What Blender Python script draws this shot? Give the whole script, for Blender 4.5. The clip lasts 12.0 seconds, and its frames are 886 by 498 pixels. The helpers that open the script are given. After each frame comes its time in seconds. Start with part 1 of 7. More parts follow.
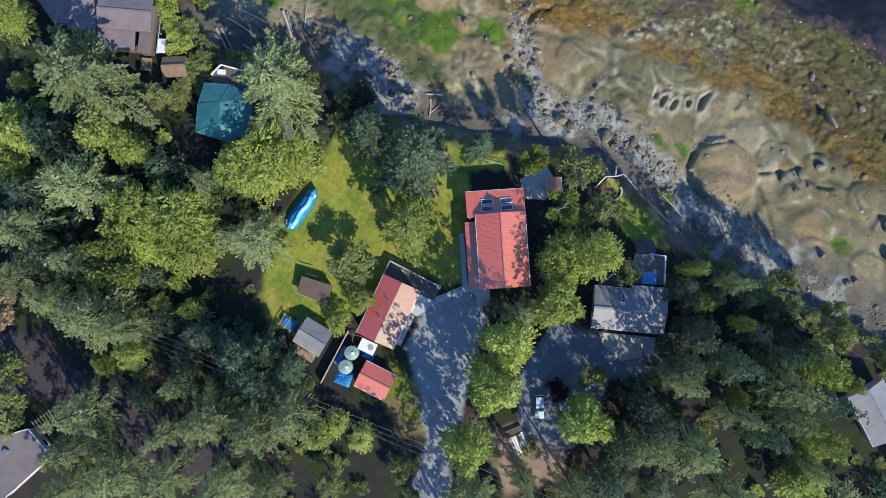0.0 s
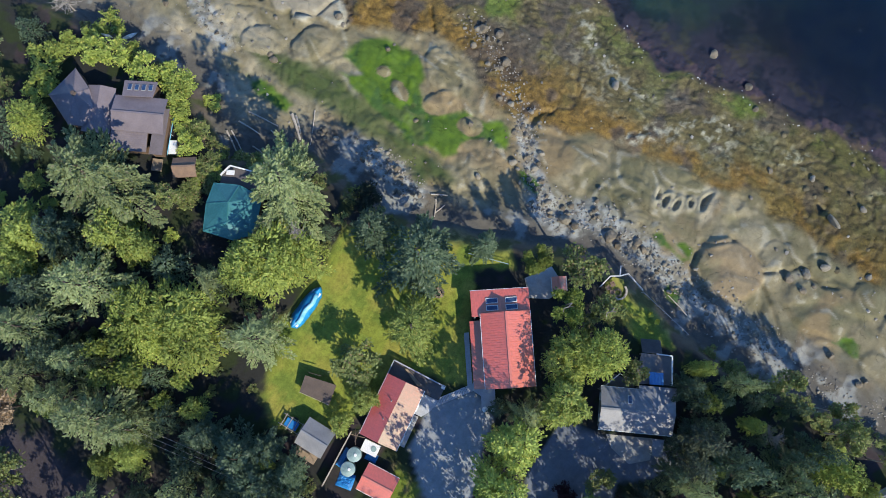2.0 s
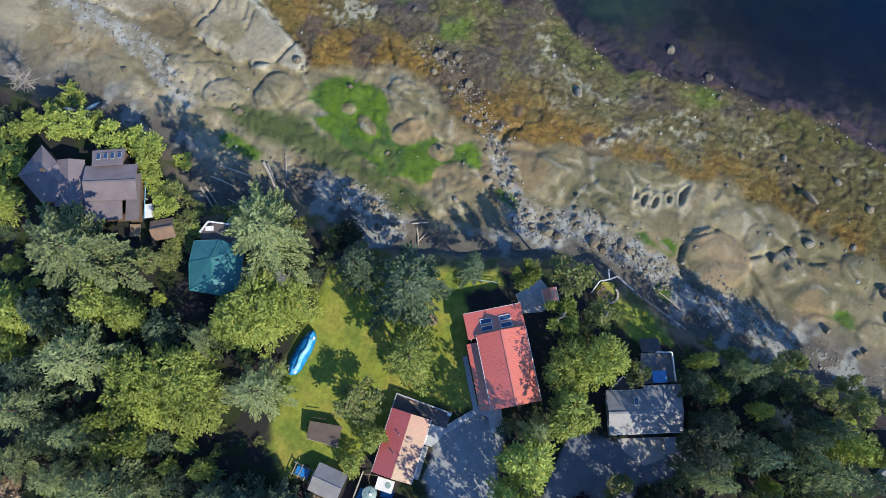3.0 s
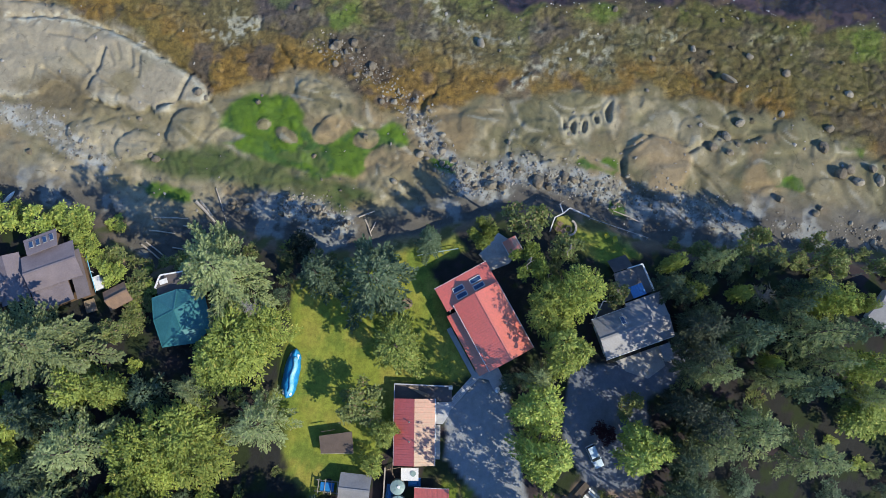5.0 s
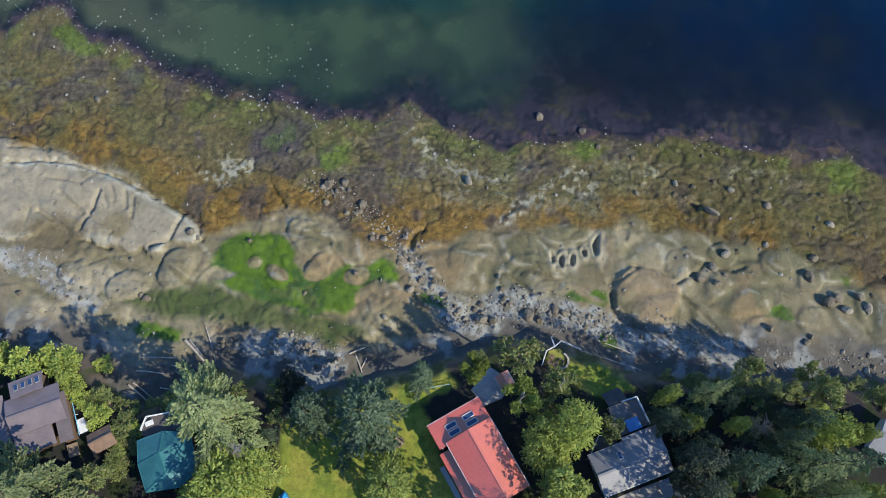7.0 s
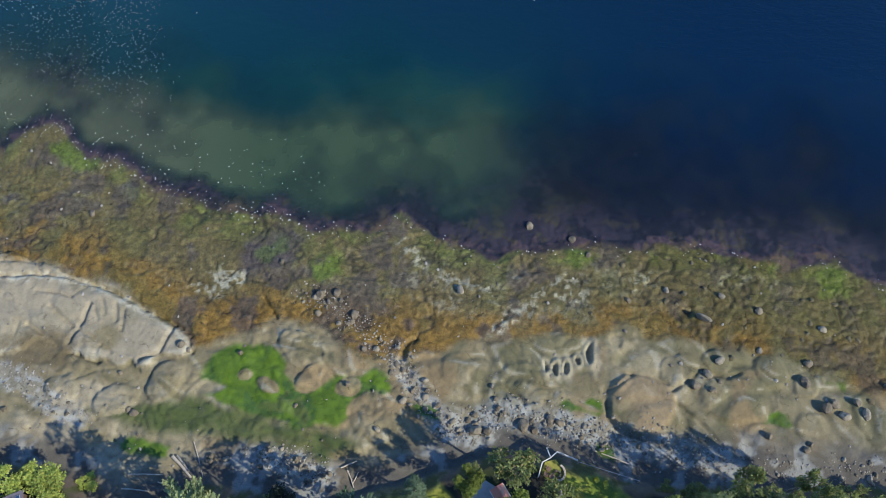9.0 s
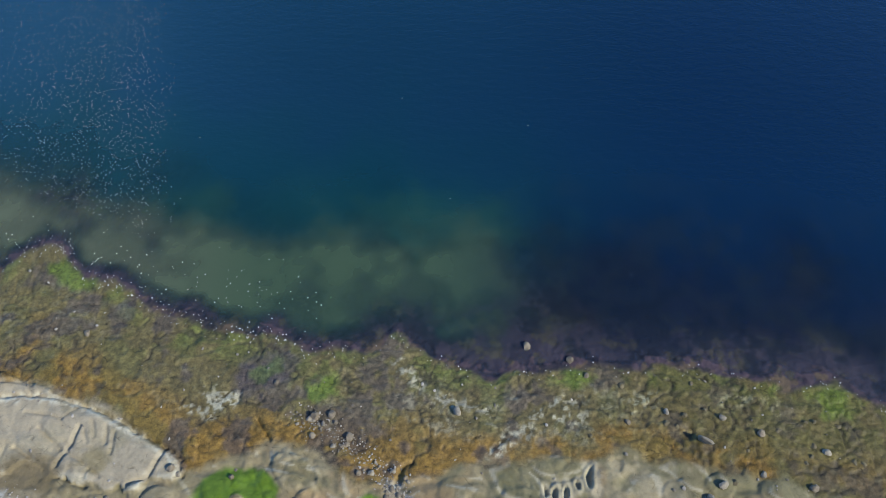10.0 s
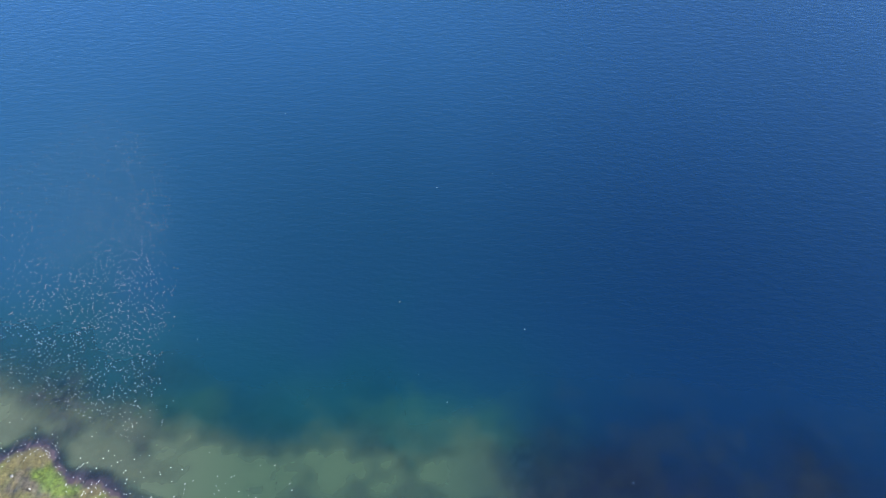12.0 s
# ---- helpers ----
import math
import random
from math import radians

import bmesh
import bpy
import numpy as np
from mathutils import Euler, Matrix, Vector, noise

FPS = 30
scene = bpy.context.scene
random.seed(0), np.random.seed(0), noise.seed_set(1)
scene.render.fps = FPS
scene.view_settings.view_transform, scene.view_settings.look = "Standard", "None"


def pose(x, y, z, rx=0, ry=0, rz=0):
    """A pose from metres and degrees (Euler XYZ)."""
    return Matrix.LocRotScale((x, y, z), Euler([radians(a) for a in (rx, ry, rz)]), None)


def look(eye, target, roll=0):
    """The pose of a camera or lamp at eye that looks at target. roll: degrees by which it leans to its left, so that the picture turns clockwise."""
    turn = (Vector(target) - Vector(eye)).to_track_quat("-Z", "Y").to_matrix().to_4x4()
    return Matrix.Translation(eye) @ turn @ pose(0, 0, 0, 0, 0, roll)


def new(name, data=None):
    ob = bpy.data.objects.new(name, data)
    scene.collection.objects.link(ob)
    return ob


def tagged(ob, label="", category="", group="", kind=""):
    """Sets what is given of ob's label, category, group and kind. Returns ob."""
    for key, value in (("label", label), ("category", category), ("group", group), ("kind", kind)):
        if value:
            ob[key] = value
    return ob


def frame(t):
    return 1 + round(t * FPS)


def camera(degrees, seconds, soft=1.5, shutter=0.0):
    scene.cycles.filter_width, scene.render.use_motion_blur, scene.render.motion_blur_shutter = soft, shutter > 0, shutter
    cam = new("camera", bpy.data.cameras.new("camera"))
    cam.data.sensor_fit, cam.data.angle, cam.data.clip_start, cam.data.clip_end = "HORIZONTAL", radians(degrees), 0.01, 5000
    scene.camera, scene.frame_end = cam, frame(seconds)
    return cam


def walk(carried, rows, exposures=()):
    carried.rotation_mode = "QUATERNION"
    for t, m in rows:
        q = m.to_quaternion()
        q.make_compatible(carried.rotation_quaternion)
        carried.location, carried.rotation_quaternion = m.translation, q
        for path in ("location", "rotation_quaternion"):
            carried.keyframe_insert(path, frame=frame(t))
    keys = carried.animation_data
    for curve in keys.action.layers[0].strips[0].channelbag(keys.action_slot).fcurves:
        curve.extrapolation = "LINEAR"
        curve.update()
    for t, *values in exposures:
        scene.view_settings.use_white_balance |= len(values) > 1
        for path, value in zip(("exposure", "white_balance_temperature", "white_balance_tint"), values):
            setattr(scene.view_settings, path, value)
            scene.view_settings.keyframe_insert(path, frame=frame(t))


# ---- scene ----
cam = camera(54.0, 12.0, soft=0.55)

EYE = (0.0, 0.0, 165.0)
# seconds, tilt up from straight down, roll, heading
PATH = [
    (0.0, 1.19, 0.05, 25.04), (0.5, 1.60, 0.15, 25.08), (1.0, 3.31, 0.29, 25.13), (1.5, 5.74, 0.36, 25.20),
    (2.0, 7.70, 0.35, 25.23), (2.5, 8.83, 0.44, 23.28), (3.0, 9.38, 0.56, 17.60), (5.0, 7.71, 0.23, 0.39),
    (5.5, 9.21, 0.17, 0.00), (6.0, 12.31, -0.01, -0.06), (6.5, 14.65, -0.11, -0.36), (7.0, 16.58, -0.18, -0.64),
    (9.0, 23.77, -0.46, -1.41), (9.5, 26.63, -0.53, -1.48), (10.0, 31.66, -0.66, -1.50), (10.5, 36.12, -0.78, -1.49),
    (11.0, 39.30, -0.88, -1.43), (11.5, 41.30, -0.90, -1.44), (12.0, 44.99, -0.98, -1.40)]
walk(cam, [(t, pose(*EYE, rx, ry, rz)) for t, rx, ry, rz in PATH],
     exposures=[(0.0, 0.76), (3.0, 0.78), (5.0, 0.70), (9.5, 0.69), (10.0, 0.76), (10.5, 1.04), (11.0, 1.44), (11.5, 1.70), (12.0, 1.74)])

# ---- light: clear sky, afternoon sun over the land ----
SUN_FROM = Vector((0.680, -0.432, 0.595)).normalized()
world = bpy.data.worlds.new("sky")
scene.world = world
world.use_nodes = True
wt = world.node_tree
sky = wt.nodes.new("ShaderNodeTexSky")
sky.sky_type, sky.sun_disc = "NISHITA", False
sky.ozone_density, sky.dust_density = 10.0, 0.1
sky.sun_elevation, sky.sun_rotation = math.asin(SUN_FROM.z), math.atan2(SUN_FROM.x, SUN_FROM.y)
wt.nodes["Background"].inputs["Strength"].default_value = 0.145
wt.links.new(sky.outputs[0], wt.nodes["Background"].inputs["Color"])
sun = new("sun", bpy.data.lights.new("sun", "SUN"))
sun.data.energy, sun.data.angle, sun.data.color = 3.6, radians(0.55), (1.0, 0.915, 0.745)
sun.matrix_world = look(SUN_FROM * 300, (0, 0, 0))


# ---- numeric noise ----
def vnoise(x, y, seed=0):
    """Smooth value noise, 0 to 1, one cell a metre."""
    x, y = np.asarray(x, float), np.asarray(y, float)
    xi, yi = np.floor(x).astype(np.int64), np.floor(y).astype(np.int64)
    fx, fy = x - xi, y - yi
    fx, fy = fx * fx * (3 - 2 * fx), fy * fy * (3 - 2 * fy)

    def cell(a, b):
        n = (a * 374761393 + b * 668265263 + seed * 982451653) & 0x7FFFFFFF
        n = ((n ^ (n >> 13)) * 1274126177) & 0x7FFFFFFF
        n = ((n ^ (n >> 16)) * 60493) & 0x7FFFFFFF
        return (n & 0xFFFF) / 65535.0
    top = cell(xi, yi) * (1 - fx) + cell(xi + 1, yi) * fx
    low = cell(xi, yi + 1) * (1 - fx) + cell(xi + 1, yi + 1) * fx
    return top * (1 - fy) + low * fy


def fbm(x, y, size, octaves=4, seed=0, gain=0.5):
    """Layered noise, 0 to 1, largest forms of the given size in metres."""
    total, weight, amp = 0.0, 0.0, 1.0
    for k in range(octaves):
        f = 2.03 ** k / size
        total = total + amp * vnoise(x * f + 17.3 * k, y * f - 9.1 * k, seed + k)
        weight, amp = weight + amp, amp * gain
    return total / weight


def cells(x, y, size, seed=0):
    """Distances to the nearest and second nearest of scattered points, in cell sizes."""
    x, y = np.asarray(x, float) / size, np.asarray(y, float) / size
    xi, yi = np.floor(x), np.floor(y)
    f1, f2 = np.full(x.shape, 9.0), np.full(x.shape, 9.0)
    for i in (-1, 0, 1):
        for j in (-1, 0, 1):
            cx, cy = xi + i, yi + j
            d = np.hypot(cx + vnoise(cx, cy, seed) - x, cy + vnoise(cx, cy, seed + 1) - y)
            f2 = np.minimum(f2, np.maximum(f1, d))
            f1 = np.minimum(f1, d)
    return f1, f2


def smooth(a, b, v):
    u = np.clip((np.asarray(v, float) - a) / (b - a), 0, 1)
    return u * u * (3 - 2 * u)


def inside(poly, x, y):
    """Signed distance to a polygon, positive inside, in metres."""
    x, y = np.asarray(x, float), np.asarray(y, float)
    near, within = np.full(x.shape, 1e9), np.zeros(x.shape, bool)
    for (ax, ay), (bx, by) in zip(poly, poly[1:] + poly[:1]):
        ex, ey = bx - ax, by - ay
        u = np.clip(((x - ax) * ex + (y - ay) * ey) / (ex * ex + ey * ey + 1e-9), 0, 1)
        near = np.minimum(near, np.hypot(x - ax - u * ex, y - ay - u * ey))
        within ^= ((ay > y) != (by > y)) & (x < ex * (y - ay) / (ey if ey else 1e-9) + ax)
    return np.where(within, near, -near)


def along(line, x, y):
    """Distance to a polyline, in metres."""
    near = np.full(np.shape(x), 1e9)
    for (ax, ay), (bx, by) in zip(line, line[1:]):
        ex, ey = bx - ax, by - ay
        u = np.clip(((x - ax) * ex + (y - ay) * ey) / (ex * ex + ey * ey + 1e-9), 0, 1)
        near = np.minimum(near, np.hypot(x - ax - u * ex, y - ay - u * ey))
    return near


# ---- the plan ----
LAND = 6.0
BLUFF = [(-140, 33), (-84.4, 30.8), (-72.4, 29.1), (-65.9, 28.6), (-61.1, 22.6), (-55.5, 18.4), (-47.2, 21.0), (-41.1, 25.9),
         (-32.4, 24.2), (-23.8, 21.5), (-14.2, 23.1), (-2.5, 25.5), (7.2, 28.5), (12.6, 31.2), (19.0, 29.6), (28.6, 27.4),
         (37.0, 24.1), (49.8, 23.1), (60.4, 22.5), (71.0, 22.0), (83.7, 22.5), (140, 20)]
WATERLINE = [(-140, 104), (-92.0, 97.1), (-87.0, 102.1), (-79.9, 103.4), (-73.3, 94.7), (-67.1, 93.8), (-53.8, 86.0), (-45.1, 82.5),
             (-36.6, 80.4), (-31.9, 80.3), (-22.3, 75.6), (-13.0, 76.6), (-5.4, 79.7), (1.0, 74.4), (14.8, 69.1), (29.0, 72.6),
             (40.4, 70.5), (57.9, 70.7), (74.6, 66.6), (84.2, 67.7), (92.8, 62.0), (140, 55)]
WEEDLINE = [(-140, 80), (-89.4, 73.3), (-75.5, 70.9), (-63.6, 64.2), (-54.2, 58.9), (-45.5, 53.6), (-40.5, 54.2), (-29.4, 57.1),
            (-20.4, 54.7), (-13.7, 49.5), (-4.8, 49.5), (1.9, 50.6), (11.9, 51.8), (24.1, 52.9), (30.8, 51.7), (38.7, 54.1),
            (49.7, 51.7), (57.2, 48.3), (68.3, 48.2), (74.5, 43.7), (85.9, 39.1), (140, 30)]
ALGAE = [(-41.4, 51.7), (-38.1, 52.8), (-34.7, 51.7), (-30.8, 51.7), (-28.0, 48.2), (-26.2, 44.8), (-22.3, 42.7), (-18.0, 45.7), (-13.6, 46.5),
         (-10.3, 46.5), (-7.5, 45.9), (-6.9, 41.4), (-10.2, 41.9), (-13.0, 42.5), (-15.6, 38.0), (-17.8, 35.8), (-24.3, 35.8), (-28.6, 36.9), (-34.2, 38.9),
         (-38.6, 40.3), (-44.2, 42.5), (-38.8, 43.6), (-43.8, 45.7), (-43.4, 48.2)]
ALGAE_DULL = [(-63.8, 40.8), (-52.9, 41.4), (-47.5, 42.5), (-39.7, 40.8), (-33.1, 38.6), (-24.3, 35.8), (-17.2, 35.2), (-14.4, 32.4), (-19.8, 28.6),
              (-24.1, 31.4), (-30.7, 33.0), (-37.2, 34.1), (-43.8, 35.2), (-52.5, 35.8), (-60.3, 38.0)]
ALGAE_SMALL = [[(-59.4, 34.1), (-52.4, 34.1), (-48.5, 32.5), (-49.0, 30.8), (-53.3, 31.4), (-56.6, 31.6)],
               [(-4.2, 39.8), (0.7, 39.2), (1.8, 36.4), (-1.5, 37.5)],
               [(64.3, 39.0), (67.6, 34.1), (62.8, 34.7)],
               [(76.5, 42.0), (80.4, 42.5), (79.7, 40.5)],
               [(30.5, 39.8), (37, 37.3), (36, 36), (29, 39)],
               [(31.0, 31.6), (34.5, 30.0), (33.6, 28.0), (30.5, 30.0)],
               [(22.4, 40.4), (27.3, 38.8), (32.3, 37.2), (31.7, 36.3), (26.7, 37.8)]]
LAWN = [(-28.1, 14.7), (-29.0, 6.8), (-28.5, 2.6), (-30.9, -5.6), (-29.2, -12.1), (-28.4, -18.6), (-24.3, -22.4), (-15.5, -21.7),
        (-11.7, -15.3), (-8.1, -3.4), (1.1, -3.7), (4.9, -0.8), (-3.9, 18.0), (3.0, 21.7), (0.5, 26.0), (-9.9, 24.9),
        (-14.0, 22.0), (-20.0, 19.5)]
TERRACE = [(18.6, 27.3), (22.4, 28.4), (33.8, 24.1), (35.5, 20.4), (29.5, 18.7), (24.5, 22.1)]
DRIVE = [(0.0, -7.6), (5.8, -1.5), (10.8, -4.9), (12.8, -13.0), (14.0, -21.5), (15.2, -28.9), (18.2, -37.9), (24, -60), (17, -62),
         (11.6, -40.5), (10.5, -29.9), (5.2, -22.2), (-0.1, -15.6)]
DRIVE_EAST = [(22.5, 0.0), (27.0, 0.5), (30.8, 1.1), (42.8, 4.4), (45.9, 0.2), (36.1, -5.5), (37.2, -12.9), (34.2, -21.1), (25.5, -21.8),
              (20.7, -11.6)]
ROAD_WEST = [(-90, -46), (-67.9, -46.2), (-60.8, -41.7), (-53.5, -45.1), (-41.0, -45.0), (-30, -47.0), (-10, -54), (16, -56), (16, -62),
             (-10, -60), (-35.7, -53.8), (-53.2, -52.9), (-63.9, -54.5), (-90, -54)]
SIDE_GRASS = [(-1.6, -19.7), (4.8, -21.3), (10.6, -28.8), (6.4, -30.6), (0.5, -26.7)]
YARD_DIRT = [(16.7, -22.5), (26.0, -20.4), (34.2, -21.1), (37.7, -26.2), (25.6, -31.9)]
CHANNEL = [(-25.2, 63.5), (-16.0, 57.6), (-9.2, 51.8), (-5.9, 47.1), (-2.6, 42.6), (1.8, 35.8), (8.3, 32.5)]
COBBLES = [(1.8, 36.5), (8.3, 34.0), (12.8, 38.0), (19.2, 35.8), (30.1, 33.7), (37.6, 31.5), (46, 29.5), (54, 28)]
COBBLES_WEST = [(-32.0, 30.4), (-28.0, 29.8), (-24.1, 29.0), (-19.7, 26.9)]
COBBLES_FAR_WEST = [(-100, 52), (-88, 49.0), (-78, 46.0), (-71, 41), (-66, 38)]
# the raised sandstone slab in the west
SLAB = [(-120, 76), (-89.1, 73.1), (-82.8, 72.5), (-76.8, 69.5), (-70.4, 67.0), (-64.5, 64.0), (-59.8, 61.6), (-54.0, 58.7), (-49.4, 56.1), (-46.9, 54.6),
        (-46.0, 51.7), (-48.0, 50.5), (-52.4, 50.8), (-54.4, 47.6), (-56.6, 47.7), (-57.6, 49.6), (-59.4, 48.2), (-62.8, 49.6), (-69.0, 51.1), (-71.3, 51.7),
        (-74.2, 53.4), (-77.1, 54.0), (-80.2, 51.7), (-86.8, 51.7), (-120, 54)]
# x, y, half length, half width, turn in degrees, height
DOMES = [(40.0, 38.8, 7.2, 6.0, 20, 1.1), (-50.9, 45.2, 4.4, 3.2, 60, 0.9), (-60.0, 41.6, 4.6, 2.7, 12, 0.8), (-54.5, 48.5, 2.2, 1.5, 60, 0.7), (-70.4, 44.4, 3.4, 2.7, 0, 0.8)]
DOMES += [(-22.9, 45.2, 3.4, 2.2, 40, 0.6), (-15.7, 43.4, 2.4, 1.8, 10, 0.5), (-31.1, 43.9, 2.6, 1.4, -35, 0.5), (-35.6, 46.2, 1.4, 1.0, 0, 0.4),
         (-25.0, 51.0, 5.5, 3.2, -40, 0.7), (-18.0, 49.0, 4.5, 2.6, -40, 0.5), (-9.6, 37.2, 6.0, 4.6, -20, 0.4), (34.9, 45.9, 4.0, 5.0, 10, 0.4),
         (8.4, 45.5, 6.5, 4.2, -20, 0.5), (19.4, 42.8, 6.5, 4.5, -15, 0.5), (58.6, 39.1, 7.5, 4.6, -10, 0.6), (74.5, 31.8, 6.5, 4.5, -20, 0.6),
         (86.0, 35.0, 6.0, 6.0, 0, 0.7)]
DOMES += [(55.8, 46.6, 3.0, 2.4, 0, 0.6), (72.0, 41.9, 2.8, 2.4, 0, 0.6), (48.1, 45.2, 3.6, 3.0, 20, 0.5),
         (-82.0, 38.5, 7.0, 4.0, -20, 0.5), (-46.0, 56.8, 3.0, 1.6, -60, 0.5), (66.0, 44.5, 3.0, 3.4, 0, 0.5), (64.5, 31.5, 6.0, 2.4, -10, 0.4)]
# slots: x, y, half width, half length, depth; bleached fins stand beside them
SLOTS = [(22.3, 46.4, 0.55, 1.2, 0.8), (24.4, 46.2, 0.6, 1.5, 0.9), (26.6, 46.5, 0.55, 1.3, 0.8), (28.9, 47.6, 0.5, 0.9, 0.6), (31.4, 49.2, 0.8, 2.0, 1.0)]
PITS = [(9.0, 44.4, 2.2, 0.7),
        (36.7, 51.5, 1.2, 0.8), (43.0, 52.5, 1.0, 0.7), (59.8, 50.5, 1.3, 0.7), (52.0, 57.6, 1.6, 0.8),
        (-62.5, 71.0, 2.2, 0.7), (-66.0, 70.0, 1.4, 0.5)]


# joints and ledges in the sandstone: line, half width, depth
CREASES = [([(-85.8, 67.8), (-76.8, 68.1), (-71.1, 67.0), (-65.2, 64.9), (-58.8, 61.8), (-53.4, 58.5), (-50.3, 56.9), (-47.3, 54.5), (-46.5, 51.2)], 0.9, 0.55),
           ([(-67.4, 61.2), (-68.1, 57.8), (-70.3, 53.2)], 0.7, 0.4), ([(-50.2, 56.6), (-51.8, 53.3), (-53.0, 50.8), (-56.2, 49.4)], 0.7, 0.4),
           ([(-68.3, 56.0), (-65.0, 53.6), (-61.7, 51.3)], 0.6, 0.3), ([(-75.1, 61.1), (-72.1, 58.4), (-69.9, 56.5)], 0.7, 0.3)]
CREASES += [([(-64.8, 61.9), (-64.1, 59.3)], 0.6, 0.25), ([(-62.2, 61.3), (-61.6, 57.6)], 0.6, 0.25), ([(-60.5, 59.7), (-60.4, 55.6)], 0.6, 0.25),
           ([(-66.3, 60.4), (-65.3, 58.2)], 0.6, 0.25), ([(-78.1, 64.5), (-75.1, 64.0), (-71.4, 62.9)], 0.6, 0.25), ([(-86.4, 71.1), (-81.9, 71.0), (-78.2, 70.1)], 0.7, 0.4),
           ([(-79.0, 57.3), (-73.8, 53.8), (-69.5, 51.4), (-63.9, 49.6)], 0.9, 0.5), ([(-33.1, 62.0), (-31.8, 60.1), (-30.4, 58.0)], 0.6, 0.5),
           ([(46.8, 39.3), (49.7, 35.9), (53.0, 31.9), (54.3, 29.7)], 0.6, 0.35), ([(46.5, 41.3), (49.0, 42.6), (51.4, 44.4)], 0.7, 0.35),
           ([(55.1, 44.1), (57.3, 43.4), (59.8, 44.5)], 0.7, 0.4), ([(15.0, 41.8), (18.3, 39.4), (21.7, 39.3)], 0.6, 0.3),
           ([(33.4, 39.1), (33.6, 36.2), (35.8, 33.1), (39.1, 32.7)], 0.8, 0.55), ([(45.6, 42.8), (42.3, 44.1), (38.3, 44.7)], 0.7, 0.35), ([(34.5, 41.3), (38.8, 44.1)], 0.6, 0.3)]


# bands of pale barnacles and patches of bright weed in the belt
BARNACLES = [[(3.1, 65.7), (7.6, 64.4), (12.2, 62.9)], [(13.0, 53.6), (15.9, 57.1), (20.0, 59.5), (22.4, 63.1), (30.5, 64.2)], [(60.2, 63.7), (66.0, 64.5), (70.4, 62.8)],
             [(41.9, 64.1), (45.5, 65.3)], [(-43.2, 67.2), (-36.3, 67.3)], [(-5.4, 73.3), (-3.2, 71.4), (-1.4, 69.5)], [(25.8, 61.8), (31.5, 61.2)], [(-47.2, 65.6), (-42.5, 63.7), (-38.1, 66.1)]]
GREEN_WEED = [[(78.2, 65.0), (81.3, 66.8), (85.2, 65.5), (86.9, 61.8), (82.6, 60.0), (78.7, 60.7)], [(68.9, 66.9), (71.2, 69.0), (72.3, 66.9), (70.6, 65.7)],
              [(-81.7, 98.2), (-78.4, 102.2), (-71.2, 99.1), (-69.4, 92.6), (-77.0, 93.6)], [(-34.9, 72.7), (-29.9, 76.7), (-27.9, 72.8), (-33.1, 71.4)],
              [(-24.3, 69.0), (-18.6, 71.6), (-17.3, 66.9), (-22.4, 65.8)],
              [(27.3, 69.4), (29.8, 71.9), (33.7, 70.1), (30.7, 68.2)], [(-36.1, 72.3), (-31.6, 75.0), (-29.2, 72.9), (-33.7, 70.8)]]

POOLS = [[(-66.6, 88.7), (-63.1, 89.6), (-60.1, 87.2), (-62.7, 85.0), (-63.8, 81.0), (-66.5, 82.9)],
         [(-36.9, 76.8), (-29.9, 77.9), (-24.6, 75.9), (-27.3, 71.5), (-32.8, 67.2), (-36.0, 64.9), (-38.9, 69.2)]]


def ordinate(line, x):
    return np.interp(x, [p[0] for p in line], [p[1] for p in line])


def pick(poly, x, y, edge=0.8, size=3.0, rough=1.6, seed=5):
    """A patch's weight with an uneven border."""
    return smooth(-edge, edge, inside(poly, x, y) + (fbm(x, y, size, 3, seed) - 0.5) * 2 * rough)


def lay(x, y):
    """Where a place lies between the bluff, the weed line and the water."""
    wob = (fbm(x, y, 9, 3, 41) - 0.5) * 5
    yb = ordinate(BLUFF, x) + (fbm(x, y, 5, 3, 42) - 0.5) * 2.2
    return yb, ordinate(WEEDLINE, x) + wob, ordinate(WATERLINE, x) + (fbm(x, y, 6, 3, 43) - 0.5) * 4.5


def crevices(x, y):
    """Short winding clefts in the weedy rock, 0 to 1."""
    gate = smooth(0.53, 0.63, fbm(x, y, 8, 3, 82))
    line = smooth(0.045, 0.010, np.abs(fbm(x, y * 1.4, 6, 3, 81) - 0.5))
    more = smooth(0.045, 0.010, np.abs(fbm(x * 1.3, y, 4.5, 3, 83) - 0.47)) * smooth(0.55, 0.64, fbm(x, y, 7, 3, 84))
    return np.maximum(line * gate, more)


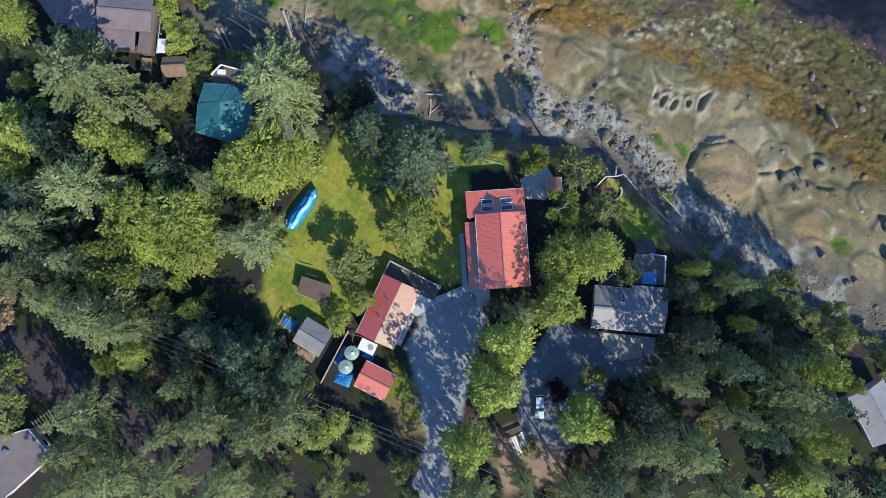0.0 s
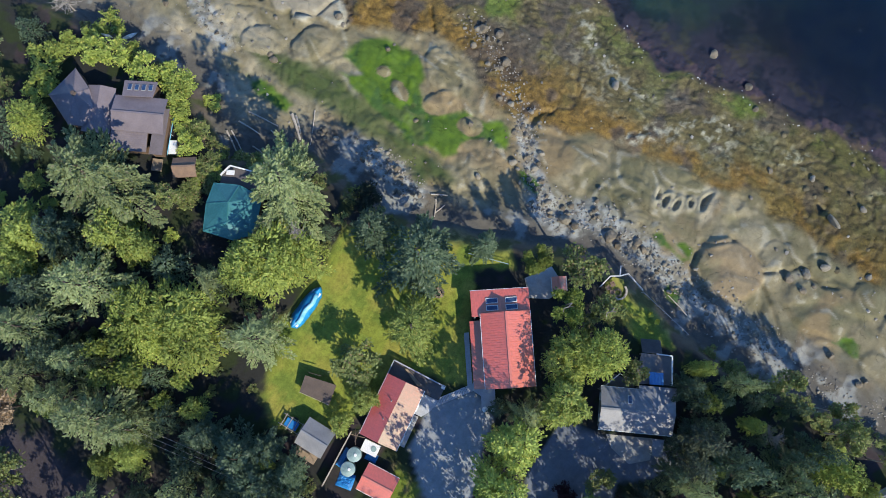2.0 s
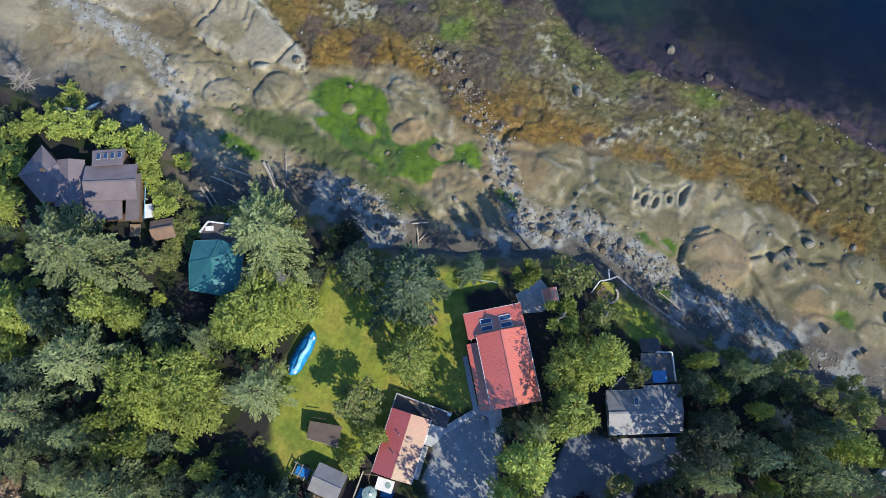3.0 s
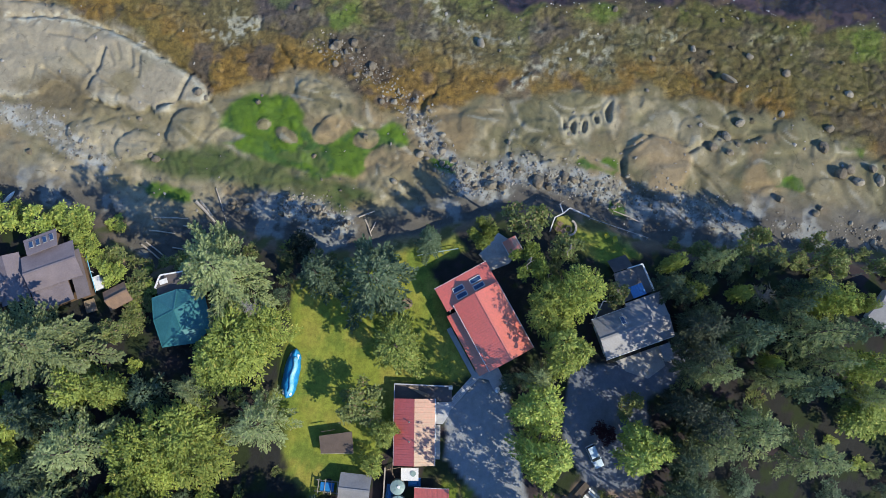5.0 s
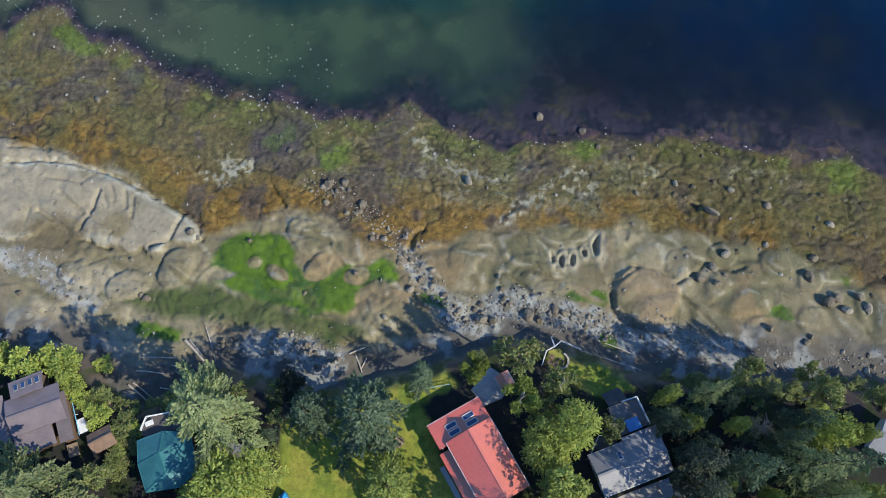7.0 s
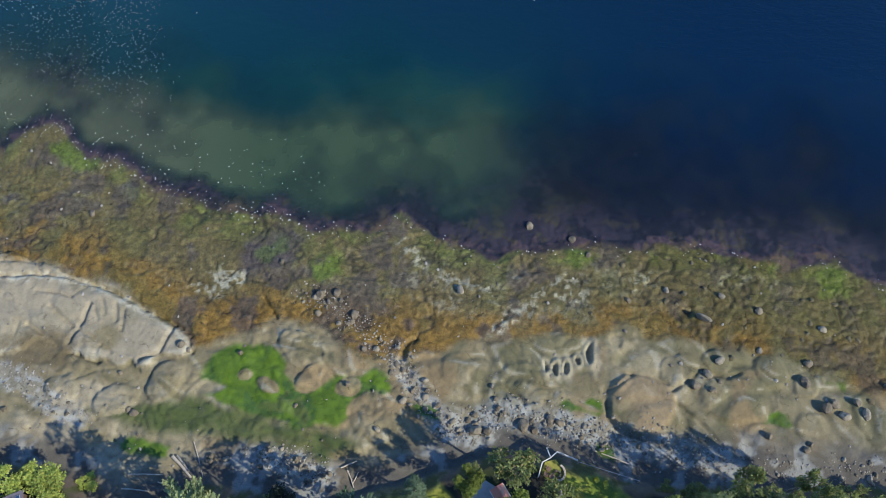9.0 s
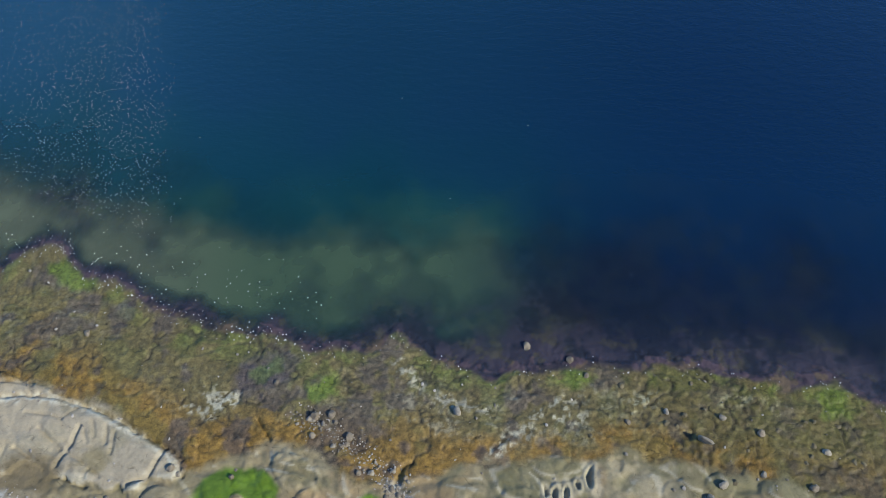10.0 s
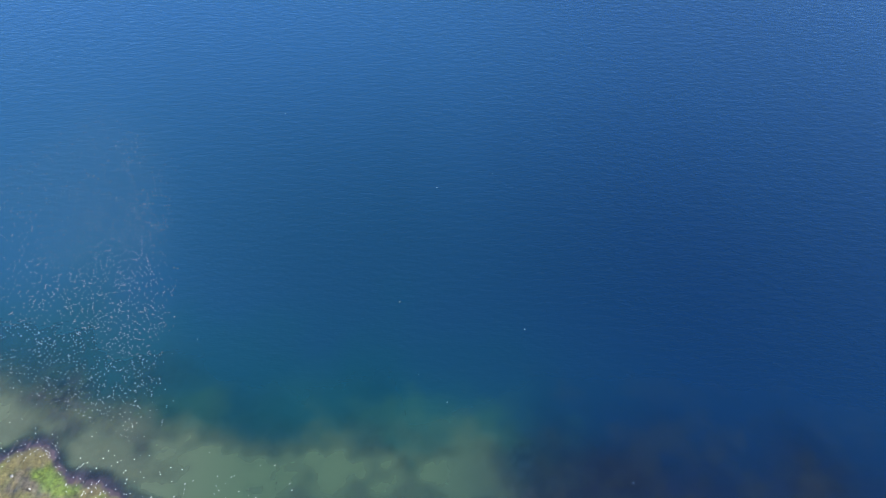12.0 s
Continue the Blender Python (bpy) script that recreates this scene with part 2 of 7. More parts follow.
def height(x, y):
    """The ground's height."""
    x, y = np.asarray(x, float), np.asarray(y, float)
    yb, yr, yw = lay(x, y)
    beach = np.where(y < yr, 1.9 - 0.6 * (y - yb) / np.maximum(yr - yb, 1), 1.3 * (yw - y) / np.maximum(yw - yr, 1))
    beach = np.where(y > yw, -(y - yw) * 0.055 - 0.25 * smooth(0, 3, y - yw) - 0.12 * np.maximum(y - yw - 25, 0), beach)
    beach = np.maximum(beach, -22)
    on = smooth(1.5, 5, y - yb)
    rock = smooth(-1.5, 1.0, yr - y) * on
    weed = smooth(-0.5, 2, y - yr) * smooth(22, -2, y - yw)
    wx, wy = x + 4 * (fbm(x, y, 8, 2, 11) - 0.5), y + 4 * (fbm(x, y, 8, 2, 12) - 0.5)
    f1, f2 = cells(wx * 0.8 + 0.45 * wy, wy, 7.5, 13)
    g1, g2 = cells(wx + 0.3 * wy, wy * 1.25, 2.7, 14)
    pillow, knob = smooth(0.0, 0.42, f2 - f1) * (1.1 - 0.5 * f1), smooth(0.0, 0.5, g2 - g1) * (1.1 - 0.5 * g1)
    sharp = fbm(x, y, 22, 2, 19)
    west = smooth(-34, -50, x)
    strata = (wx * 0.46 + wy * 0.89) / 8.5 + 1.3 * fbm(x, y, 19, 3, 23)
    strata = strata - np.floor(strata)
    strata = strata ** 1.6 * smooth(1.0, 0.86, strata)
    ribs = np.abs(2 * vnoise((wx * 0.87 - wy * 0.50) / 3.4, (wx * 0.5 + wy * 0.87) / 9.0, 24) - 1)
    z = beach + rock * west * (0.34 * strata + 0.36 * np.sqrt(ribs + 0.01) * smooth(0.45, 0.62, sharp)) + rock * (0.55 * pillow * (1 - 0.5 * west) + 0.24 * knob * smooth(0.40, 0.60, sharp) + 0.05 * fbm(x, y, 1.2, 2, 15) - 0.1)
    step = (wx * 0.35 + wy) / 5.2 + 2.6 * fbm(x, y, 10, 3, 16)
    ledge = step - np.floor(step)
    z = z - weed * 0.22 * crevices(x, y)
    z = z + weed * (0.34 * ledge ** 2 * smooth(1.0, 0.8, ledge) + 0.30 * (fbm(x, y, 3.0, 4, 17, 0.62) - 0.35) + 0.16 * smooth(0.0, 0.30, g2 - g1) * smooth(0.42, 0.6, sharp) + 0.22 * np.abs(2 * fbm(wx, wy, 2.4, 3, 18, 0.6) - 1) ** 0.7)
    ax, ay = x + 1.8 * (fbm(x, y, 3.5, 2, 21) - 0.5), y + 1.8 * (fbm(x, y, 3.5, 2, 22) - 0.5)
    # raised slab with broken edges, open joints, scattered pits and small ledges
    slab_in = inside(SLAB, x, y) + (fbm(x, y, 3.0, 4, 25, 0.65) - 0.5) * 2.2
    z = z + 0.75 * smooth(-0.3, 0.3, slab_in)
    j1, j2 = cells((wx * 0.80 - wy * 0.6) * 0.6, wx * 0.55 + wy * 0.85, 5.5, 26)
    z = z - rock * 0.30 * smooth(0.075, 0.0, j2 - j1) * smooth(0.50, 0.60, fbm(x, y, 7, 3, 27)) * (0.35 + 0.45 * west)
    small = fbm(wx, wy, 4.2, 4, 20, 0.6) * 9
    small = small - np.floor(small)
    z = z + (0.15 * weed + 0.10 * rock) * small * smooth(1.0, 0.90, small)
    for cx, cy, a, b, turn, h in DOMES:
        c, s = math.cos(radians(turn)), math.sin(radians(turn))
        u, v = ((ax - cx) * c + (ay - cy) * s) / a, (-(ax - cx) * s + (ay - cy) * c) / b
        q = np.hypot(u, v)
        z = z + h * (0.65 * smooth(1.06, 0.86, q) + 0.5 * smooth(1.0, 0.0, q))
    for cx, cy, r, d in PITS:
        z = z - 0.5 * d * smooth(1.1, 0.6, np.hypot((ax - cx) / r, (ay - cy) / (r * 1.25)))
    for cx, cy, p, q, d in SLOTS:
        f = np.hypot((ax - cx) / p, (ay - cy) / q)
        z = z + 0.35 * smooth(2.0, 1.2, f) - (d + 0.35) * smooth(1.25, 0.5, f)
    z = z - 0.45 * smooth(2.4, 0.6, along(CHANNEL, ax, ay))
    crack = along([(-5.6, 48.6), (-4.6, 51.2), (-2.5, 52.4)], ax, ay)
    z = z - 0.6 * smooth(0.9, 0.2, crack) - 0.5 * smooth(0.6, 0.15, along([(12.8, 43.7), (18.2, 39.2)], ax, ay))
    for line, wide, deep in CREASES:
        z = z - 1.5 * deep * smooth(wide, 0.0, along(line, x + 0.4 * (ax - x), y + 0.4 * (ay - y)))
    bank = smooth(0.6, -3.6, y - yb)
    top = LAND + 0.10 * (fbm(x, y, 12, 3, 31) - 0.5)
    return z * (1 - bank) + top * bank + bank * (1 - bank) * 2.4 * (fbm(x, y, 2.2, 3, 33) - 0.5)


def blend(base, colour, w):
    return base * (1 - w[..., None]) + np.asarray(colour, float) * w[..., None]


def ground_colour(x, y):
    """Base colours of soil, lawn, gravel, rock, weed and sea bed, some with shade painted in."""
    yb, yr, yw = lay(x, y)
    n1, n2, n3 = fbm(x, y, 16, 4, 51), fbm(x, y, 3.0, 4, 52, 0.6), fbm(x, y, 1.1, 3, 53, 0.6)
    n4, n5 = fbm(x, y, 7, 4, 54, 0.6), fbm(x, y, 5, 4, 55, 0.62)
    # wood floor: dark bluish tree shade put into the soil and litter colours
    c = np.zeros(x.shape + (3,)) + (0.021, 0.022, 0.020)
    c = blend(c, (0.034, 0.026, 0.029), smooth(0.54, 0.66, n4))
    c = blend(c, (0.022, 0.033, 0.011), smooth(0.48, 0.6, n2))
    # gardens and drives
    lawn = np.maximum(pick(LAWN, x, y), pick(TERRACE, x, y, 0.5, 2, 0.8))
    c = blend(c, (0.195, 0.230, 0.034), lawn)
    c = blend(c, (0.270, 0.240, 0.050), lawn * smooth(0.38, 0.72, n5) * 0.8)
    c = blend(c, (0.120, 0.170, 0.026), lawn * smooth(0.50, 0.60, fbm(x, y, 5, 5, 57, 0.65)) * 0.85)
    c = blend(c, (0.17, 0.14, 0.055), pick(SIDE_GRASS, x, y) * 0.9)
    c = blend(c, (0.12, 0.16, 0.02), pick(SIDE_GRASS, x, y) * smooth(0.5, 0.6, n2))
    c = blend(c, (0.26, 0.19, 0.14), pick(YARD_DIRT, x, y, 1.2, 4, 2.5))
    # both drives tinted blue to carry the shade that lies on them
    c = blend(c, (0.245, 0.262, 0.275), pick(DRIVE, x, y, 0.5, 3, 0.9))
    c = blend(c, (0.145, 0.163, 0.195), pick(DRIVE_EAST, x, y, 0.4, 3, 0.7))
    # road darkened in its colour in place of the trees' shade
    c = blend(c, (0.050, 0.042, 0.048), pick(ROAD_WEST, x, y, 0.9, 4, 2.0))
    # shore
    shore = smooth(-2.2, 0.4, y - yb)
    b = np.zeros(x.shape + (3,)) + (0.205, 0.172, 0.104)
    b = blend(b, (0.250, 0.213, 0.138), smooth(0.48, 0.66, n4))
    b = blend(b, (0.150, 0.130, 0.074), smooth(0.52, 0.68, n5))
    b = blend(b, (0.118, 0.112, 0.062), smooth(0.48, 0.62, fbm(x, y, 12, 5, 65, 0.6)) * smooth(-45, -30, x) * 0.7)
    b = blend(b, (0.228, 0.165, 0.092), smooth(0.56, 0.70, fbm(x, y, 10, 3, 58)) * 0.8)
    west = smooth(-40, -62, x)
    b = blend(b, (0.305, 0.262, 0.186), west * smooth(0.36, 0.56, n4) * 0.85)
    b = blend(b, (0.200, 0.178, 0.122), west * smooth(0.50, 0.62, fbm(x, y, 8, 3, 63)) * 0.7)
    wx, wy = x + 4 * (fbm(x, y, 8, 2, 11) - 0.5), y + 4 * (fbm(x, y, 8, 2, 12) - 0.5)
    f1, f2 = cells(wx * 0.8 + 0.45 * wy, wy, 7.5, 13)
    # joint shade and the lit edge beside it, painted into the rock colour
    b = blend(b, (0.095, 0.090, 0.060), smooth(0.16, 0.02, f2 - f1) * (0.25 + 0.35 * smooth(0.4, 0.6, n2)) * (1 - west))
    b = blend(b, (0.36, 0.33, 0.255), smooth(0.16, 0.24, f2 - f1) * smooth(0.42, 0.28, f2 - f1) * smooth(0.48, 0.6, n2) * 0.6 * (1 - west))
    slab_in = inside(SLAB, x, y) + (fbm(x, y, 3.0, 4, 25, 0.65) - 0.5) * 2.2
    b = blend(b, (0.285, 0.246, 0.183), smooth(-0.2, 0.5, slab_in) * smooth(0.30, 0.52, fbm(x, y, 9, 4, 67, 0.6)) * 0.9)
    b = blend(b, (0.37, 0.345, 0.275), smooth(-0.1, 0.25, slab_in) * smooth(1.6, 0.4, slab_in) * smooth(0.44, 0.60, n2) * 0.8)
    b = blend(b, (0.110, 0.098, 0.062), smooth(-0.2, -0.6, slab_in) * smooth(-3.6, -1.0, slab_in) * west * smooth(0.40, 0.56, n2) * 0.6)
    # pale highlight of the long ledge painted along its rim
    rim = smooth(1.5, 0.2, along(CREASES[0][0], x, y + 0.6) + (n2 - 0.5) * 2.5)
    b = blend(b, (0.40, 0.375, 0.30), rim * smooth(0.46, 0.60, n3))
    b = blend(b, (0.105, 0.080, 0.042), smooth(7, 2, np.hypot((x + 74.5) / 1.5, y - 51.5) + (n2 - 0.5) * 8) * 0.8)
    # dark gravel under the bluff, darkened further for the trees' shadow
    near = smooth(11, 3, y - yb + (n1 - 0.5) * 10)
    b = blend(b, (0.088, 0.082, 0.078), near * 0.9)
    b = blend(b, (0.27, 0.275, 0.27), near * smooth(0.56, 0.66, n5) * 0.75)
    for line, wide in ((CHANNEL, 2.6), (COBBLES, 3.6), (COBBLES_WEST, 2.8), (COBBLES_FAR_WEST, 2.8)):
        w = smooth(wide, wide * 0.4, along(line, x, y) + (n2 - 0.5) * 3.5)
        b = blend(b, (0.30, 0.305, 0.295), w * (0.30 + 0.6 * smooth(0.44, 0.60, n3)))
    for cx, cy, p, q, d in SLOTS:
        f = np.hypot((x - cx) / p, (y - cy) / q)
        b = blend(b, (0.36, 0.325, 0.245), smooth(2.8, 1.3, f + (n2 - 0.5) * 2.4) * 0.6)
    cx, cy, p, q = DOMES[0][:4]
    b = blend(b, (0.235, 0.165, 0.098), smooth(1.05, 0.85, np.hypot((x - cx) / p, (y - cy) / q)) * (0.1 + 0.5 * smooth(0.4, 0.6, n4)))
    bald = np.zeros(x.shape)
    for cx, cy, p, q, turn, h in DOMES:
        co, si = math.cos(radians(turn)), math.sin(radians(turn))
        bald = np.maximum(bald, smooth(1.12, 0.95, np.hypot(((x - cx) * co + (y - cy) * si) / p, (-(x - cx) * si + (y - cy) * co) / q) + (n2 - 0.5) * 0.5))
    dull = pick(ALGAE_DULL, x, y, 1.6, 4, 1.8) * (1 - bald)
    b = blend(b, (0.062, 0.084, 0.028), dull * (0.85 + 0.15 * smooth(0.4, 0.58, n2)))
    full = pick(ALGAE, x, y, 0.7, 3.5, 1.5)
    for p in ALGAE_SMALL:
        full = np.maximum(full, pick(p, x, y, 0.6, 2, 1.0))
    full = full * (1 - 0.95 * bald) * (1 - 0.4 * smooth(0.64, 0.72, n5))
    b = blend(b, (0.066, 0.128, 0.012), full * 0.95)
    b = blend(b, (0.036, 0.080, 0.024), full * smooth(0.46, 0.60, n5) * 0.85)
    b = blend(b, (0.092, 0.162, 0.012), full * smooth(0.54, 0.66, n2) * 0.7)
    # weed belt
    belt = smooth(-1.5, 1.5, y - yr + (n2 - 0.5) * 3)
    span = np.clip((y - yr) / np.maximum(yw - yr, 4), 0, 1.5)
    k = np.zeros(x.shape + (3,)) + (0.108, 0.089, 0.038)
    k = blend(k, (0.167, 0.100, 0.022), smooth(0.55, 0.14, span) * smooth(0.32, 0.54, n5 * 0.55 + fbm(x, y, 11, 3, 60) * 0.45))
    k = blend(k, (0.088, 0.088, 0.030), smooth(0.5, 0.62, n4) * (0.4 + 0.4 * smooth(0.4, 0.9, span)))
    k = blend(k, (0.064, 0.051, 0.050), smooth(0.52, 0.64, fbm(x, y, 6, 4, 61, 0.6)) * 0.65)
    pale = smooth(0.49, 0.66, fbm(x * 0.75 + y * 0.3, y, 7, 6, 62, 0.8)) * (0.16 + 0.30 * smooth(-12, 0, x) * smooth(46, 32, x)) * smooth(0.05, 0.3, span) * smooth(1.0, 0.75, span)
    k = blend(k, (0.27, 0.255, 0.185), pale * (0.15 + 0.85 * smooth(0.44, 0.62, fbm(x, y, 0.8, 2, 64))))
    k = blend(k, (0.105, 0.135, 0.024), smooth(0.72, 0.95, span) * smooth(0.54, 0.62, n5) * 0.4)
    # shade inside the clefts painted into the weed colour
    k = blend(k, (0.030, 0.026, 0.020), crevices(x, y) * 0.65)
    fine = fbm(x, y, 0.8, 2, 64)
    for line in BARNACLES:
        w = smooth(2.1, 0.2, along(line, x, y) + (n2 - 0.5) * 5)
        k = blend(k, (0.34, 0.325, 0.25), w * smooth(0.46, 0.62, fine) * 0.72)
    for p in GREEN_WEED:
        k = blend(k, (0.095, 0.140, 0.018), pick(p, x, y, 1.2, 2.5, 2.2) * 0.75)
    for p in POOLS:
        k = blend(k, (0.052, 0.043, 0.056), pick(p, x, y, 0.9, 3, 2.2) * 0.5)
    k = k * (0.72 + 0.56 * n3)[..., None]
    k = k * (1 - smooth(15, 60, x)[..., None] * np.array((0.20, 0.23, 0.44)))
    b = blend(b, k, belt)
    # under water
    wet = smooth(-0.6, 1.2, y - yw + (n2 - 0.5) * 2.5)
    s = np.zeros(x.shape + (3,)) + (0.070, 0.049, 0.066)
    s = blend(s, (0.054, 0.040, 0.056), smooth(0.45, 0.6, n5))
    s = blend(s, (0.11, 0.080, 0.050), smooth(0.56, 0.66, n2) * 0.8)
    s = blend(s, (0.070, 0.080, 0.042), smooth(4, 20, y - yw) * smooth(0.5, 0.62, n4) * 0.7)
    s = blend(s, (0.040, 0.050, 0.048), smooth(14, 36, y - yw) * 0.8)
    s = blend(s, (0.016, 0.018, 0.030), smooth(0.49, 0.60, fbm(x, y, 4.5, 5, 66, 0.66)) * 0.8)
    s = 0.8 * s * (1 - 0.80 * smooth(8, 40, x) * smooth(3, 16, y - yw))[..., None]
    b = blend(b, s, wet)
    b = b * np.array((0.965, 1.0, 0.97))
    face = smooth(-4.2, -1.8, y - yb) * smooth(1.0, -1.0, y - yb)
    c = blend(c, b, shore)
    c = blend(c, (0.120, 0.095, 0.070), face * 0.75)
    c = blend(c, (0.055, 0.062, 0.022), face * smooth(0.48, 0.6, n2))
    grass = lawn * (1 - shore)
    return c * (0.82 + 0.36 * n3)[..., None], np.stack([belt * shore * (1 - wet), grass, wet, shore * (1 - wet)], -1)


# ---- materials ----
def material(name):
    m = bpy.data.materials.new(name)
    m.use_nodes = True
    t = m.node_tree
    return m, t.nodes, t.links, t.nodes["Principled BSDF"]


def surface(name, colour, second=None, rough=0.7, metal=0.0, size=1.0, fine=0.15, bump=0.3, depth=0.02, spread=0.12, coat=0.0, spec=0.5, ior=1.5, glare_tint=(1.0, 1.0, 1.0)):
    """A painted, wooden, stone or metal surface: two tones in patches, fine grain, a little wear from piece to piece."""
    m, nodes, links, bsdf = material(name)
    second = second or tuple(c * 0.72 for c in colour)
    geo = nodes.new("ShaderNodeNewGeometry")
    tex = nodes.new("ShaderNodeTexNoise")
    tex.inputs["Scale"].default_value, tex.inputs["Detail"].default_value, tex.inputs["Roughness"].default_value = 1.0 / size, 5, 0.62
    links.new(geo.outputs["Position"], tex.inputs["Vector"])
    grain = nodes.new("ShaderNodeTexNoise")
    grain.inputs["Scale"].default_value, grain.inputs["Detail"].default_value = 1.0 / fine, 3
    links.new(geo.outputs["Position"], grain.inputs["Vector"])
    ramp = nodes.new("ShaderNodeMapRange")
    ramp.inputs["From Min"].default_value, ramp.inputs["From Max"].default_value = 0.36, 0.66
    links.new(tex.outputs["Fac"], ramp.inputs["Value"])
    mix = nodes.new("ShaderNodeMix")
    mix.data_type = "RGBA"
    mix.inputs["A"].default_value, mix.inputs["B"].default_value = (*colour, 1), (*second, 1)
    links.new(ramp.outputs["Result"], mix.inputs["Factor"])
    info = nodes.new("ShaderNodeObjectInfo")
    vary = nodes.new("ShaderNodeMath")
    vary.operation = "MULTIPLY_ADD"
    vary.inputs[1].default_value, vary.inputs[2].default_value = spread, 1 - spread / 2
    links.new(info.outputs["Random"], vary.inputs[0])
    tone = nodes.new("ShaderNodeMath")
    tone.operation = "MULTIPLY_ADD"
    tone.inputs[1].default_value, tone.inputs[2].default_value = 0.5, 0.75
    links.new(grain.outputs["Fac"], tone.inputs[0])
    both = nodes.new("ShaderNodeMath")
    both.operation = "MULTIPLY"
    links.new(vary.outputs[0], both.inputs[0]), links.new(tone.outputs[0], both.inputs[1])
    scale = nodes.new("ShaderNodeVectorMath")
    scale.operation = "SCALE"
    links.new(mix.outputs["Result"], scale.inputs[0]), links.new(both.outputs[0], scale.inputs["Scale"])
    links.new(scale.outputs["Vector"], bsdf.inputs["Base Color"])
    bsdf.inputs["Roughness"].default_value, bsdf.inputs["Metallic"].default_value = rough, metal
    bsdf.inputs["Specular IOR Level"].default_value = spec
    bsdf.inputs["Coat Weight"].default_value, bsdf.inputs["IOR"].default_value = coat, ior
    bsdf.inputs["Specular Tint"].default_value = (*glare_tint, 1)
    b = nodes.new("ShaderNodeBump")
    b.inputs["Strength"].default_value, b.inputs["Distance"].default_value = bump, depth
    links.new(grain.outputs["Fac"], b.inputs["Height"])
    links.new(b.outputs["Normal"], bsdf.inputs["Normal"])
    return m


def foliage(name, dark, light, dry=(0.2, 0.16, 0.05), dryness=0.06, through_light=0.25):
    """Leaves: each clump its own tone, some light through them."""
    m, nodes, links, bsdf = material(name)
    geo, info = nodes.new("ShaderNodeNewGeometry"), nodes.new("ShaderNodeObjectInfo")
    mix = nodes.new("ShaderNodeMix")
    mix.data_type = "RGBA"
    mix.inputs["A"].default_value, mix.inputs["B"].default_value = (*dark, 1), (*light, 1)
    tex = nodes.new("ShaderNodeTexNoise")
    tex.inputs["Scale"].default_value, tex.inputs["Detail"].default_value = 0.45, 3
    links.new(geo.outputs["Position"], tex.inputs["Vector"])
    add = nodes.new("ShaderNodeMath")
    add.operation = "MULTIPLY_ADD"
    add.inputs[1].default_value = 0.6
    links.new(geo.outputs["Random Per Island"], add.inputs[0])
    part_tone = nodes.new("ShaderNodeMath")
    part_tone.operation = "MULTIPLY_ADD"
    part_tone.inputs[1].default_value, part_tone.inputs[2].default_value = 1.3, -0.45
    links.new(tex.outputs["Fac"], part_tone.inputs[0]), links.new(part_tone.outputs[0], add.inputs[2])
    links.new(add.outputs[0], mix.inputs["Factor"])
    late = nodes.new("ShaderNodeMath")
    late.operation = "LESS_THAN"
    late.inputs[1].default_value = dryness
    links.new(geo.outputs["Random Per Island"], late.inputs[0])
    mix2 = nodes.new("ShaderNodeMix")
    mix2.data_type = "RGBA"
    mix2.inputs["B"].default_value = (*dry, 1)
    links.new(late.outputs[0], mix2.inputs["Factor"]), links.new(mix.outputs["Result"], mix2.inputs["A"])
    vary = nodes.new("ShaderNodeMath")
    vary.operation = "MULTIPLY_ADD"
    vary.inputs[1].default_value, vary.inputs[2].default_value = 0.5, 0.75
    links.new(info.outputs["Random"], vary.inputs[0])
    scale = nodes.new("ShaderNodeVectorMath")
    scale.operation = "SCALE"
    links.new(mix2.outputs["Result"], scale.inputs[0]), links.new(vary.outputs[0], scale.inputs["Scale"])
    links.new(scale.outputs["Vector"], bsdf.inputs["Base Color"])
    bsdf.inputs["Roughness"].default_value, bsdf.inputs["Specular IOR Level"].default_value = 0.6, 0.3
    thin = nodes.new("ShaderNodeBsdfTranslucent")
    links.new(scale.outputs["Vector"], thin.inputs["Color"])
    shade = nodes.new("ShaderNodeMixShader")
    shade.inputs["Fac"].default_value = through_light
    links.new(bsdf.outputs[0], shade.inputs[1]), links.new(thin.outputs[0], shade.inputs[2])
    links.new(shade.outputs[0], nodes["Material Output"].inputs["Surface"])
    return m


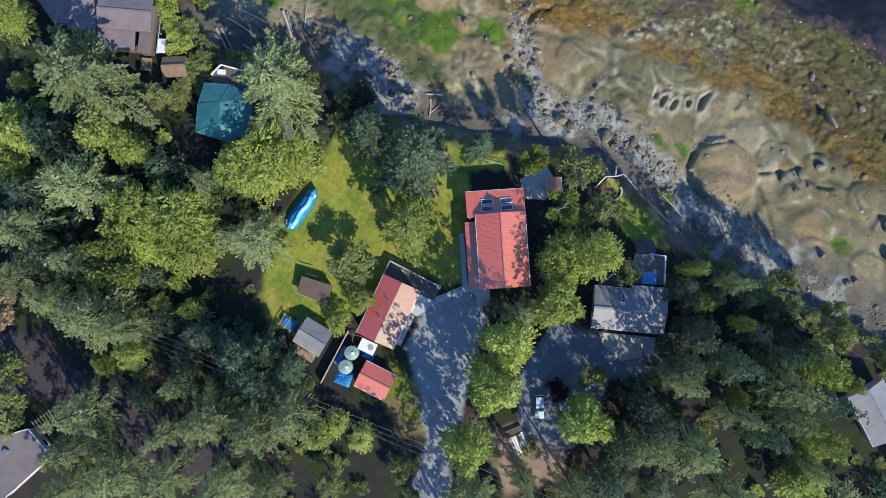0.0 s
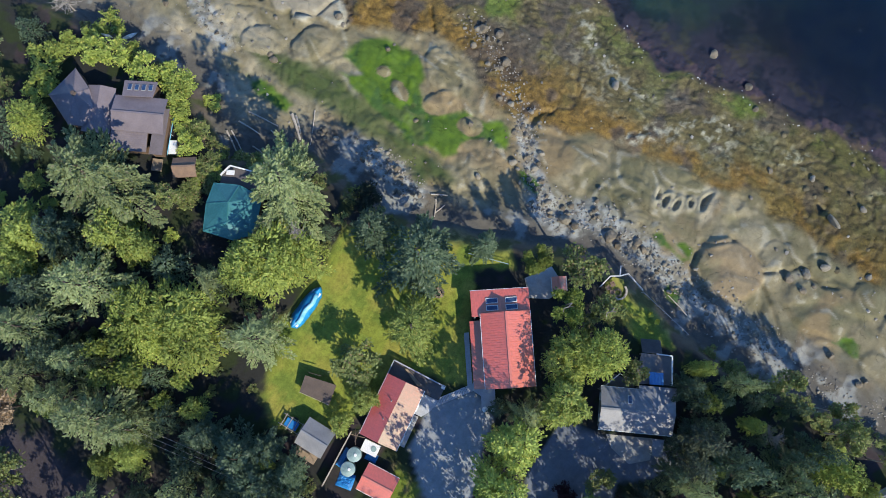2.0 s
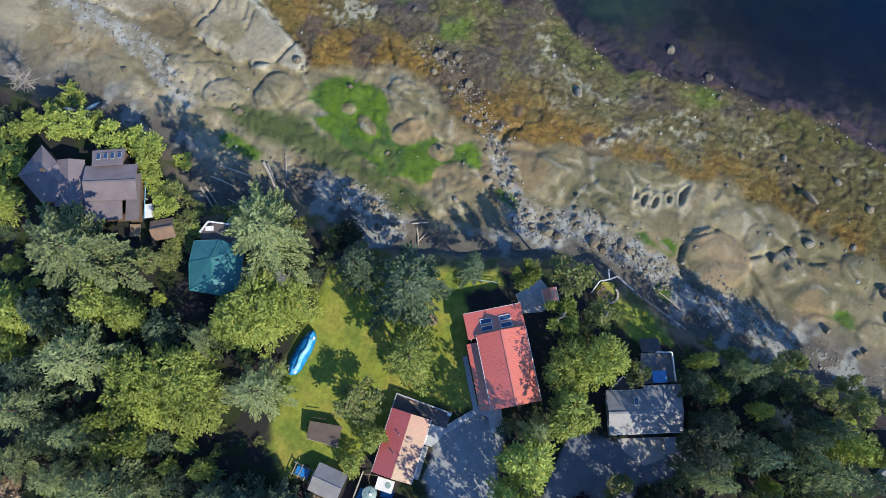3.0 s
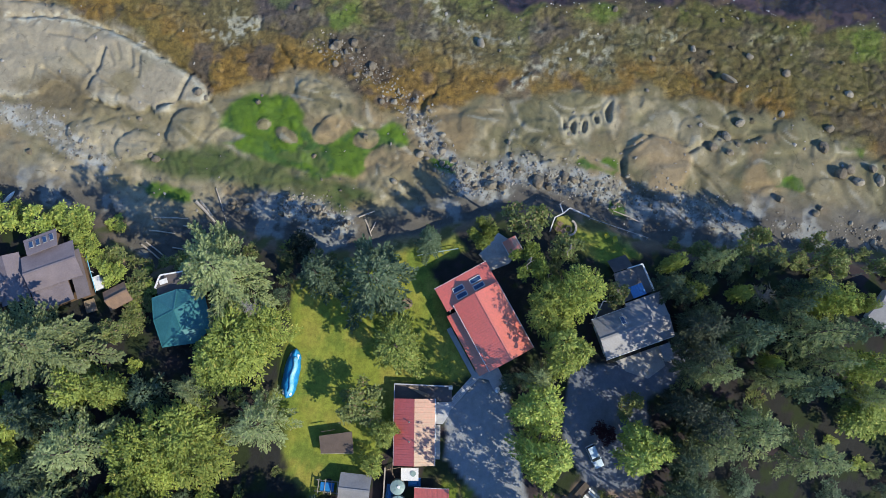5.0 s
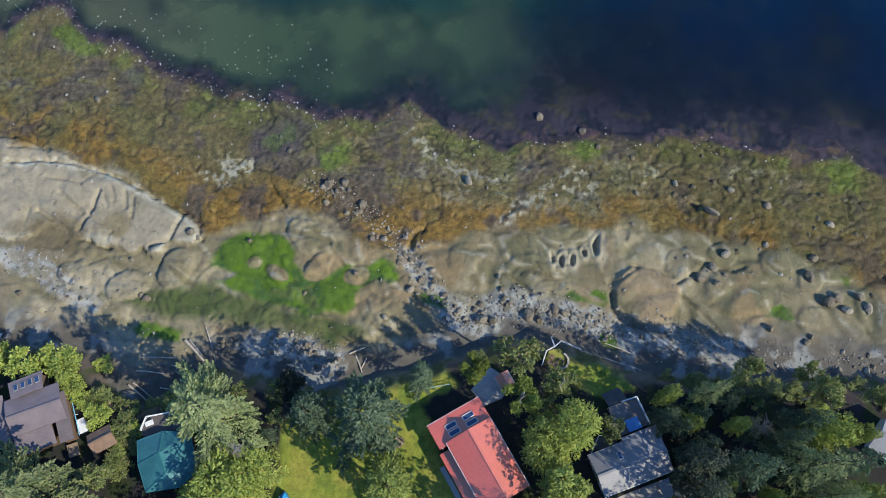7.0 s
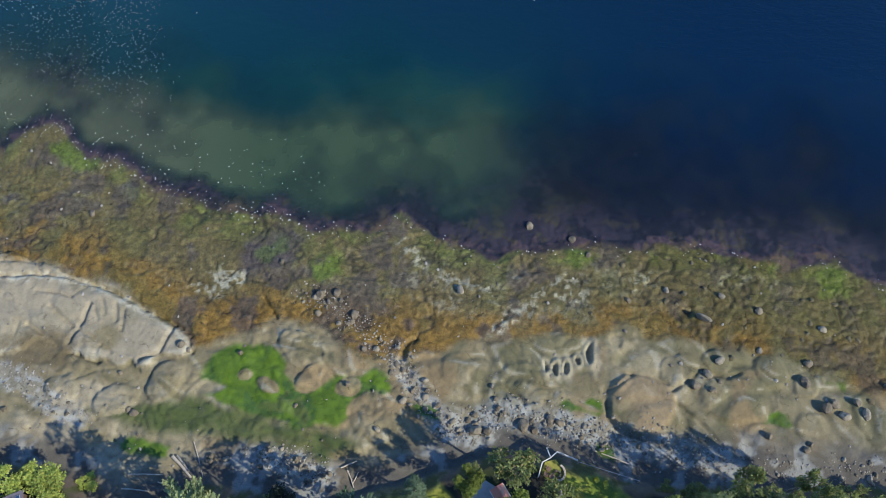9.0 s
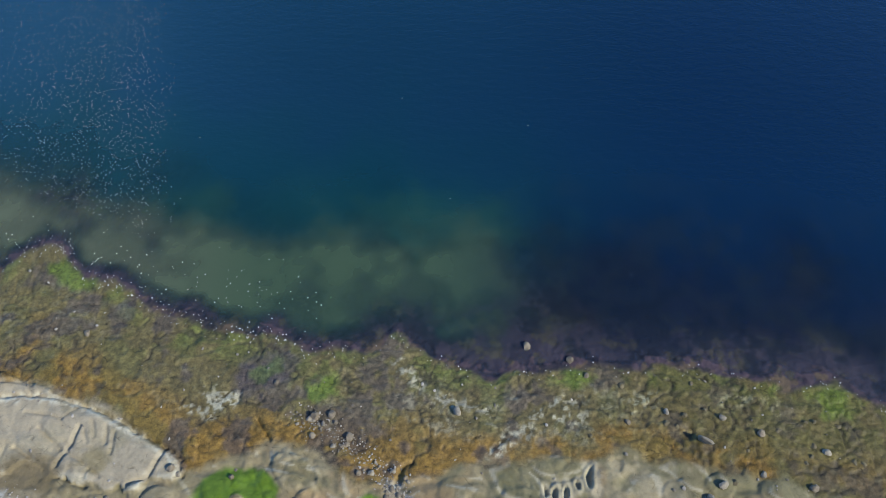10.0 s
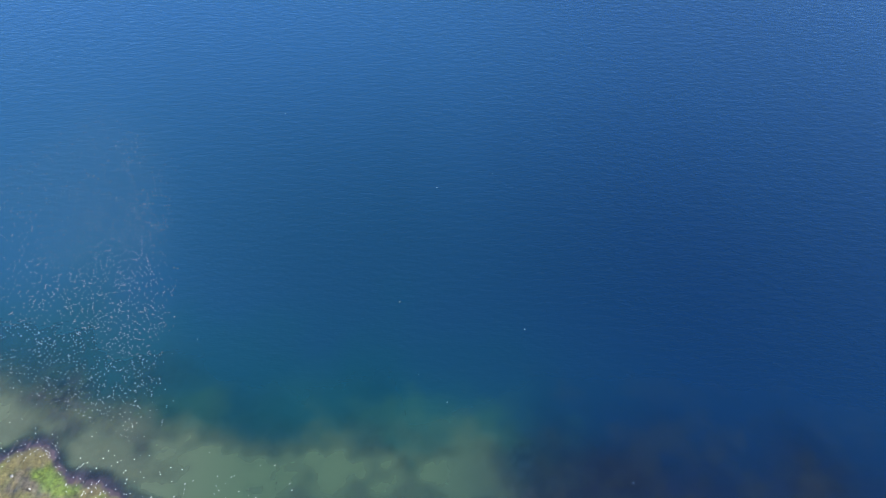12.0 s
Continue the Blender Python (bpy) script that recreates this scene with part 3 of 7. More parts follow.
def ground_material():
    m, nodes, links, bsdf = material("ground")
    geo = nodes.new("ShaderNodeNewGeometry")
    tint, kind = nodes.new("ShaderNodeAttribute"), nodes.new("ShaderNodeAttribute")
    tint.attribute_name, kind.attribute_name = "tint", "kind"

    def tex(size, detail, rough=0.6):
        n = nodes.new("ShaderNodeTexNoise")
        n.inputs["Scale"].default_value, n.inputs["Detail"].default_value, n.inputs["Roughness"].default_value = 1 / size, detail, rough
        links.new(geo.outputs["Position"], n.inputs["Vector"])
        return n
    coarse, fine, broad = tex(0.9, 6, 0.7), tex(0.22, 4, 0.65), tex(9.0, 3, 0.5)
    split = nodes.new("ShaderNodeSeparateColor")
    links.new(kind.outputs["Color"], split.inputs[0])

    def calc(op, a, b_, c=None):
        n = nodes.new("ShaderNodeMath")
        n.operation = op
        for i, v in enumerate((a, b_, c)):
            if v is None:
                continue
            if isinstance(v, (int, float)):
                n.inputs[i].default_value = v
            else:
                links.new(v, n.inputs[i])
        return n.outputs[0]
    # contrast of the grain: quiet on bare rock and lawn, strong on weed
    amount = calc("MULTIPLY_ADD", split.outputs["Green"], 0.9, calc("MULTIPLY_ADD", split.outputs["Red"], 1.7, 0.6))
    grain = calc("ADD", calc("SUBTRACT", coarse.outputs["Fac"], 0.5), calc("MULTIPLY", calc("SUBTRACT", fine.outputs["Fac"], 0.5), 0.6))
    tone = calc("MAXIMUM", calc("MULTIPLY_ADD", grain, amount, 1.0), 0.25)
    # fine winding cracks on the open shore, gathered in fields
    bend = nodes.new("ShaderNodeVectorMath")
    bend.operation = "MULTIPLY_ADD"
    bend.inputs[1].default_value = (2.4, 2.4, 0.0)
    links.new(tex(2.6, 4, 0.6).outputs["Color"], bend.inputs[0]), links.new(geo.outputs["Position"], bend.inputs[2])
    flat = nodes.new("ShaderNodeVectorMath")
    flat.operation = "MULTIPLY"
    flat.inputs[1].default_value = (1.0, 1.35, 0.0)
    links.new(bend.outputs[0], flat.inputs[0])

    def cracks(size, wide, seed, low, high):
        v = nodes.new("ShaderNodeTexVoronoi")
        v.feature = "DISTANCE_TO_EDGE"
        v.inputs["Scale"].default_value = 1 / size
        links.new(flat.outputs[0], v.inputs["Vector"])
        line, gate = nodes.new("ShaderNodeMapRange"), nodes.new("ShaderNodeMapRange")
        line.inputs["From Min"].default_value, line.inputs["From Max"].default_value = wide / size, 0.0
        links.new(v.outputs["Distance"], line.inputs["Value"])
        gate.inputs["From Min"].default_value, gate.inputs["From Max"].default_value = low, high
        links.new(tex(seed, 4, 0.65).outputs["Fac"], gate.inputs["Value"])
        return calc("MULTIPLY", line.outputs[0], gate.outputs[0])
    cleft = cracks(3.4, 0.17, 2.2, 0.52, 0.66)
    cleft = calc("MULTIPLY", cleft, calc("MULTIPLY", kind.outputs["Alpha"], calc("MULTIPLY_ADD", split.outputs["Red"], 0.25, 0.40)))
    # crack darkness goes into the colour as well as the bump
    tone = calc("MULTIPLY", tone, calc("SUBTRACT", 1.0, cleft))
    scale = nodes.new("ShaderNodeVectorMath")
    scale.operation = "SCALE"
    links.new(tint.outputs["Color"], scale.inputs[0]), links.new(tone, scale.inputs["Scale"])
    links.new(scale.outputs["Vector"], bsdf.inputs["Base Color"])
    gloss = nodes.new("ShaderNodeMapRange")
    gloss.inputs["To Min"].default_value, gloss.inputs["To Max"].default_value = 0.9, 0.55
    links.new(split.outputs["Red"], gloss.inputs["Value"]), links.new(gloss.outputs[0], bsdf.inputs["Roughness"])
    bsdf.inputs["Specular IOR Level"].default_value = 0.3
    rough = calc("MULTIPLY", calc("MULTIPLY_ADD", fine.outputs["Fac"], 0.35, coarse.outputs["Fac"]), calc("MULTIPLY_ADD", split.outputs["Red"], 0.3, 0.45))
    b = nodes.new("ShaderNodeBump")
    b.inputs["Strength"].default_value, b.inputs["Distance"].default_value = 0.9, 0.25
    links.new(calc("MULTIPLY_ADD", cleft, -0.5, rough), b.inputs["Height"]), links.new(b.outputs["Normal"], bsdf.inputs["Normal"])
    return m


def water_material():
    """Clear shallows over the sea bed, deepening to blue; silt clouds; small ripples that mirror the sky."""
    m, nodes, links, bsdf = material("sea_water")
    geo = nodes.new("ShaderNodeNewGeometry")
    tint, veil = nodes.new("ShaderNodeAttribute"), nodes.new("ShaderNodeAttribute")
    # the silt attribute also carries the painted sky reflection
    tint.attribute_name, veil.attribute_name = "silt", "veil"
    wide = nodes.new("ShaderNodeMapping")
    wide.inputs["Scale"].default_value = (0.48, 1.0, 1.0)
    wide.inputs["Rotation"].default_value = (0, 0, radians(12))
    links.new(geo.outputs["Position"], wide.inputs["Vector"])
    r1, r2 = nodes.new("ShaderNodeTexNoise"), nodes.new("ShaderNodeTexNoise")
    r1.inputs["Scale"].default_value, r1.inputs["Detail"].default_value = 0.55, 4
    r2.inputs["Scale"].default_value, r2.inputs["Detail"].default_value = 1.6, 3
    links.new(wide.outputs[0], r1.inputs["Vector"]), links.new(wide.outputs[0], r2.inputs["Vector"])
    h = nodes.new("ShaderNodeMath")
    h.operation = "MULTIPLY_ADD"
    h.inputs[1].default_value = 0.4
    links.new(r2.outputs["Fac"], h.inputs[0]), links.new(r1.outputs["Fac"], h.inputs[2])
    b = nodes.new("ShaderNodeBump")
    b.inputs["Strength"].default_value, b.inputs["Distance"].default_value = 0.5, 0.31
    links.new(h.outputs[0], b.inputs["Height"])
    clear = nodes.new("ShaderNodeBsdfTransparent")
    clear.inputs["Color"].default_value = (0.78, 0.86, 0.90, 1)
    body = nodes.new("ShaderNodeBsdfDiffuse")
    links.new(tint.outputs["Color"], body.inputs["Color"])
    inner = nodes.new("ShaderNodeMixShader")
    links.new(veil.outputs["Fac"], inner.inputs["Fac"])
    links.new(clear.outputs[0], inner.inputs[1]), links.new(body.outputs[0], inner.inputs[2])
    gloss = nodes.new("ShaderNodeBsdfGlossy")
    gloss.inputs["Roughness"].default_value = 0.12
    links.new(b.outputs["Normal"], gloss.inputs["Normal"])
    graze = nodes.new("ShaderNodeLayerWeight")
    links.new(b.outputs["Normal"], graze.inputs["Normal"])
    power = nodes.new("ShaderNodeMath")
    power.operation = "POWER"
    power.inputs[1].default_value = 3.2
    links.new(graze.outputs["Facing"], power.inputs[0])
    fres = nodes.new("ShaderNodeMath")
    fres.operation = "MULTIPLY_ADD"
    fres.inputs[1].default_value, fres.inputs[2].default_value = 0.9, 0.022
    links.new(power.outputs[0], fres.inputs[0])
    outer = nodes.new("ShaderNodeMixShader")
    links.new(fres.outputs[0], outer.inputs["Fac"]), links.new(inner.outputs[0], outer.inputs[1]), links.new(gloss.outputs[0], outer.inputs[2])
    links.new(outer.outputs[0], nodes["Material Output"].inputs["Surface"])
    nodes.remove(bsdf)
    return m


GROUND, WATER = ground_material(), water_material()
# high IOR and a greenish specular tint build tan sun glare into the red
ROOF_RED = surface("red_metal_roof", (0.70, 0.095, 0.080), (0.64, 0.085, 0.072), rough=0.50, size=3, fine=0.4, bump=0.06, spec=0.5, spread=0.05, ior=2.9, glare_tint=(0.35, 0.95, 0.66))
ROOF_CABIN = surface("glare_red_metal_roof", (0.56, 0.078, 0.072), (0.51, 0.070, 0.066), rough=0.48, size=3, fine=0.4, bump=0.06, spec=0.5, spread=0.05, ior=2.75, glare_tint=(0.22, 0.86, 0.66))
ROOF_GREY = surface("grey_roof_shingle", (0.235, 0.24, 0.25), (0.18, 0.185, 0.20), rough=0.62, size=2, fine=0.2, bump=0.3, ior=1.7)
ROOF_DARK = surface("brown_roof_shingle", (0.115, 0.085, 0.068), (0.085, 0.064, 0.052), rough=0.75, size=1.5, fine=0.15)
ROOF_PLUM = surface("weathered_shingle", (0.200, 0.168, 0.178), (0.155, 0.130, 0.142), rough=0.7, size=2.5, fine=0.2)
ROOF_TEAL = surface("teal_metal_roof", (0.030, 0.150, 0.165), (0.045, 0.185, 0.20), rough=0.5, size=2, fine=0.3, bump=0.1)
# grey darkened towards purple for the tree shade on the corner roof
ROOF_PALE = surface("pale_grey_roof", (0.165, 0.140, 0.145), (0.125, 0.105, 0.112), rough=0.8, size=3, fine=0.2)
WALL_CREAM = surface("cream_siding", (0.55, 0.50, 0.42), rough=0.7, size=2, bump=0.15)
WALL_GREY = surface("grey_siding", (0.30, 0.31, 0.32), rough=0.7, size=2, bump=0.15)
WALL_BROWN = surface("brown_siding", (0.16, 0.105, 0.07), rough=0.75, size=2, bump=0.2)
WHITE = surface("white_paint", (0.78, 0.78, 0.76), (0.68, 0.68, 0.66), rough=0.5, size=1, bump=0.1)
DECK = surface("grey_deck_boards", (0.42, 0.435, 0.45), (0.34, 0.35, 0.365), rough=0.7, size=1.2, fine=0.12)
DECK_GREY = surface("brown_grey_deck_boards", (0.19, 0.175, 0.165), (0.145, 0.135, 0.13), rough=0.75, size=1.2, fine=0.12)
DECK_DARK = surface("dark_deck_boards", (0.12, 0.105, 0.10), (0.09, 0.08, 0.08), rough=0.75, size=1.2)
WOOD = surface("weathered_wood", (0.30, 0.225, 0.15), (0.22, 0.165, 0.11), rough=0.8, size=0.6, fine=0.06)
DRIFT = surface("silver_driftwood", (0.42, 0.375, 0.315), (0.30, 0.26, 0.21), rough=0.85, size=0.5, fine=0.06)
DRIFT_PALE = surface("worn_white_paint", (0.62, 0.61, 0.58), (0.48, 0.46, 0.43), rough=0.7, size=0.8, fine=0.1)
BARK = surface("bark", (0.075, 0.055, 0.042), (0.05, 0.037, 0.03), rough=0.9, size=0.4, fine=0.08, bump=0.8, depth=0.05)
PALE_BARK = surface("pale_bark", (0.30, 0.27, 0.235), (0.20, 0.18, 0.155), rough=0.9, size=0.4, fine=0.08)
GLASS = surface("dark_window_glass", (0.02, 0.028, 0.035), rough=0.08, size=2, bump=0.0, spec=0.8)
SKYLIGHT = surface("blue_skylight_glass", (0.035, 0.075, 0.16), (0.03, 0.06, 0.13), rough=0.12, size=2, bump=0.0, spec=0.8)
METAL = surface("dull_steel", (0.42, 0.43, 0.44), rough=0.4, metal=0.8, size=1, bump=0.05)
RUBBER = surface("black_rubber", (0.02, 0.02, 0.021), rough=0.8, size=0.5)
CAR_PAINT = surface("pale_silver_car_paint", (0.52, 0.64, 0.72), (0.50, 0.62, 0.70), rough=0.35, size=2, bump=0.0, coat=0.6)
TARP_BLUE = surface("blue_tarpaulin", (0.018, 0.20, 0.50), (0.012, 0.15, 0.42), rough=0.45, size=0.8, fine=0.25, bump=0.5, depth=0.05)
TARP_PALE = surface("pale_blue_tarpaulin", (0.10, 0.42, 0.60), (0.30, 0.58, 0.70), rough=0.45, size=0.8, fine=0.25, bump=0.5, depth=0.05)
TARP_CYAN = surface("cyan_blue_tarpaulin", (0.015, 0.270, 0.560), (0.010, 0.190, 0.470), rough=0.40, size=0.8, fine=0.25, bump=0.5, depth=0.05)
AWNING = surface("sky_blue_canvas", (0.09, 0.27, 0.55), (0.07, 0.22, 0.48), rough=0.6, size=1, bump=0.1)
TANK = surface("green_grey_plastic", (0.26, 0.36, 0.34), (0.21, 0.30, 0.29), rough=0.5, size=0.8)
ROCK = surface("beach_boulder", (0.165, 0.140, 0.100), (0.105, 0.090, 0.066), rough=0.85, size=0.6, fine=0.1, bump=0.8, depth=0.06, spread=0.45)
ROCK_PALE = surface("pale_boulder", (0.235, 0.212, 0.165), (0.165, 0.150, 0.115), rough=0.85, size=0.5, fine=0.1, bump=0.7, depth=0.05, spread=0.35)
ROCK_WEED = surface("weedy_boulder", (0.115, 0.098, 0.050), (0.080, 0.066, 0.036), rough=0.8, size=0.5, fine=0.1, bump=0.8, depth=0.06, spread=0.3)
FLECK_WHITE = surface("white_fleck", (0.82, 0.83, 0.82), rough=0.8, size=1, bump=0.0)
FOAM_THIN = surface("thin_foam", (0.20, 0.195, 0.21), rough=0.8, size=1, bump=0.0)
YELLOW = surface("yellow_paint", (0.62, 0.52, 0.03), rough=0.5, size=1, bump=0.05)
CONCRETE = surface("concrete", (0.40, 0.39, 0.37), (0.31, 0.30, 0.29), rough=0.85, size=1.2)
FIR = foliage("fir_needles", (0.092, 0.130, 0.056), (0.330, 0.390, 0.168), (0.28, 0.26, 0.16), 0.05, 0.25)
SPRUCE = foliage("dark_conifer_needles", (0.040, 0.072, 0.042), (0.125, 0.180, 0.098), (0.18, 0.22, 0.15), 0.04, 0.2)
ALDER = foliage("light_green_leaves", (0.120, 0.172, 0.036), (0.375, 0.450, 0.108), (0.40, 0.37, 0.10), 0.06, 0.22)
MAPLE = foliage("yellow_green_leaves", (0.130, 0.185, 0.036), (0.390, 0.458, 0.100), (0.46, 0.42, 0.10), 0.06, 0.22)
SHRUB = foliage("olive_leaves", (0.070, 0.105, 0.034), (0.270, 0.310, 0.100), (0.28, 0.21, 0.11), 0.08)
OLIVE = foliage("olive_green_leaves", (0.085, 0.120, 0.022), (0.230, 0.290, 0.055), (0.28, 0.30, 0.08), 0.05)
# needles near black, with shade put into their colour
SHADE_NEEDLES = foliage("shade_needles", (0.022, 0.034, 0.022), (0.070, 0.092, 0.056), (0.10, 0.12, 0.08), 0.04)
DARK_SHRUB = foliage("very_dark_leaves", (0.012, 0.022, 0.014), (0.034, 0.052, 0.032), (0.04, 0.05, 0.03), 0.05)
PLUM_LEAF = foliage("maroon_leaves", (0.030, 0.010, 0.018), (0.070, 0.024, 0.034), (0.09, 0.03, 0.03), 0.05)
RUSSET = foliage("russet_leaves", (0.16, 0.11, 0.07), (0.34, 0.26, 0.17), (0.36, 0.25, 0.14), 0.1)


# ---- builders ----
def mesh_from(name, verts, faces, mat, flat=True):
    me = bpy.data.meshes.new(name)
    me.from_pydata([tuple(v) for v in verts], [], [tuple(f) for f in faces])
    me.materials.append(mat)
    if not flat:
        me.polygons.foreach_set("use_smooth", [True] * len(me.polygons))
    me.update()
    return me


def part(name, bm, mat, parent, label="", flat=True):
    """One mesh of its own under a thing or a part."""
    me = bpy.data.meshes.new(name)
    if not flat:
        for f in bm.faces:
            f.smooth = True
    bm.to_mesh(me)
    bm.free()
    me.materials.append(mat)
    ob = new(name, me)
    ob.parent = parent
    if label:
        ob["label"] = label
    return ob


def child(name, me, parent, label="", m=None):
    ob = new(name, me)
    ob.parent = parent
    if m is not None:
        ob.matrix_basis = m
    if label:
        ob["label"] = label
    return ob


def thing(name, label, category, m, group="", kind=""):
    ob = new(name)
    ob.matrix_basis = m
    ob.empty_display_size = 0.5
    return tagged(ob, label, category, group, kind)


def box(x, y, z, sx, sy, sz, bevel=0.0, bm=None, turn=0.0):
    """A box with its centre at x, y and its foot at z."""
    bm = bm or bmesh.new()
    made = bmesh.ops.create_cube(bm, size=1.0, matrix=pose(x, y, z + sz / 2, 0, 0, turn) @ Matrix.Diagonal((sx, sy, sz, 1)))
    if bevel:
        edges = list({e for v in made["verts"] for e in v.link_edges})
        bmesh.ops.bevel(bm, geom=edges, offset=bevel, segments=2, affect="EDGES", profile=0.6)
    return bm


def bar(a, b, wide, deep=None, bm=None):
    """A straight bar from a to b."""
    bm = bm or bmesh.new()
    a, b = Vector(a), Vector(b)
    m = Matrix.Translation((a + b) / 2) @ (b - a).to_track_quat("X", "Z").to_matrix().to_4x4()
    bmesh.ops.create_cube(bm, size=1.0, matrix=m @ Matrix.Diagonal(((b - a).length, wide, deep or wide, 1)))
    return bm


def rod(a, b, r1, r2=None, sides=10, bm=None):
    bm = bm or bmesh.new()
    a, b = Vector(a), Vector(b)
    m = Matrix.Translation((a + b) / 2) @ (b - a).to_track_quat("Z", "Y").to_matrix().to_4x4()
    bmesh.ops.create_cone(bm, cap_ends=True, segments=sides, radius1=r1, radius2=r1 if r2 is None else r2, depth=(b - a).length, matrix=m)
    return bm


def slab(corners, thick, bm=None):
    """A flat plate with the given upper corners, in order round it."""
    bm = bm or bmesh.new()
    top = [bm.verts.new(c) for c in corners]
    low = [bm.verts.new((c[0], c[1], c[2] - thick)) for c in corners]
    bm.faces.new(top)
    bm.faces.new(low[::-1])
    n = len(top)
    for i in range(n):
        bm.faces.new((top[i], low[i], low[(i + 1) % n], top[(i + 1) % n]))
    bmesh.ops.recalc_face_normals(bm, faces=bm.faces)
    return bm


def slope(low_a, low_b, high_b, high_a, thick=0.12, seam=0.0, rib=0.035, courses=0):
    """One roof slope in one sheet, with standing seams from eave to ridge or stepped shingle courses along it."""
    la, lb, hb, ha = (Vector(v) for v in (low_a, low_b, high_b, high_a))
    up = (lb - la).cross(ha - la).normalized()
    if up.z < 0:
        up = -up
    prof = [(0.0, 0.0), (1.0, 0.0)]
    if seam:
        length = (lb - la).length
        n, w = max(2, int(length / seam)), rib / length
        prof = [(0.0, 0.0)]
        for i in range(n):
            u = (i + 0.5) / n
            prof += [(u - w, 0.0), (u - w * 0.5, rib), (u + w * 0.5, rib), (u + w, 0.0)]
        prof.append((1.0, 0.0))
    elif courses:
        prof = []
        courses = courses * 2
        for i in range(courses):
            prof += [(i / courses, 0.014), ((i + 0.95) / courses, 0.0)]
        prof.append((1.0, 0.0))
    bm = bmesh.new()
    rows = []
    for u, off in prof:
        p, q = (la.lerp(lb, u), ha.lerp(hb, u)) if not courses or seam else (la.lerp(ha, u), lb.lerp(hb, u))
        rows.append([bm.verts.new(v) for v in (p + up * off, q + up * off, q - up * thick, p - up * thick)])
    for a, b in zip(rows, rows[1:]):
        for k in range(4):
            bm.faces.new((a[k], a[(k + 1) % 4], b[(k + 1) % 4], b[k]))
    bm.faces.new(rows[0]), bm.faces.new(rows[-1][::-1])
    bmesh.ops.recalc_face_normals(bm, faces=bm.faces)
    return bm


def window(parent, x, y, z, wide, tall, turn, frame_mat=None):
    """A framed window on a wall, set at its middle, facing local -y before the turn."""
    m = pose(x, y, z, 0, 0, turn)
    fr = bmesh.new()
    for dx, dz, sx, sz in ((-wide / 2, 0, 0.09, tall), (wide / 2, 0, 0.09, tall), (0, -tall / 2, wide + 0.18, 0.09), (0, tall / 2, wide + 0.18, 0.09)):
        box(dx, -0.03, dz - sz / 2, sx, 0.10, sz, bm=fr)
    w = part("window", fr, frame_mat or WHITE, parent, "painted window frame")
    w.matrix_basis = m
    part("pane", box(0, -0.012, -tall / 2, wide - 0.05, 0.03, tall - 0.05), GLASS, w, "dark glass pane")
    part("sill", box(0, -0.09, -tall / 2 - 0.10, wide + 0.25, 0.16, 0.05, 0.01), frame_mat or WHITE, w)
    return w


def door(parent, x, y, z, turn, mat=None):
    d = part("door", box(0, -0.02, 0, 0.92, 0.06, 2.05, 0.01), mat or WALL_BROWN, parent, "panelled entrance door")
    d.matrix_basis = pose(x, y, z, 0, 0, turn)
    part("door_handle", rod((0.36, -0.10, 1.0), (0.36, -0.10, 1.14), 0.018), METAL, d, "steel handle")
    return d


def gable(parent, cx, cy, wide, long, turn, eave, ridge, roof, wall, over=0.45, seam=0.0, courses=0, foot=None, cap=True, trim=None):
    """Four walls and a pitched roof. The ridge runs along local y; wide and long are those of the roof."""
    foot = LAND - 0.3 if foot is None else foot
    m = pose(cx, cy, 0, 0, 0, turn)

    def put(name, bm, mat, label=""):
        ob = part(name, bm, mat, parent, label)
        ob.matrix_basis = m
        return ob
    a, b = wide / 2 - over, long / 2 - over
    rise = (ridge - eave) / (wide / 2)
    top = eave + rise * over - 0.14
    for s in (-1, 1):
        put("wall", box(s * (a - 0.09), 0, foot, 0.18, 2 * b, top - foot), wall)
    for s in (-1, 1):
        bm = bmesh.new()
        peak = ridge - 0.16
        prof = [(-a + 0.18, foot), (a - 0.18, foot), (a - 0.18, top), (0, peak), (-a + 0.18, top)]
        ring = [[bm.verts.new((px, s * b - s * d, pz)) for px, pz in prof] for d in (0, 0.18)]
        bm.faces.new(ring[0]), bm.faces.new(ring[1][::-1])
        for i in range(5):
            bm.faces.new((ring[0][i], ring[1][i], ring[1][(i + 1) % 5], ring[0][(i + 1) % 5]))
        bmesh.ops.recalc_face_normals(bm, faces=bm.faces)
        put("gable_wall", bm, wall)
    h, w2 = long / 2, wide / 2
    put("roof_slope", slope((-w2, h, eave), (-w2, -h, eave), (-0.02, -h, ridge), (-0.02, h, ridge), 0.12, seam, 0.024, courses), roof)
    put("roof_slope", slope((w2, -h, eave), (w2, h, eave), (0.02, h, ridge), (0.02, -h, ridge), 0.12, seam, 0.024, courses), roof)
    if cap:
        put("ridge_cap", bar((0, -h - 0.02, ridge + 0.05), (0, h + 0.02, ridge + 0.05), 0.36, 0.07), roof)
    for s in (-1, 1):
        put("gutter", bar((s * (w2 + 0.05), -h, eave - 0.10), (s * (w2 + 0.05), h, eave - 0.10), 0.10, 0.11), trim or WHITE)
    return m


def flue(parent, m, x, y, z, h=0.7, r=0.09):
    p = part("flue_pipe", rod((x, y, z - 0.3), (x, y, z + h), r), METAL, parent, "steel flue pipe")
    p.matrix_basis = m
    c = part("flue_cap", rod((x, y, z + h), (x, y, z + h + 0.12), r * 1.9, r * 0.5), METAL, parent)
    c.matrix_basis = m


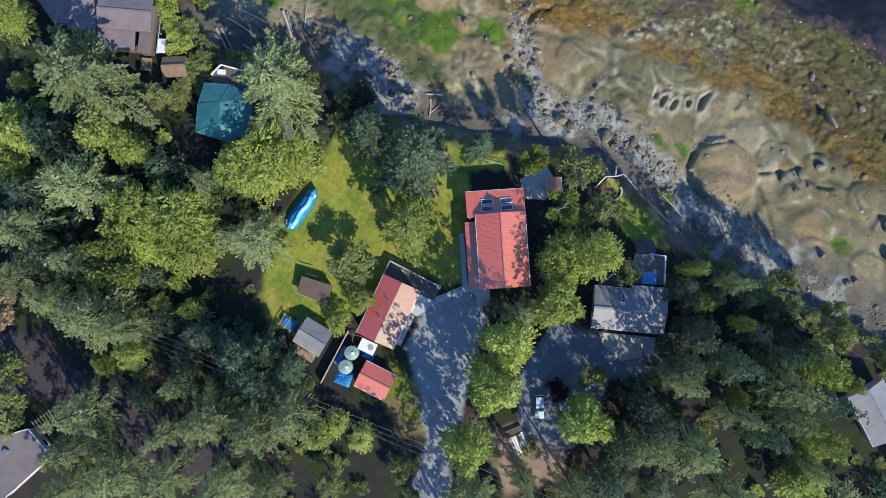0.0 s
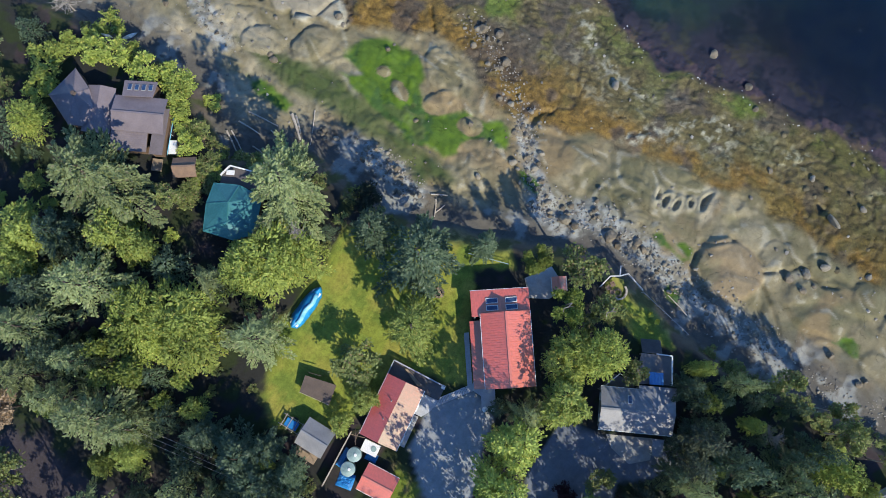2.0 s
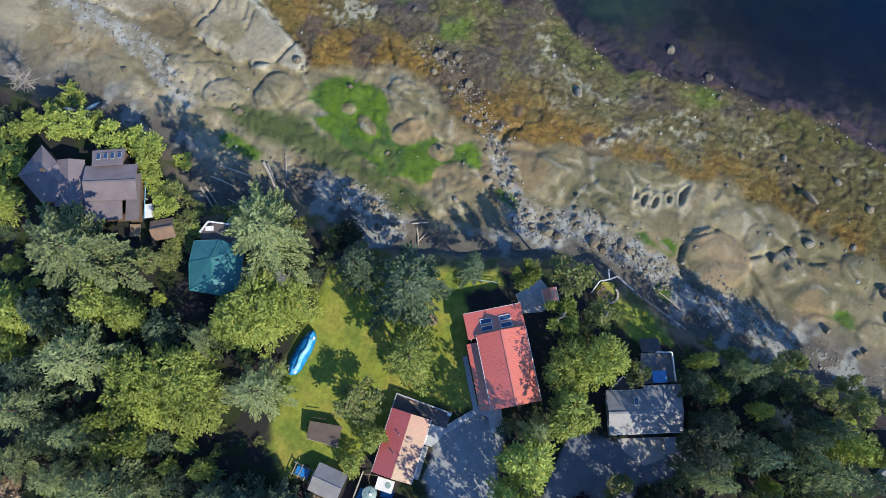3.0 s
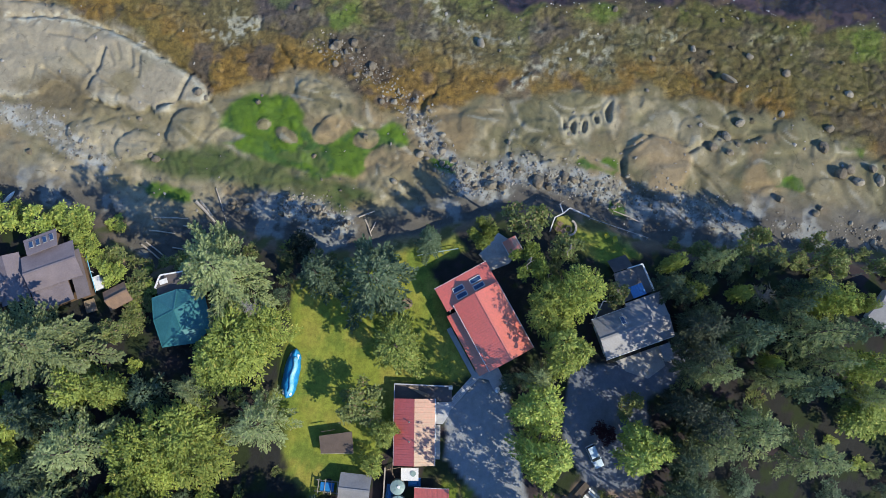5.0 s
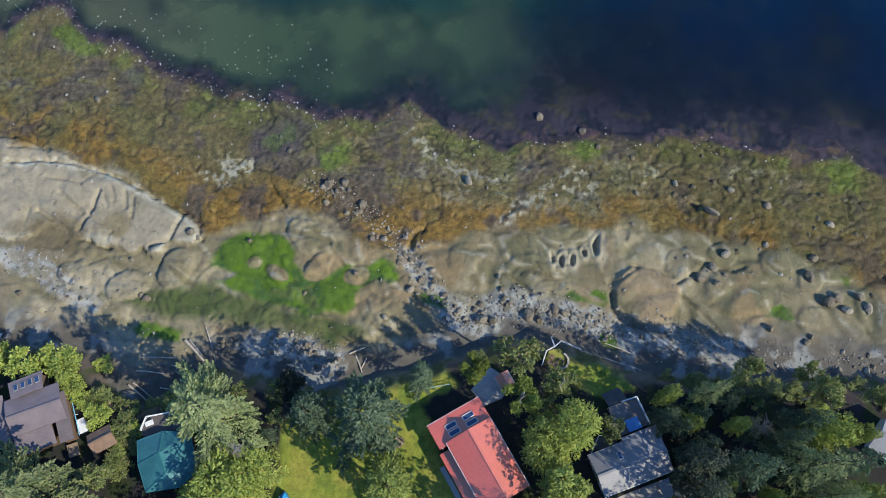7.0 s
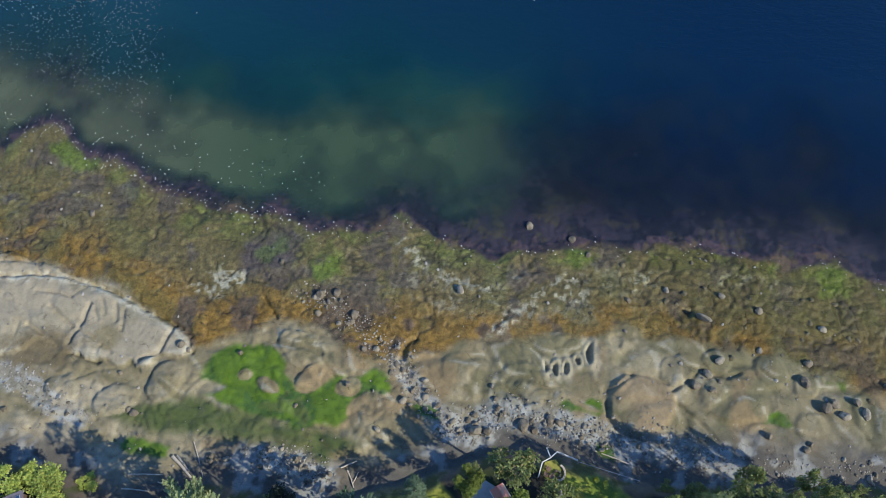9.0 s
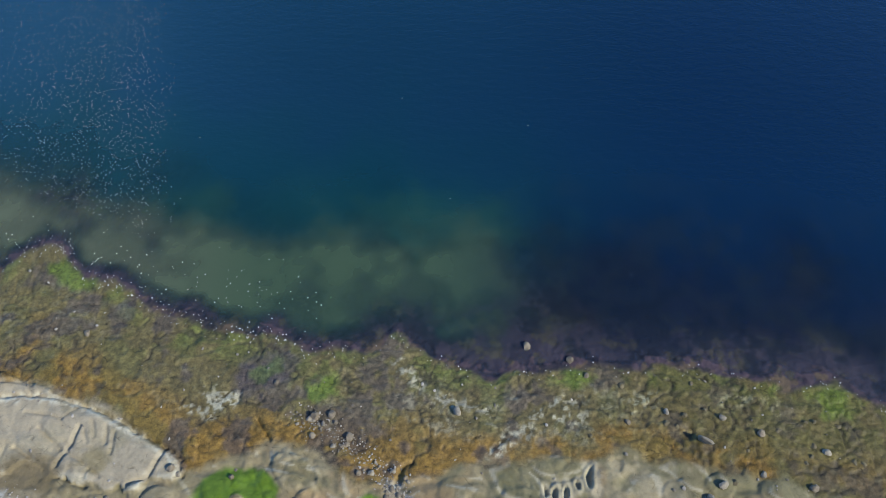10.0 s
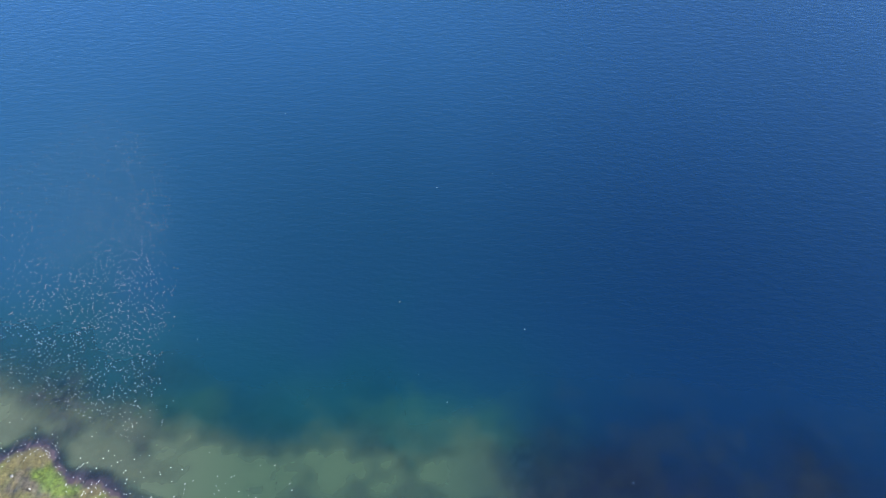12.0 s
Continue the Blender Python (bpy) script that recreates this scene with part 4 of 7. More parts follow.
def rail_run(parent, pts, z, tall=0.95, mat=None, gap=1.5, solid=False, top=0.12):
    """A railing of posts, a top rail and boards along a line of corners."""
    mat = mat or WHITE
    for (ax, ay), (bx, by) in zip(pts, pts[1:]):
        n = max(1, round(math.hypot(bx - ax, by - ay) / gap))
        for i in range(n + 1):
            x, y = ax + (bx - ax) * i / n, ay + (by - ay) * i / n
            part("post", box(x, y, z, 0.10, 0.10, tall), mat, parent)
        part("top_rail", bar((ax, ay, z + tall + 0.03), (bx, by, z + tall + 0.03), top, 0.06), mat, parent)
        if solid:
            part("board", bar((ax, ay, z + tall / 2), (bx, by, z + tall / 2), 0.04, tall * 0.8), mat, parent)
        else:
            for k in (0.35, 0.68):
                part("rail", bar((ax, ay, z + tall * k), (bx, by, z + tall * k), 0.05, 0.08), mat, parent)


def deck(parent, poly, z, mat, boards=0.0, turn=0.0, thick=0.18):
    """A raised floor with posts under its corners."""
    part("deck_floor", slab([(x, y, z) for x, y in poly], thick), mat, parent)
    if z - LAND > 0.5:
        for x, y in poly:
            cx, cy = sum(p[0] for p in poly) / len(poly), sum(p[1] for p in poly) / len(poly)
            x, y = x + (cx - x) * 0.06, y + (cy - y) * 0.06
            part("deck_post", box(x, y, LAND - 0.4, 0.16, 0.16, z - thick - LAND + 0.4), WOOD, parent)


# ---- the ground and the sea ----
def axis(spans):
    out = []
    for a, b, step in spans:
        out.extend(np.arange(a, b - step * 0.5, step).tolist())
    return np.array(out + [spans[-1][1]])


def sheet(name, xs, ys, z, mat, attributes):
    """A grid of faces over xs and ys, with per-corner-point colours."""
    nx, ny = len(xs), len(ys)
    gx, gy = np.meshgrid(xs, ys)
    co = np.stack([gx, gy, z(gx, gy)], -1).reshape(-1, 3)
    i = (np.arange(ny - 1)[:, None] * nx + np.arange(nx - 1)).ravel()
    quads = np.stack([i, i + 1, i + nx + 1, i + nx], -1)
    me = bpy.data.meshes.new(name)
    me.vertices.add(len(co))
    me.vertices.foreach_set("co", co.ravel())
    me.loops.add(quads.size)
    me.loops.foreach_set("vertex_index", quads.ravel())
    me.polygons.add(len(quads))
    me.polygons.foreach_set("loop_start", np.arange(len(quads)) * 4)
    me.polygons.foreach_set("use_smooth", np.ones(len(quads), bool))
    me.update(calc_edges=True)
    for key, kind, values in attributes(gx, gy):
        a = me.attributes.new(key, kind, "POINT")
        a.data.foreach_set("color" if kind == "FLOAT_COLOR" else "value", values.ravel())
    me.materials.append(mat)
    return new(name, me)


def ground_tags(gx, gy):
    c, k = ground_colour(gx, gy)
    return [("tint", "FLOAT_COLOR", np.concatenate([c, np.ones(c.shape[:2] + (1,))], -1)), ("kind", "FLOAT_COLOR", k)]


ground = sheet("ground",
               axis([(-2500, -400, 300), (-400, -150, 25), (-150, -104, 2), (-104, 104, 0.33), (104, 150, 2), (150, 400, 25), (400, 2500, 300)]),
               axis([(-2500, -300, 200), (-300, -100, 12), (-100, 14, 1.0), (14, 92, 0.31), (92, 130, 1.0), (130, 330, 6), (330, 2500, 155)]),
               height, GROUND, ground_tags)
tagged(ground, "sandstone shore with weed belt, lawns and wooded bluff", "ground", kind="structure")

SILT = [(-120, 125), (-105.3, 123.0), (-97.1, 120.5), (-89.2, 119.6), (-83.0, 113.2), (-74.9, 110.0), (-66.0, 109.6), (-56.6, 105.2), (-49.0, 103.6), (-39.8, 98.3),
        (-33.8, 100.3), (-29.0, 103.5), (-21.5, 104.8), (-13.9, 102.9), (-6.4, 99.8), (1.2, 102.6), (13.7, 102.3), (18.5, 97.1), (15.6, 90.1), (8.2, 88.4), (-1.5, 88.4),
        (-7.6, 86.8), (-12.4, 83.8), (-18.3, 81.3), (-27.9, 82.1), (-35.1, 83.6), (-44.9, 85.8), (-54.9, 90.2), (-65.3, 95.3), (-76.3, 103.4), (-86.7, 105.8), (-120, 104)]
GREEN_SILT = [[(-60.5, 116.7), (-55.8, 120.5), (-47.9, 118.8), (-44.1, 112.5), (-44.7, 105.0), (-52.7, 103.6), (-59.5, 108.2)],
              [(-24.2, 110.6), (1.4, 117.8), (19.5, 115.1), (31.8, 106.4), (18.8, 100.2), (-6.4, 99.2), (-24.0, 103.5)]]


# drifting foam field off the western point
CLOUD = [(-106.9, 229.2), (-81.4, 217.4), (-71.6, 186.0), (-62.9, 149.4), (-57.0, 127.8), (-58.0, 115.0), (-64.7, 108.4), (-81.4, 115.3), (-100.7, 120.2),
         (-125.4, 191.1), (-115.8, 211.9)]


def water_tags(gx, gy):
    ux, uy = gx + 16 * (fbm(gx, gy, 17, 4, 78, 0.6) - 0.5), gy + 13 * (fbm(gx, gy, 15, 4, 79, 0.6) - 0.5)
    _, _, yw = lay(gx, gy)
    d = gy - yw
    veil = smooth(2, 46, d + (fbm(gx, gy, 14, 4, 71) - 0.5) * 22) ** 0.8 * 0.97
    veil = veil * (1 - 0.25 * smooth(3, 28, gx) * smooth(55, 25, d))
    deep = np.zeros(gx.shape + (3,)) + (0.003, 0.025, 0.053)
    deep = blend(deep, (0.002, 0.030, 0.040), smooth(74, 26, d + (fbm(gx, gy, 22, 3, 72) - 0.5) * 26) * (0.35 + 0.65 * smooth(60, 5, gx)))
    deep = blend(deep, (0.002, 0.010, 0.040), smooth(5, 40, gx) * smooth(52, 18, d) * 0.85)
    # sky reflection painted into the water: paler westward and far out, darker eastward
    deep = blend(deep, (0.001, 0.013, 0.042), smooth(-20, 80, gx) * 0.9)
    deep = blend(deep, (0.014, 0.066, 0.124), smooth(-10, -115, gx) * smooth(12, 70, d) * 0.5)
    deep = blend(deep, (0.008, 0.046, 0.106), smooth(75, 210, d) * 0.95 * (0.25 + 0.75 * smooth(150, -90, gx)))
    deep = blend(deep, (0.026, 0.060, 0.078), smooth(-10, 14, inside(CLOUD, ux, uy)) * 0.15)
    green = smooth(-5, 6, np.maximum(inside(GREEN_SILT[0], ux, uy), inside(GREEN_SILT[1], ux, uy) - 2) + (fbm(gx, gy, 9, 5, 77, 0.62) - 0.5) * 16)
    deep = blend(deep, (0.012, 0.047, 0.036), green * 0.6)
    edge = inside(SILT, ux, uy) + (fbm(gx, gy, 11, 6, 73, 0.65) - 0.5) * 15
    silt = smooth(-8, 6, edge + 2.5)
    band = smooth(1.0, 8.0, d + (fbm(gx, gy, 6, 4, 80, 0.6) - 0.5) * 7)
    silt, green = silt * band, green * band
    cloud = 0.72 + 0.28 * smooth(0.32, 0.62, fbm(gx, gy, 11, 4, 74, 0.6))
    deep = blend(deep, (0.041, 0.072, 0.043), silt * cloud * (1 - 0.35 * smooth(-5, 20, gx)))
    deep = blend(deep, (0.088, 0.108, 0.070), silt * smooth(-30, -75, gx) * 0.9)
    deep = blend(deep, (0.008, 0.047, 0.044), smooth(-26, 3, edge) * 0.4 * (1 - silt))
    weedy = smooth(0.42, 0.70, fbm(gx, gy, 7, 4, 76, 0.62)) * smooth(60, 20, d) * smooth(8, 28, gx)
    deep = blend(deep, (0.018, 0.027, 0.022), weedy * 0.3)
    veil = np.maximum(veil, green * 0.85)
    veil = np.maximum(veil, silt * cloud * 0.94 * (1 - 0.3 * smooth(0, 22, gx)))
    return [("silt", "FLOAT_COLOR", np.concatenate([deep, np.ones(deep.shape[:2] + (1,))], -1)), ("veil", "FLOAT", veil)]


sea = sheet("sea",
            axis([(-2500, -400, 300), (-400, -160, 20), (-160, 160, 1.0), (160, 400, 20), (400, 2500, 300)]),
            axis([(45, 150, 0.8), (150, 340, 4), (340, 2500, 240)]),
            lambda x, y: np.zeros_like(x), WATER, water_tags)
tagged(sea, "calm blue sea with silty shallows over weed", "water", kind="structure")


# ---- houses ----
def main_house():
    h = thing("house", "long house with red seamed metal roof and lower side roofs", "house", Matrix.Identity(4))
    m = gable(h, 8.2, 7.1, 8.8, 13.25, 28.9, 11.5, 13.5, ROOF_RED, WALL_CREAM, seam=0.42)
    lower = pose(8.2, 7.1, 0, 0, 0, 28.9)

    def put(name, bm, mat, label="", parent=None):
        ob = part(name, bm, mat, parent or h, label)
        ob.matrix_basis = lower
        return ob
    # north-west wing under a low single slope
    for bm in (box(-5.3, 8.2, 5.7, 0.18, 4.4, 4.6), box(3.9, 8.2, 5.7, 0.18, 4.4, 4.6), box(-0.7, 10.4, 5.7, 9.38, 0.18, 4.4)):
        put("wing_wall", bm, WALL_CREAM)
    put("wing_roof", slope((4.5, 10.8, 10.3), (-5.9, 10.8, 10.3), (-5.9, 6.15, 11.05), (4.5, 6.15, 11.05), 0.14, 0.42, 0.028), ROOF_RED,
        "low red metal roof with four skylights")
    put("wing_gutter", bar((-5.95, 10.85, 10.2), (4.55, 10.85, 10.2), 0.1, 0.12), WHITE)
    for x in (-2.2, 1.25):
        for y, z in ((8.8, 10.63), (7.5, 10.84)):
            fr = bmesh.new()
            for dx, dy, sx, sy in ((-1.0, 0, 0.1, 0.86), (1.0, 0, 0.1, 0.86), (0, -0.43, 2.1, 0.1), (0, 0.43, 2.1, 0.1)):
                box(dx, dy, 0, sx, sy, 0.14, bm=fr)
            s = part("skylight", fr, WHITE, h, "blue glass skylight in a pale frame")
            s.matrix_basis = lower @ pose(x, y, z + 0.04, -9.1)
            part("pane", box(0, 0, 0.02, 1.92, 0.78, 0.06), SKYLIGHT, s, "dark blue glass")
    # south-west lean-to
    put("lean_to_roof", slope((-6.35, 5.5, 9.5), (-6.35, -6.55, 9.5), (-4.0, -6.55, 10.2), (-4.0, 5.5, 10.2), 0.12, 0.42, 0.028), ROOF_RED, "lower red metal side roof")
    for bm in (box(-5.8, -0.5, 5.7, 0.16, 11.4, 3.7), box(-4.9, 5.1, 5.7, 1.7, 0.16, 3.9), box(-4.9, -6.2, 5.7, 1.7, 0.16, 3.9)):
        put("lean_to_wall", bm, WALL_CREAM)
    put("side_walk", box(-6.95, -1.6, 6.0, 0.9, 10.5, 0.22), DECK, "narrow grey board walk")
    m_ = lower
    for y in (-4.5, -1.5, 1.5, 4.0):
        window(h, *(m_ @ Vector((-5.89, y, 7.6))), 1.2, 1.1, 28.9 - 90)
        window(h, *(m_ @ Vector((4.02, y, 8.2))), 1.2, 1.2, 28.9 + 90)
    for x in (-3.4, -0.7, 2.0):
        window(h, *(m_ @ Vector((x, 10.50, 7.8))), 1.7, 1.5, 28.9 + 180)
    door(h, *(m_ @ Vector((2.2, -6.26, 6.05))), 28.9)
    window(h, *(m_ @ Vector((-1.5, -6.26, 8.0))), 1.6, 1.3, 28.9)
    flue(h, lower, 2.1, -0.6, 12.6, 0.5, 0.08)
    return h


def cabin():
    h = thing("cabin", "cabin with red metal roof and a grey deck", "cabin", Matrix.Identity(4))
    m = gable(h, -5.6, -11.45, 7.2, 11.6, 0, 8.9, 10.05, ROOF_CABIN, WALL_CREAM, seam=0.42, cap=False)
    deck(h, [(-9.3, -5.9), (-9.3, -3.1), (1.0, -3.5), (1.0, -6.2), (-2.3, -6.2)], 6.7, DECK_DARK)
    part("step_deck", slab([(-2.0, -6.3, 6.45), (0.9, -6.3, 6.45), (0.5, -8.5, 6.45), (-0.6, -10.2, 6.45), (-2.0, -10.2, 6.45)], 0.4), DECK, h, "pale stone landing")
    part("side_walk", box(-1.5, -13.4, 6.0, 0.9, 6.0, 0.2), CONCRETE, h)
    rail_run(h, [(-9.3, -3.1), (1.0, -3.5)], 6.7, 0.9, DECK, 1.7, True, 0.22)
    rail_run(h, [(-9.3, -5.8), (-9.3, -3.1)], 6.7, 0.9, DECK, 1.4, True, 0.14)
    part("planter", box(0.75, -3.7, 6.7, 0.7, 0.7, 0.7, 0.03), WHITE, h, "white square planter box")
    part("bench", slab([(-6.5, -3.5, 7.1), (-3.2, -4.9, 7.1), (-3.6, -5.5, 7.1), (-6.9, -3.7, 7.1)], 0.35), WOOD, h, "sunlit wooden bench")
    for y in (-15, -12, -9):
        window(h, -9.27, y, 7.7, 1.2, 1.0, -90)
        window(h, -1.93, y, 7.7, 1.2, 1.0, 90)
    door(h, -5.0, -6.06, 6.7, 180)
    flue(h, m, -0.9, 1.8, 9.85, 0.4)
    flue(h, m, -0.9, -1.6, 9.85, 0.4)
    return h


def small_sheds():
    s = thing("shed", "small shed with red metal roof", "shed", Matrix.Identity(4))
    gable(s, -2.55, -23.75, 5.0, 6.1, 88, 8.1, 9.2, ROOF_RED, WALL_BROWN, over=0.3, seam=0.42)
    door(s, -1.6, -26.05, 5.95, 0)
    g = thing("shed", "small shed with grey shingle roof on the lawn", "shed", Matrix.Identity(4))
    gable(g, -16.05, -21.4, 5.0, 5.5, 84, 8.0, 9.2, ROOF_GREY, WALL_GREY, over=0.3, courses=9, trim=WALL_GREY)
    door(g, -16.2, -23.75, 5.95, -6)
    part("porch_floor", box(-16.5, -24.9, 6.0, 4.4, 1.8, 0.18, turn=-6), WOOD, g)
    for x in (-18.4, -14.6):
        part("porch_post", rod((x, -25.4, 5.9), (x, -25.4, 7.7), 0.06), WOOD, g)
    part("porch_beam", bar((-18.7, -25.2, 7.7), (-14.3, -25.6, 7.7), 0.12, 0.14), WOOD, g, "bare wooden beam")
    part("porch_rafter", bar((-17.6, -23.4, 7.9), (-17.9, -26.0, 7.75), 0.10, 0.12), WOOD, g)
    part("porch_rafter", bar((-15.4, -23.6, 7.9), (-15.6, -26.2, 7.75), 0.10, 0.12), WOOD, g)
    d = thing("shed", "low open shed with flat brown roof", "shed", Matrix.Identity(4))
    part("roof_slab", slope((-22.2, -15.4, 7.5), (-16.4, -15.2, 7.5), (-16.7, -11.5, 8.1), (-22.5, -12.3, 8.1), 0.16, 0, 0, 7), ROOF_DARK, d)
    for x, y in ((-21.9, -15.1), (-16.8, -15.0), (-17.0, -11.9), (-22.0, -12.6)):
        part("post", box(x, y, 5.7, 0.14, 0.14, 1.75), WOOD, d)
    part("back_wall", slab([(-22.0, -12.55, 7.75), (-17.0, -11.85, 7.75), (-17.0, -12.0, 7.75), (-22.0, -12.7, 7.75)], 2.0), WALL_BROWN, d)
    part("ladder_rail", bar((-22.2, -11.6, 7.9), (-19.8, -11.2, 7.9), 0.1, 0.1), DARKWOOD, d)
    part("fascia", bar((-22.25, -15.48, 7.45), (-16.35, -15.28, 7.45), 0.06, 0.18), DRIFT, d, "pale edge board")


DARKWOOD = surface("dark_wood", (0.09, 0.07, 0.055), rough=0.8, size=0.6)


def teal_house():
    h = thing("house", "house with dark teal metal roof under trees", "house", Matrix.Identity(4))
    eave = [(-52.8, 11.8), (-48.4, 13.4), (-43.7, 13.2), (-41.8, 6.6), (-44.8, 3.9), (-50.5, 3.1), (-52.3, 7.8)]
    ra, rb = Vector((-48.2, 9.6, 11.8)), Vector((-46.8, 6.2, 11.6))
    tops = [ra, ra, rb, rb, rb, rb, ra]
    for i, (a, b) in enumerate(zip(eave, eave[1:] + eave[:1])):
        ta, tb = tops[i], tops[(i + 1) % 7]
        pts = [Vector((*a, 9.8)), Vector((*b, 9.8)), tb] + ([ta] if (ta - tb).length > 0.1 else [])
        part("roof_slope", slab(pts, 0.12), ROOF_TEAL, h)
        part("eave_trim", bar((*a, 9.74), (*b, 9.74), 0.14, 0.16), ROOF_TEAL, h)
        part("hip_cap", bar((*a, 9.86), ta + Vector((0, 0, 0.05)), 0.2, 0.06), ROOF_TEAL, h)
        c = Vector((-47.6, 8.0))
        ia, ib = Vector(a).lerp(c, 0.09), Vector(b).lerp(c, 0.09)
        part("wall", bar((*ia, 7.6), (*ib, 7.6), 0.18, 4.2), WALL_BROWN, h)
        if i in (0, 1, 4, 5):
            mid = (ia + ib) / 2
            window(h, mid.x, mid.y, 7.9, 1.3, 1.2, math.degrees(math.atan2(ib.y - ia.y, ib.x - ia.x)) + 180)
    deck(h, [(-52.6, 13.9), (-51.8, 16.0), (-45.6, 17.1), (-44.4, 13.9), (-48.4, 13.5), (-52.2, 12.1)], 8.3, DECK_DARK)
    rail_run(h, [(-52.6, 13.7), (-51.8, 16.0), (-45.6, 17.1)], 8.3, 0.95, WHITE, 1.4, False, 0.24)
    part("deck_table", box(-51.2, 14.9, 8.9, 1.5, 0.9, 0.06, 0.01, turn=20), WHITE, h, "white table on the deck")
    for dx, dy in ((-0.5, -0.4), (0.5, -0.1), (-0.5, 0.2), (0.5, 0.4)):
        part("table_leg", box(-51.2 + dx, 14.9 + dy * 0.7, 8.3, 0.06, 0.06, 0.6), WHITE, h)


def grey_house():
    h = thing("house", "grey-roofed house with crossing gables and decks", "house", Matrix.Identity(4))
    m = gable(h, 33.2, 7.1, 7.5, 13.0, 109.8, 9.6, 11.2, ROOF_GREY, WALL_GREY, courses=14)
    # crossing gable to the shore side
    c = pose(35.95, 9.6, 0, 0, 0, 19.8)
    for bm, name in ((slope((-3.3, 3.1, 9.75), (-3.3, -1.6, 9.75), (0, -1.6, 11.15), (0, 3.1, 11.15), 0.12, 0, 0, 10), "cross_roof_slope"),
                     (slope((3.35, -1.6, 9.75), (3.35, 3.1, 9.75), (0, 3.1, 11.15), (0, -1.6, 11.15), 0.12, 0, 0, 10), "cross_roof_slope"),
                     (bar((0, -1.6, 11.2), (0, 3.1, 11.2), 0.3, 0.06), "cross_ridge_cap")):
        part(name, bm, ROOF_GREY, h).matrix_basis = c
    for x in (-2.85, 2.85):
        part("cross_wall", box(x, 1.2, 5.7, 0.16, 2.9, 4.1), WALL_GREY, h).matrix_basis = c
    part("cross_gable_wall", slab([(-2.9, 2.6, 9.8), (0, 2.6, 11.0), (2.9, 2.6, 9.8), (2.9, 2.75, 9.8), (0, 2.75, 11.0), (-2.9, 2.75, 9.8)], 4.0), WALL_GREY, h).matrix_basis = c
    s = part("skylight", box(0, 0, 0, 0.75, 1.5, 0.16, 0.02), WHITE, h, "white-framed skylight")
    s.matrix_basis = pose(31.2, 8.3, 10.62, -23, 0, 19.8)
    part("pane", box(0, 0.02, 0.13, 0.58, 1.3, 0.05), SKYLIGHT, s, "blue glass")
    deck(h, [(30.2, 16.9), (35.2, 18.6), (37.2, 13.8), (31.1, 11.4)], 8.4, DECK_GREY)
    rail_run(h, [(32.6, 17.8), (35.2, 18.6), (37.2, 13.8)], 8.4, 0.95, WHITE, 1.5, True, 0.2)
    bm = bmesh.new()
    for i in range(9):
        box(0, 0.28 * i, -0.22 * i, 3.6, 0.30, 0.06, bm=bm)
    st = part("stair", bm, DECK_DARK, h, "grey deck stair")
    st.matrix_basis = pose(31.9, 17.8, 8.2, 0, 0, 20)
    part("awning", slope((32.6, 14.3, 9.4), (34.9, 15.2, 9.4), (35.7, 13.2, 9.7), (33.4, 12.3, 9.7), 0.05, 0.6, 0.04), AWNING, h, "pale blue awning panels")
    for x, y in ((32.7, 14.3), (34.8, 15.1)):
        part("awning_post", box(x, y, 8.4, 0.08, 0.08, 0.95), WHITE, h)
    deck(h, [(25.9, 7.8), (27.6, 11.6), (31.3, 11.6), (32.0, 10.1)], 7.4, DECK_DARK)
    rail_run(h, [(26.2, 7.9), (28.2, 11.9), (31.2, 11.8)], 7.4, 0.95, DECK, 1.4, False, 0.14)
    # single-storey part and entrance on the drive side
    part("porch_roof", slope((38.9, 1.1, 8.6), (40.6, 1.7, 8.6), (39.8, 4.6, 8.9), (37.8, 3.9, 8.9), 0.1, 0, 0, 5), ROOF_GREY, h)
    for x, y in ((39.0, 1.3), (40.4, 1.8)):
        part("porch_post", box(x, y, 5.8, 0.12, 0.12, 2.7), WHITE, h)
    part("forecourt", slab([(30.6, 1.2, 6.12), (38.4, 4.0, 6.12), (39.6, 0.4, 6.12), (36.4, -1.9, 6.12), (32.4, -0.6, 6.12)], 0.3), CONCRETE, h, "pale concrete forecourt")
    inv = pose(33.2, 7.1, 0, 0, 0, 109.8)
    for y in (-4.2, -1.0, 2.4):
        window(h, *(inv @ Vector((-3.31, y, 8.0))), 1.3, 1.2, 109.8 - 90)
    for y in (3.6, 5.0):
        window(h, *(inv @ Vector((3.31, y, 8.0))), 1.1, 1.2, 109.8 + 90)
    for x in (-1.9, 1.9):
        window(h, *(inv @ Vector((x, -6.06, 8.0))), 1.2, 1.2, 109.8)
        window(h, *(inv @ Vector((x, 6.06, 8.0))), 1.2, 1.2, 109.8 + 180)
    door(h, *(inv @ Vector((-3.31, 4.6, 6.1))), 109.8 - 90)


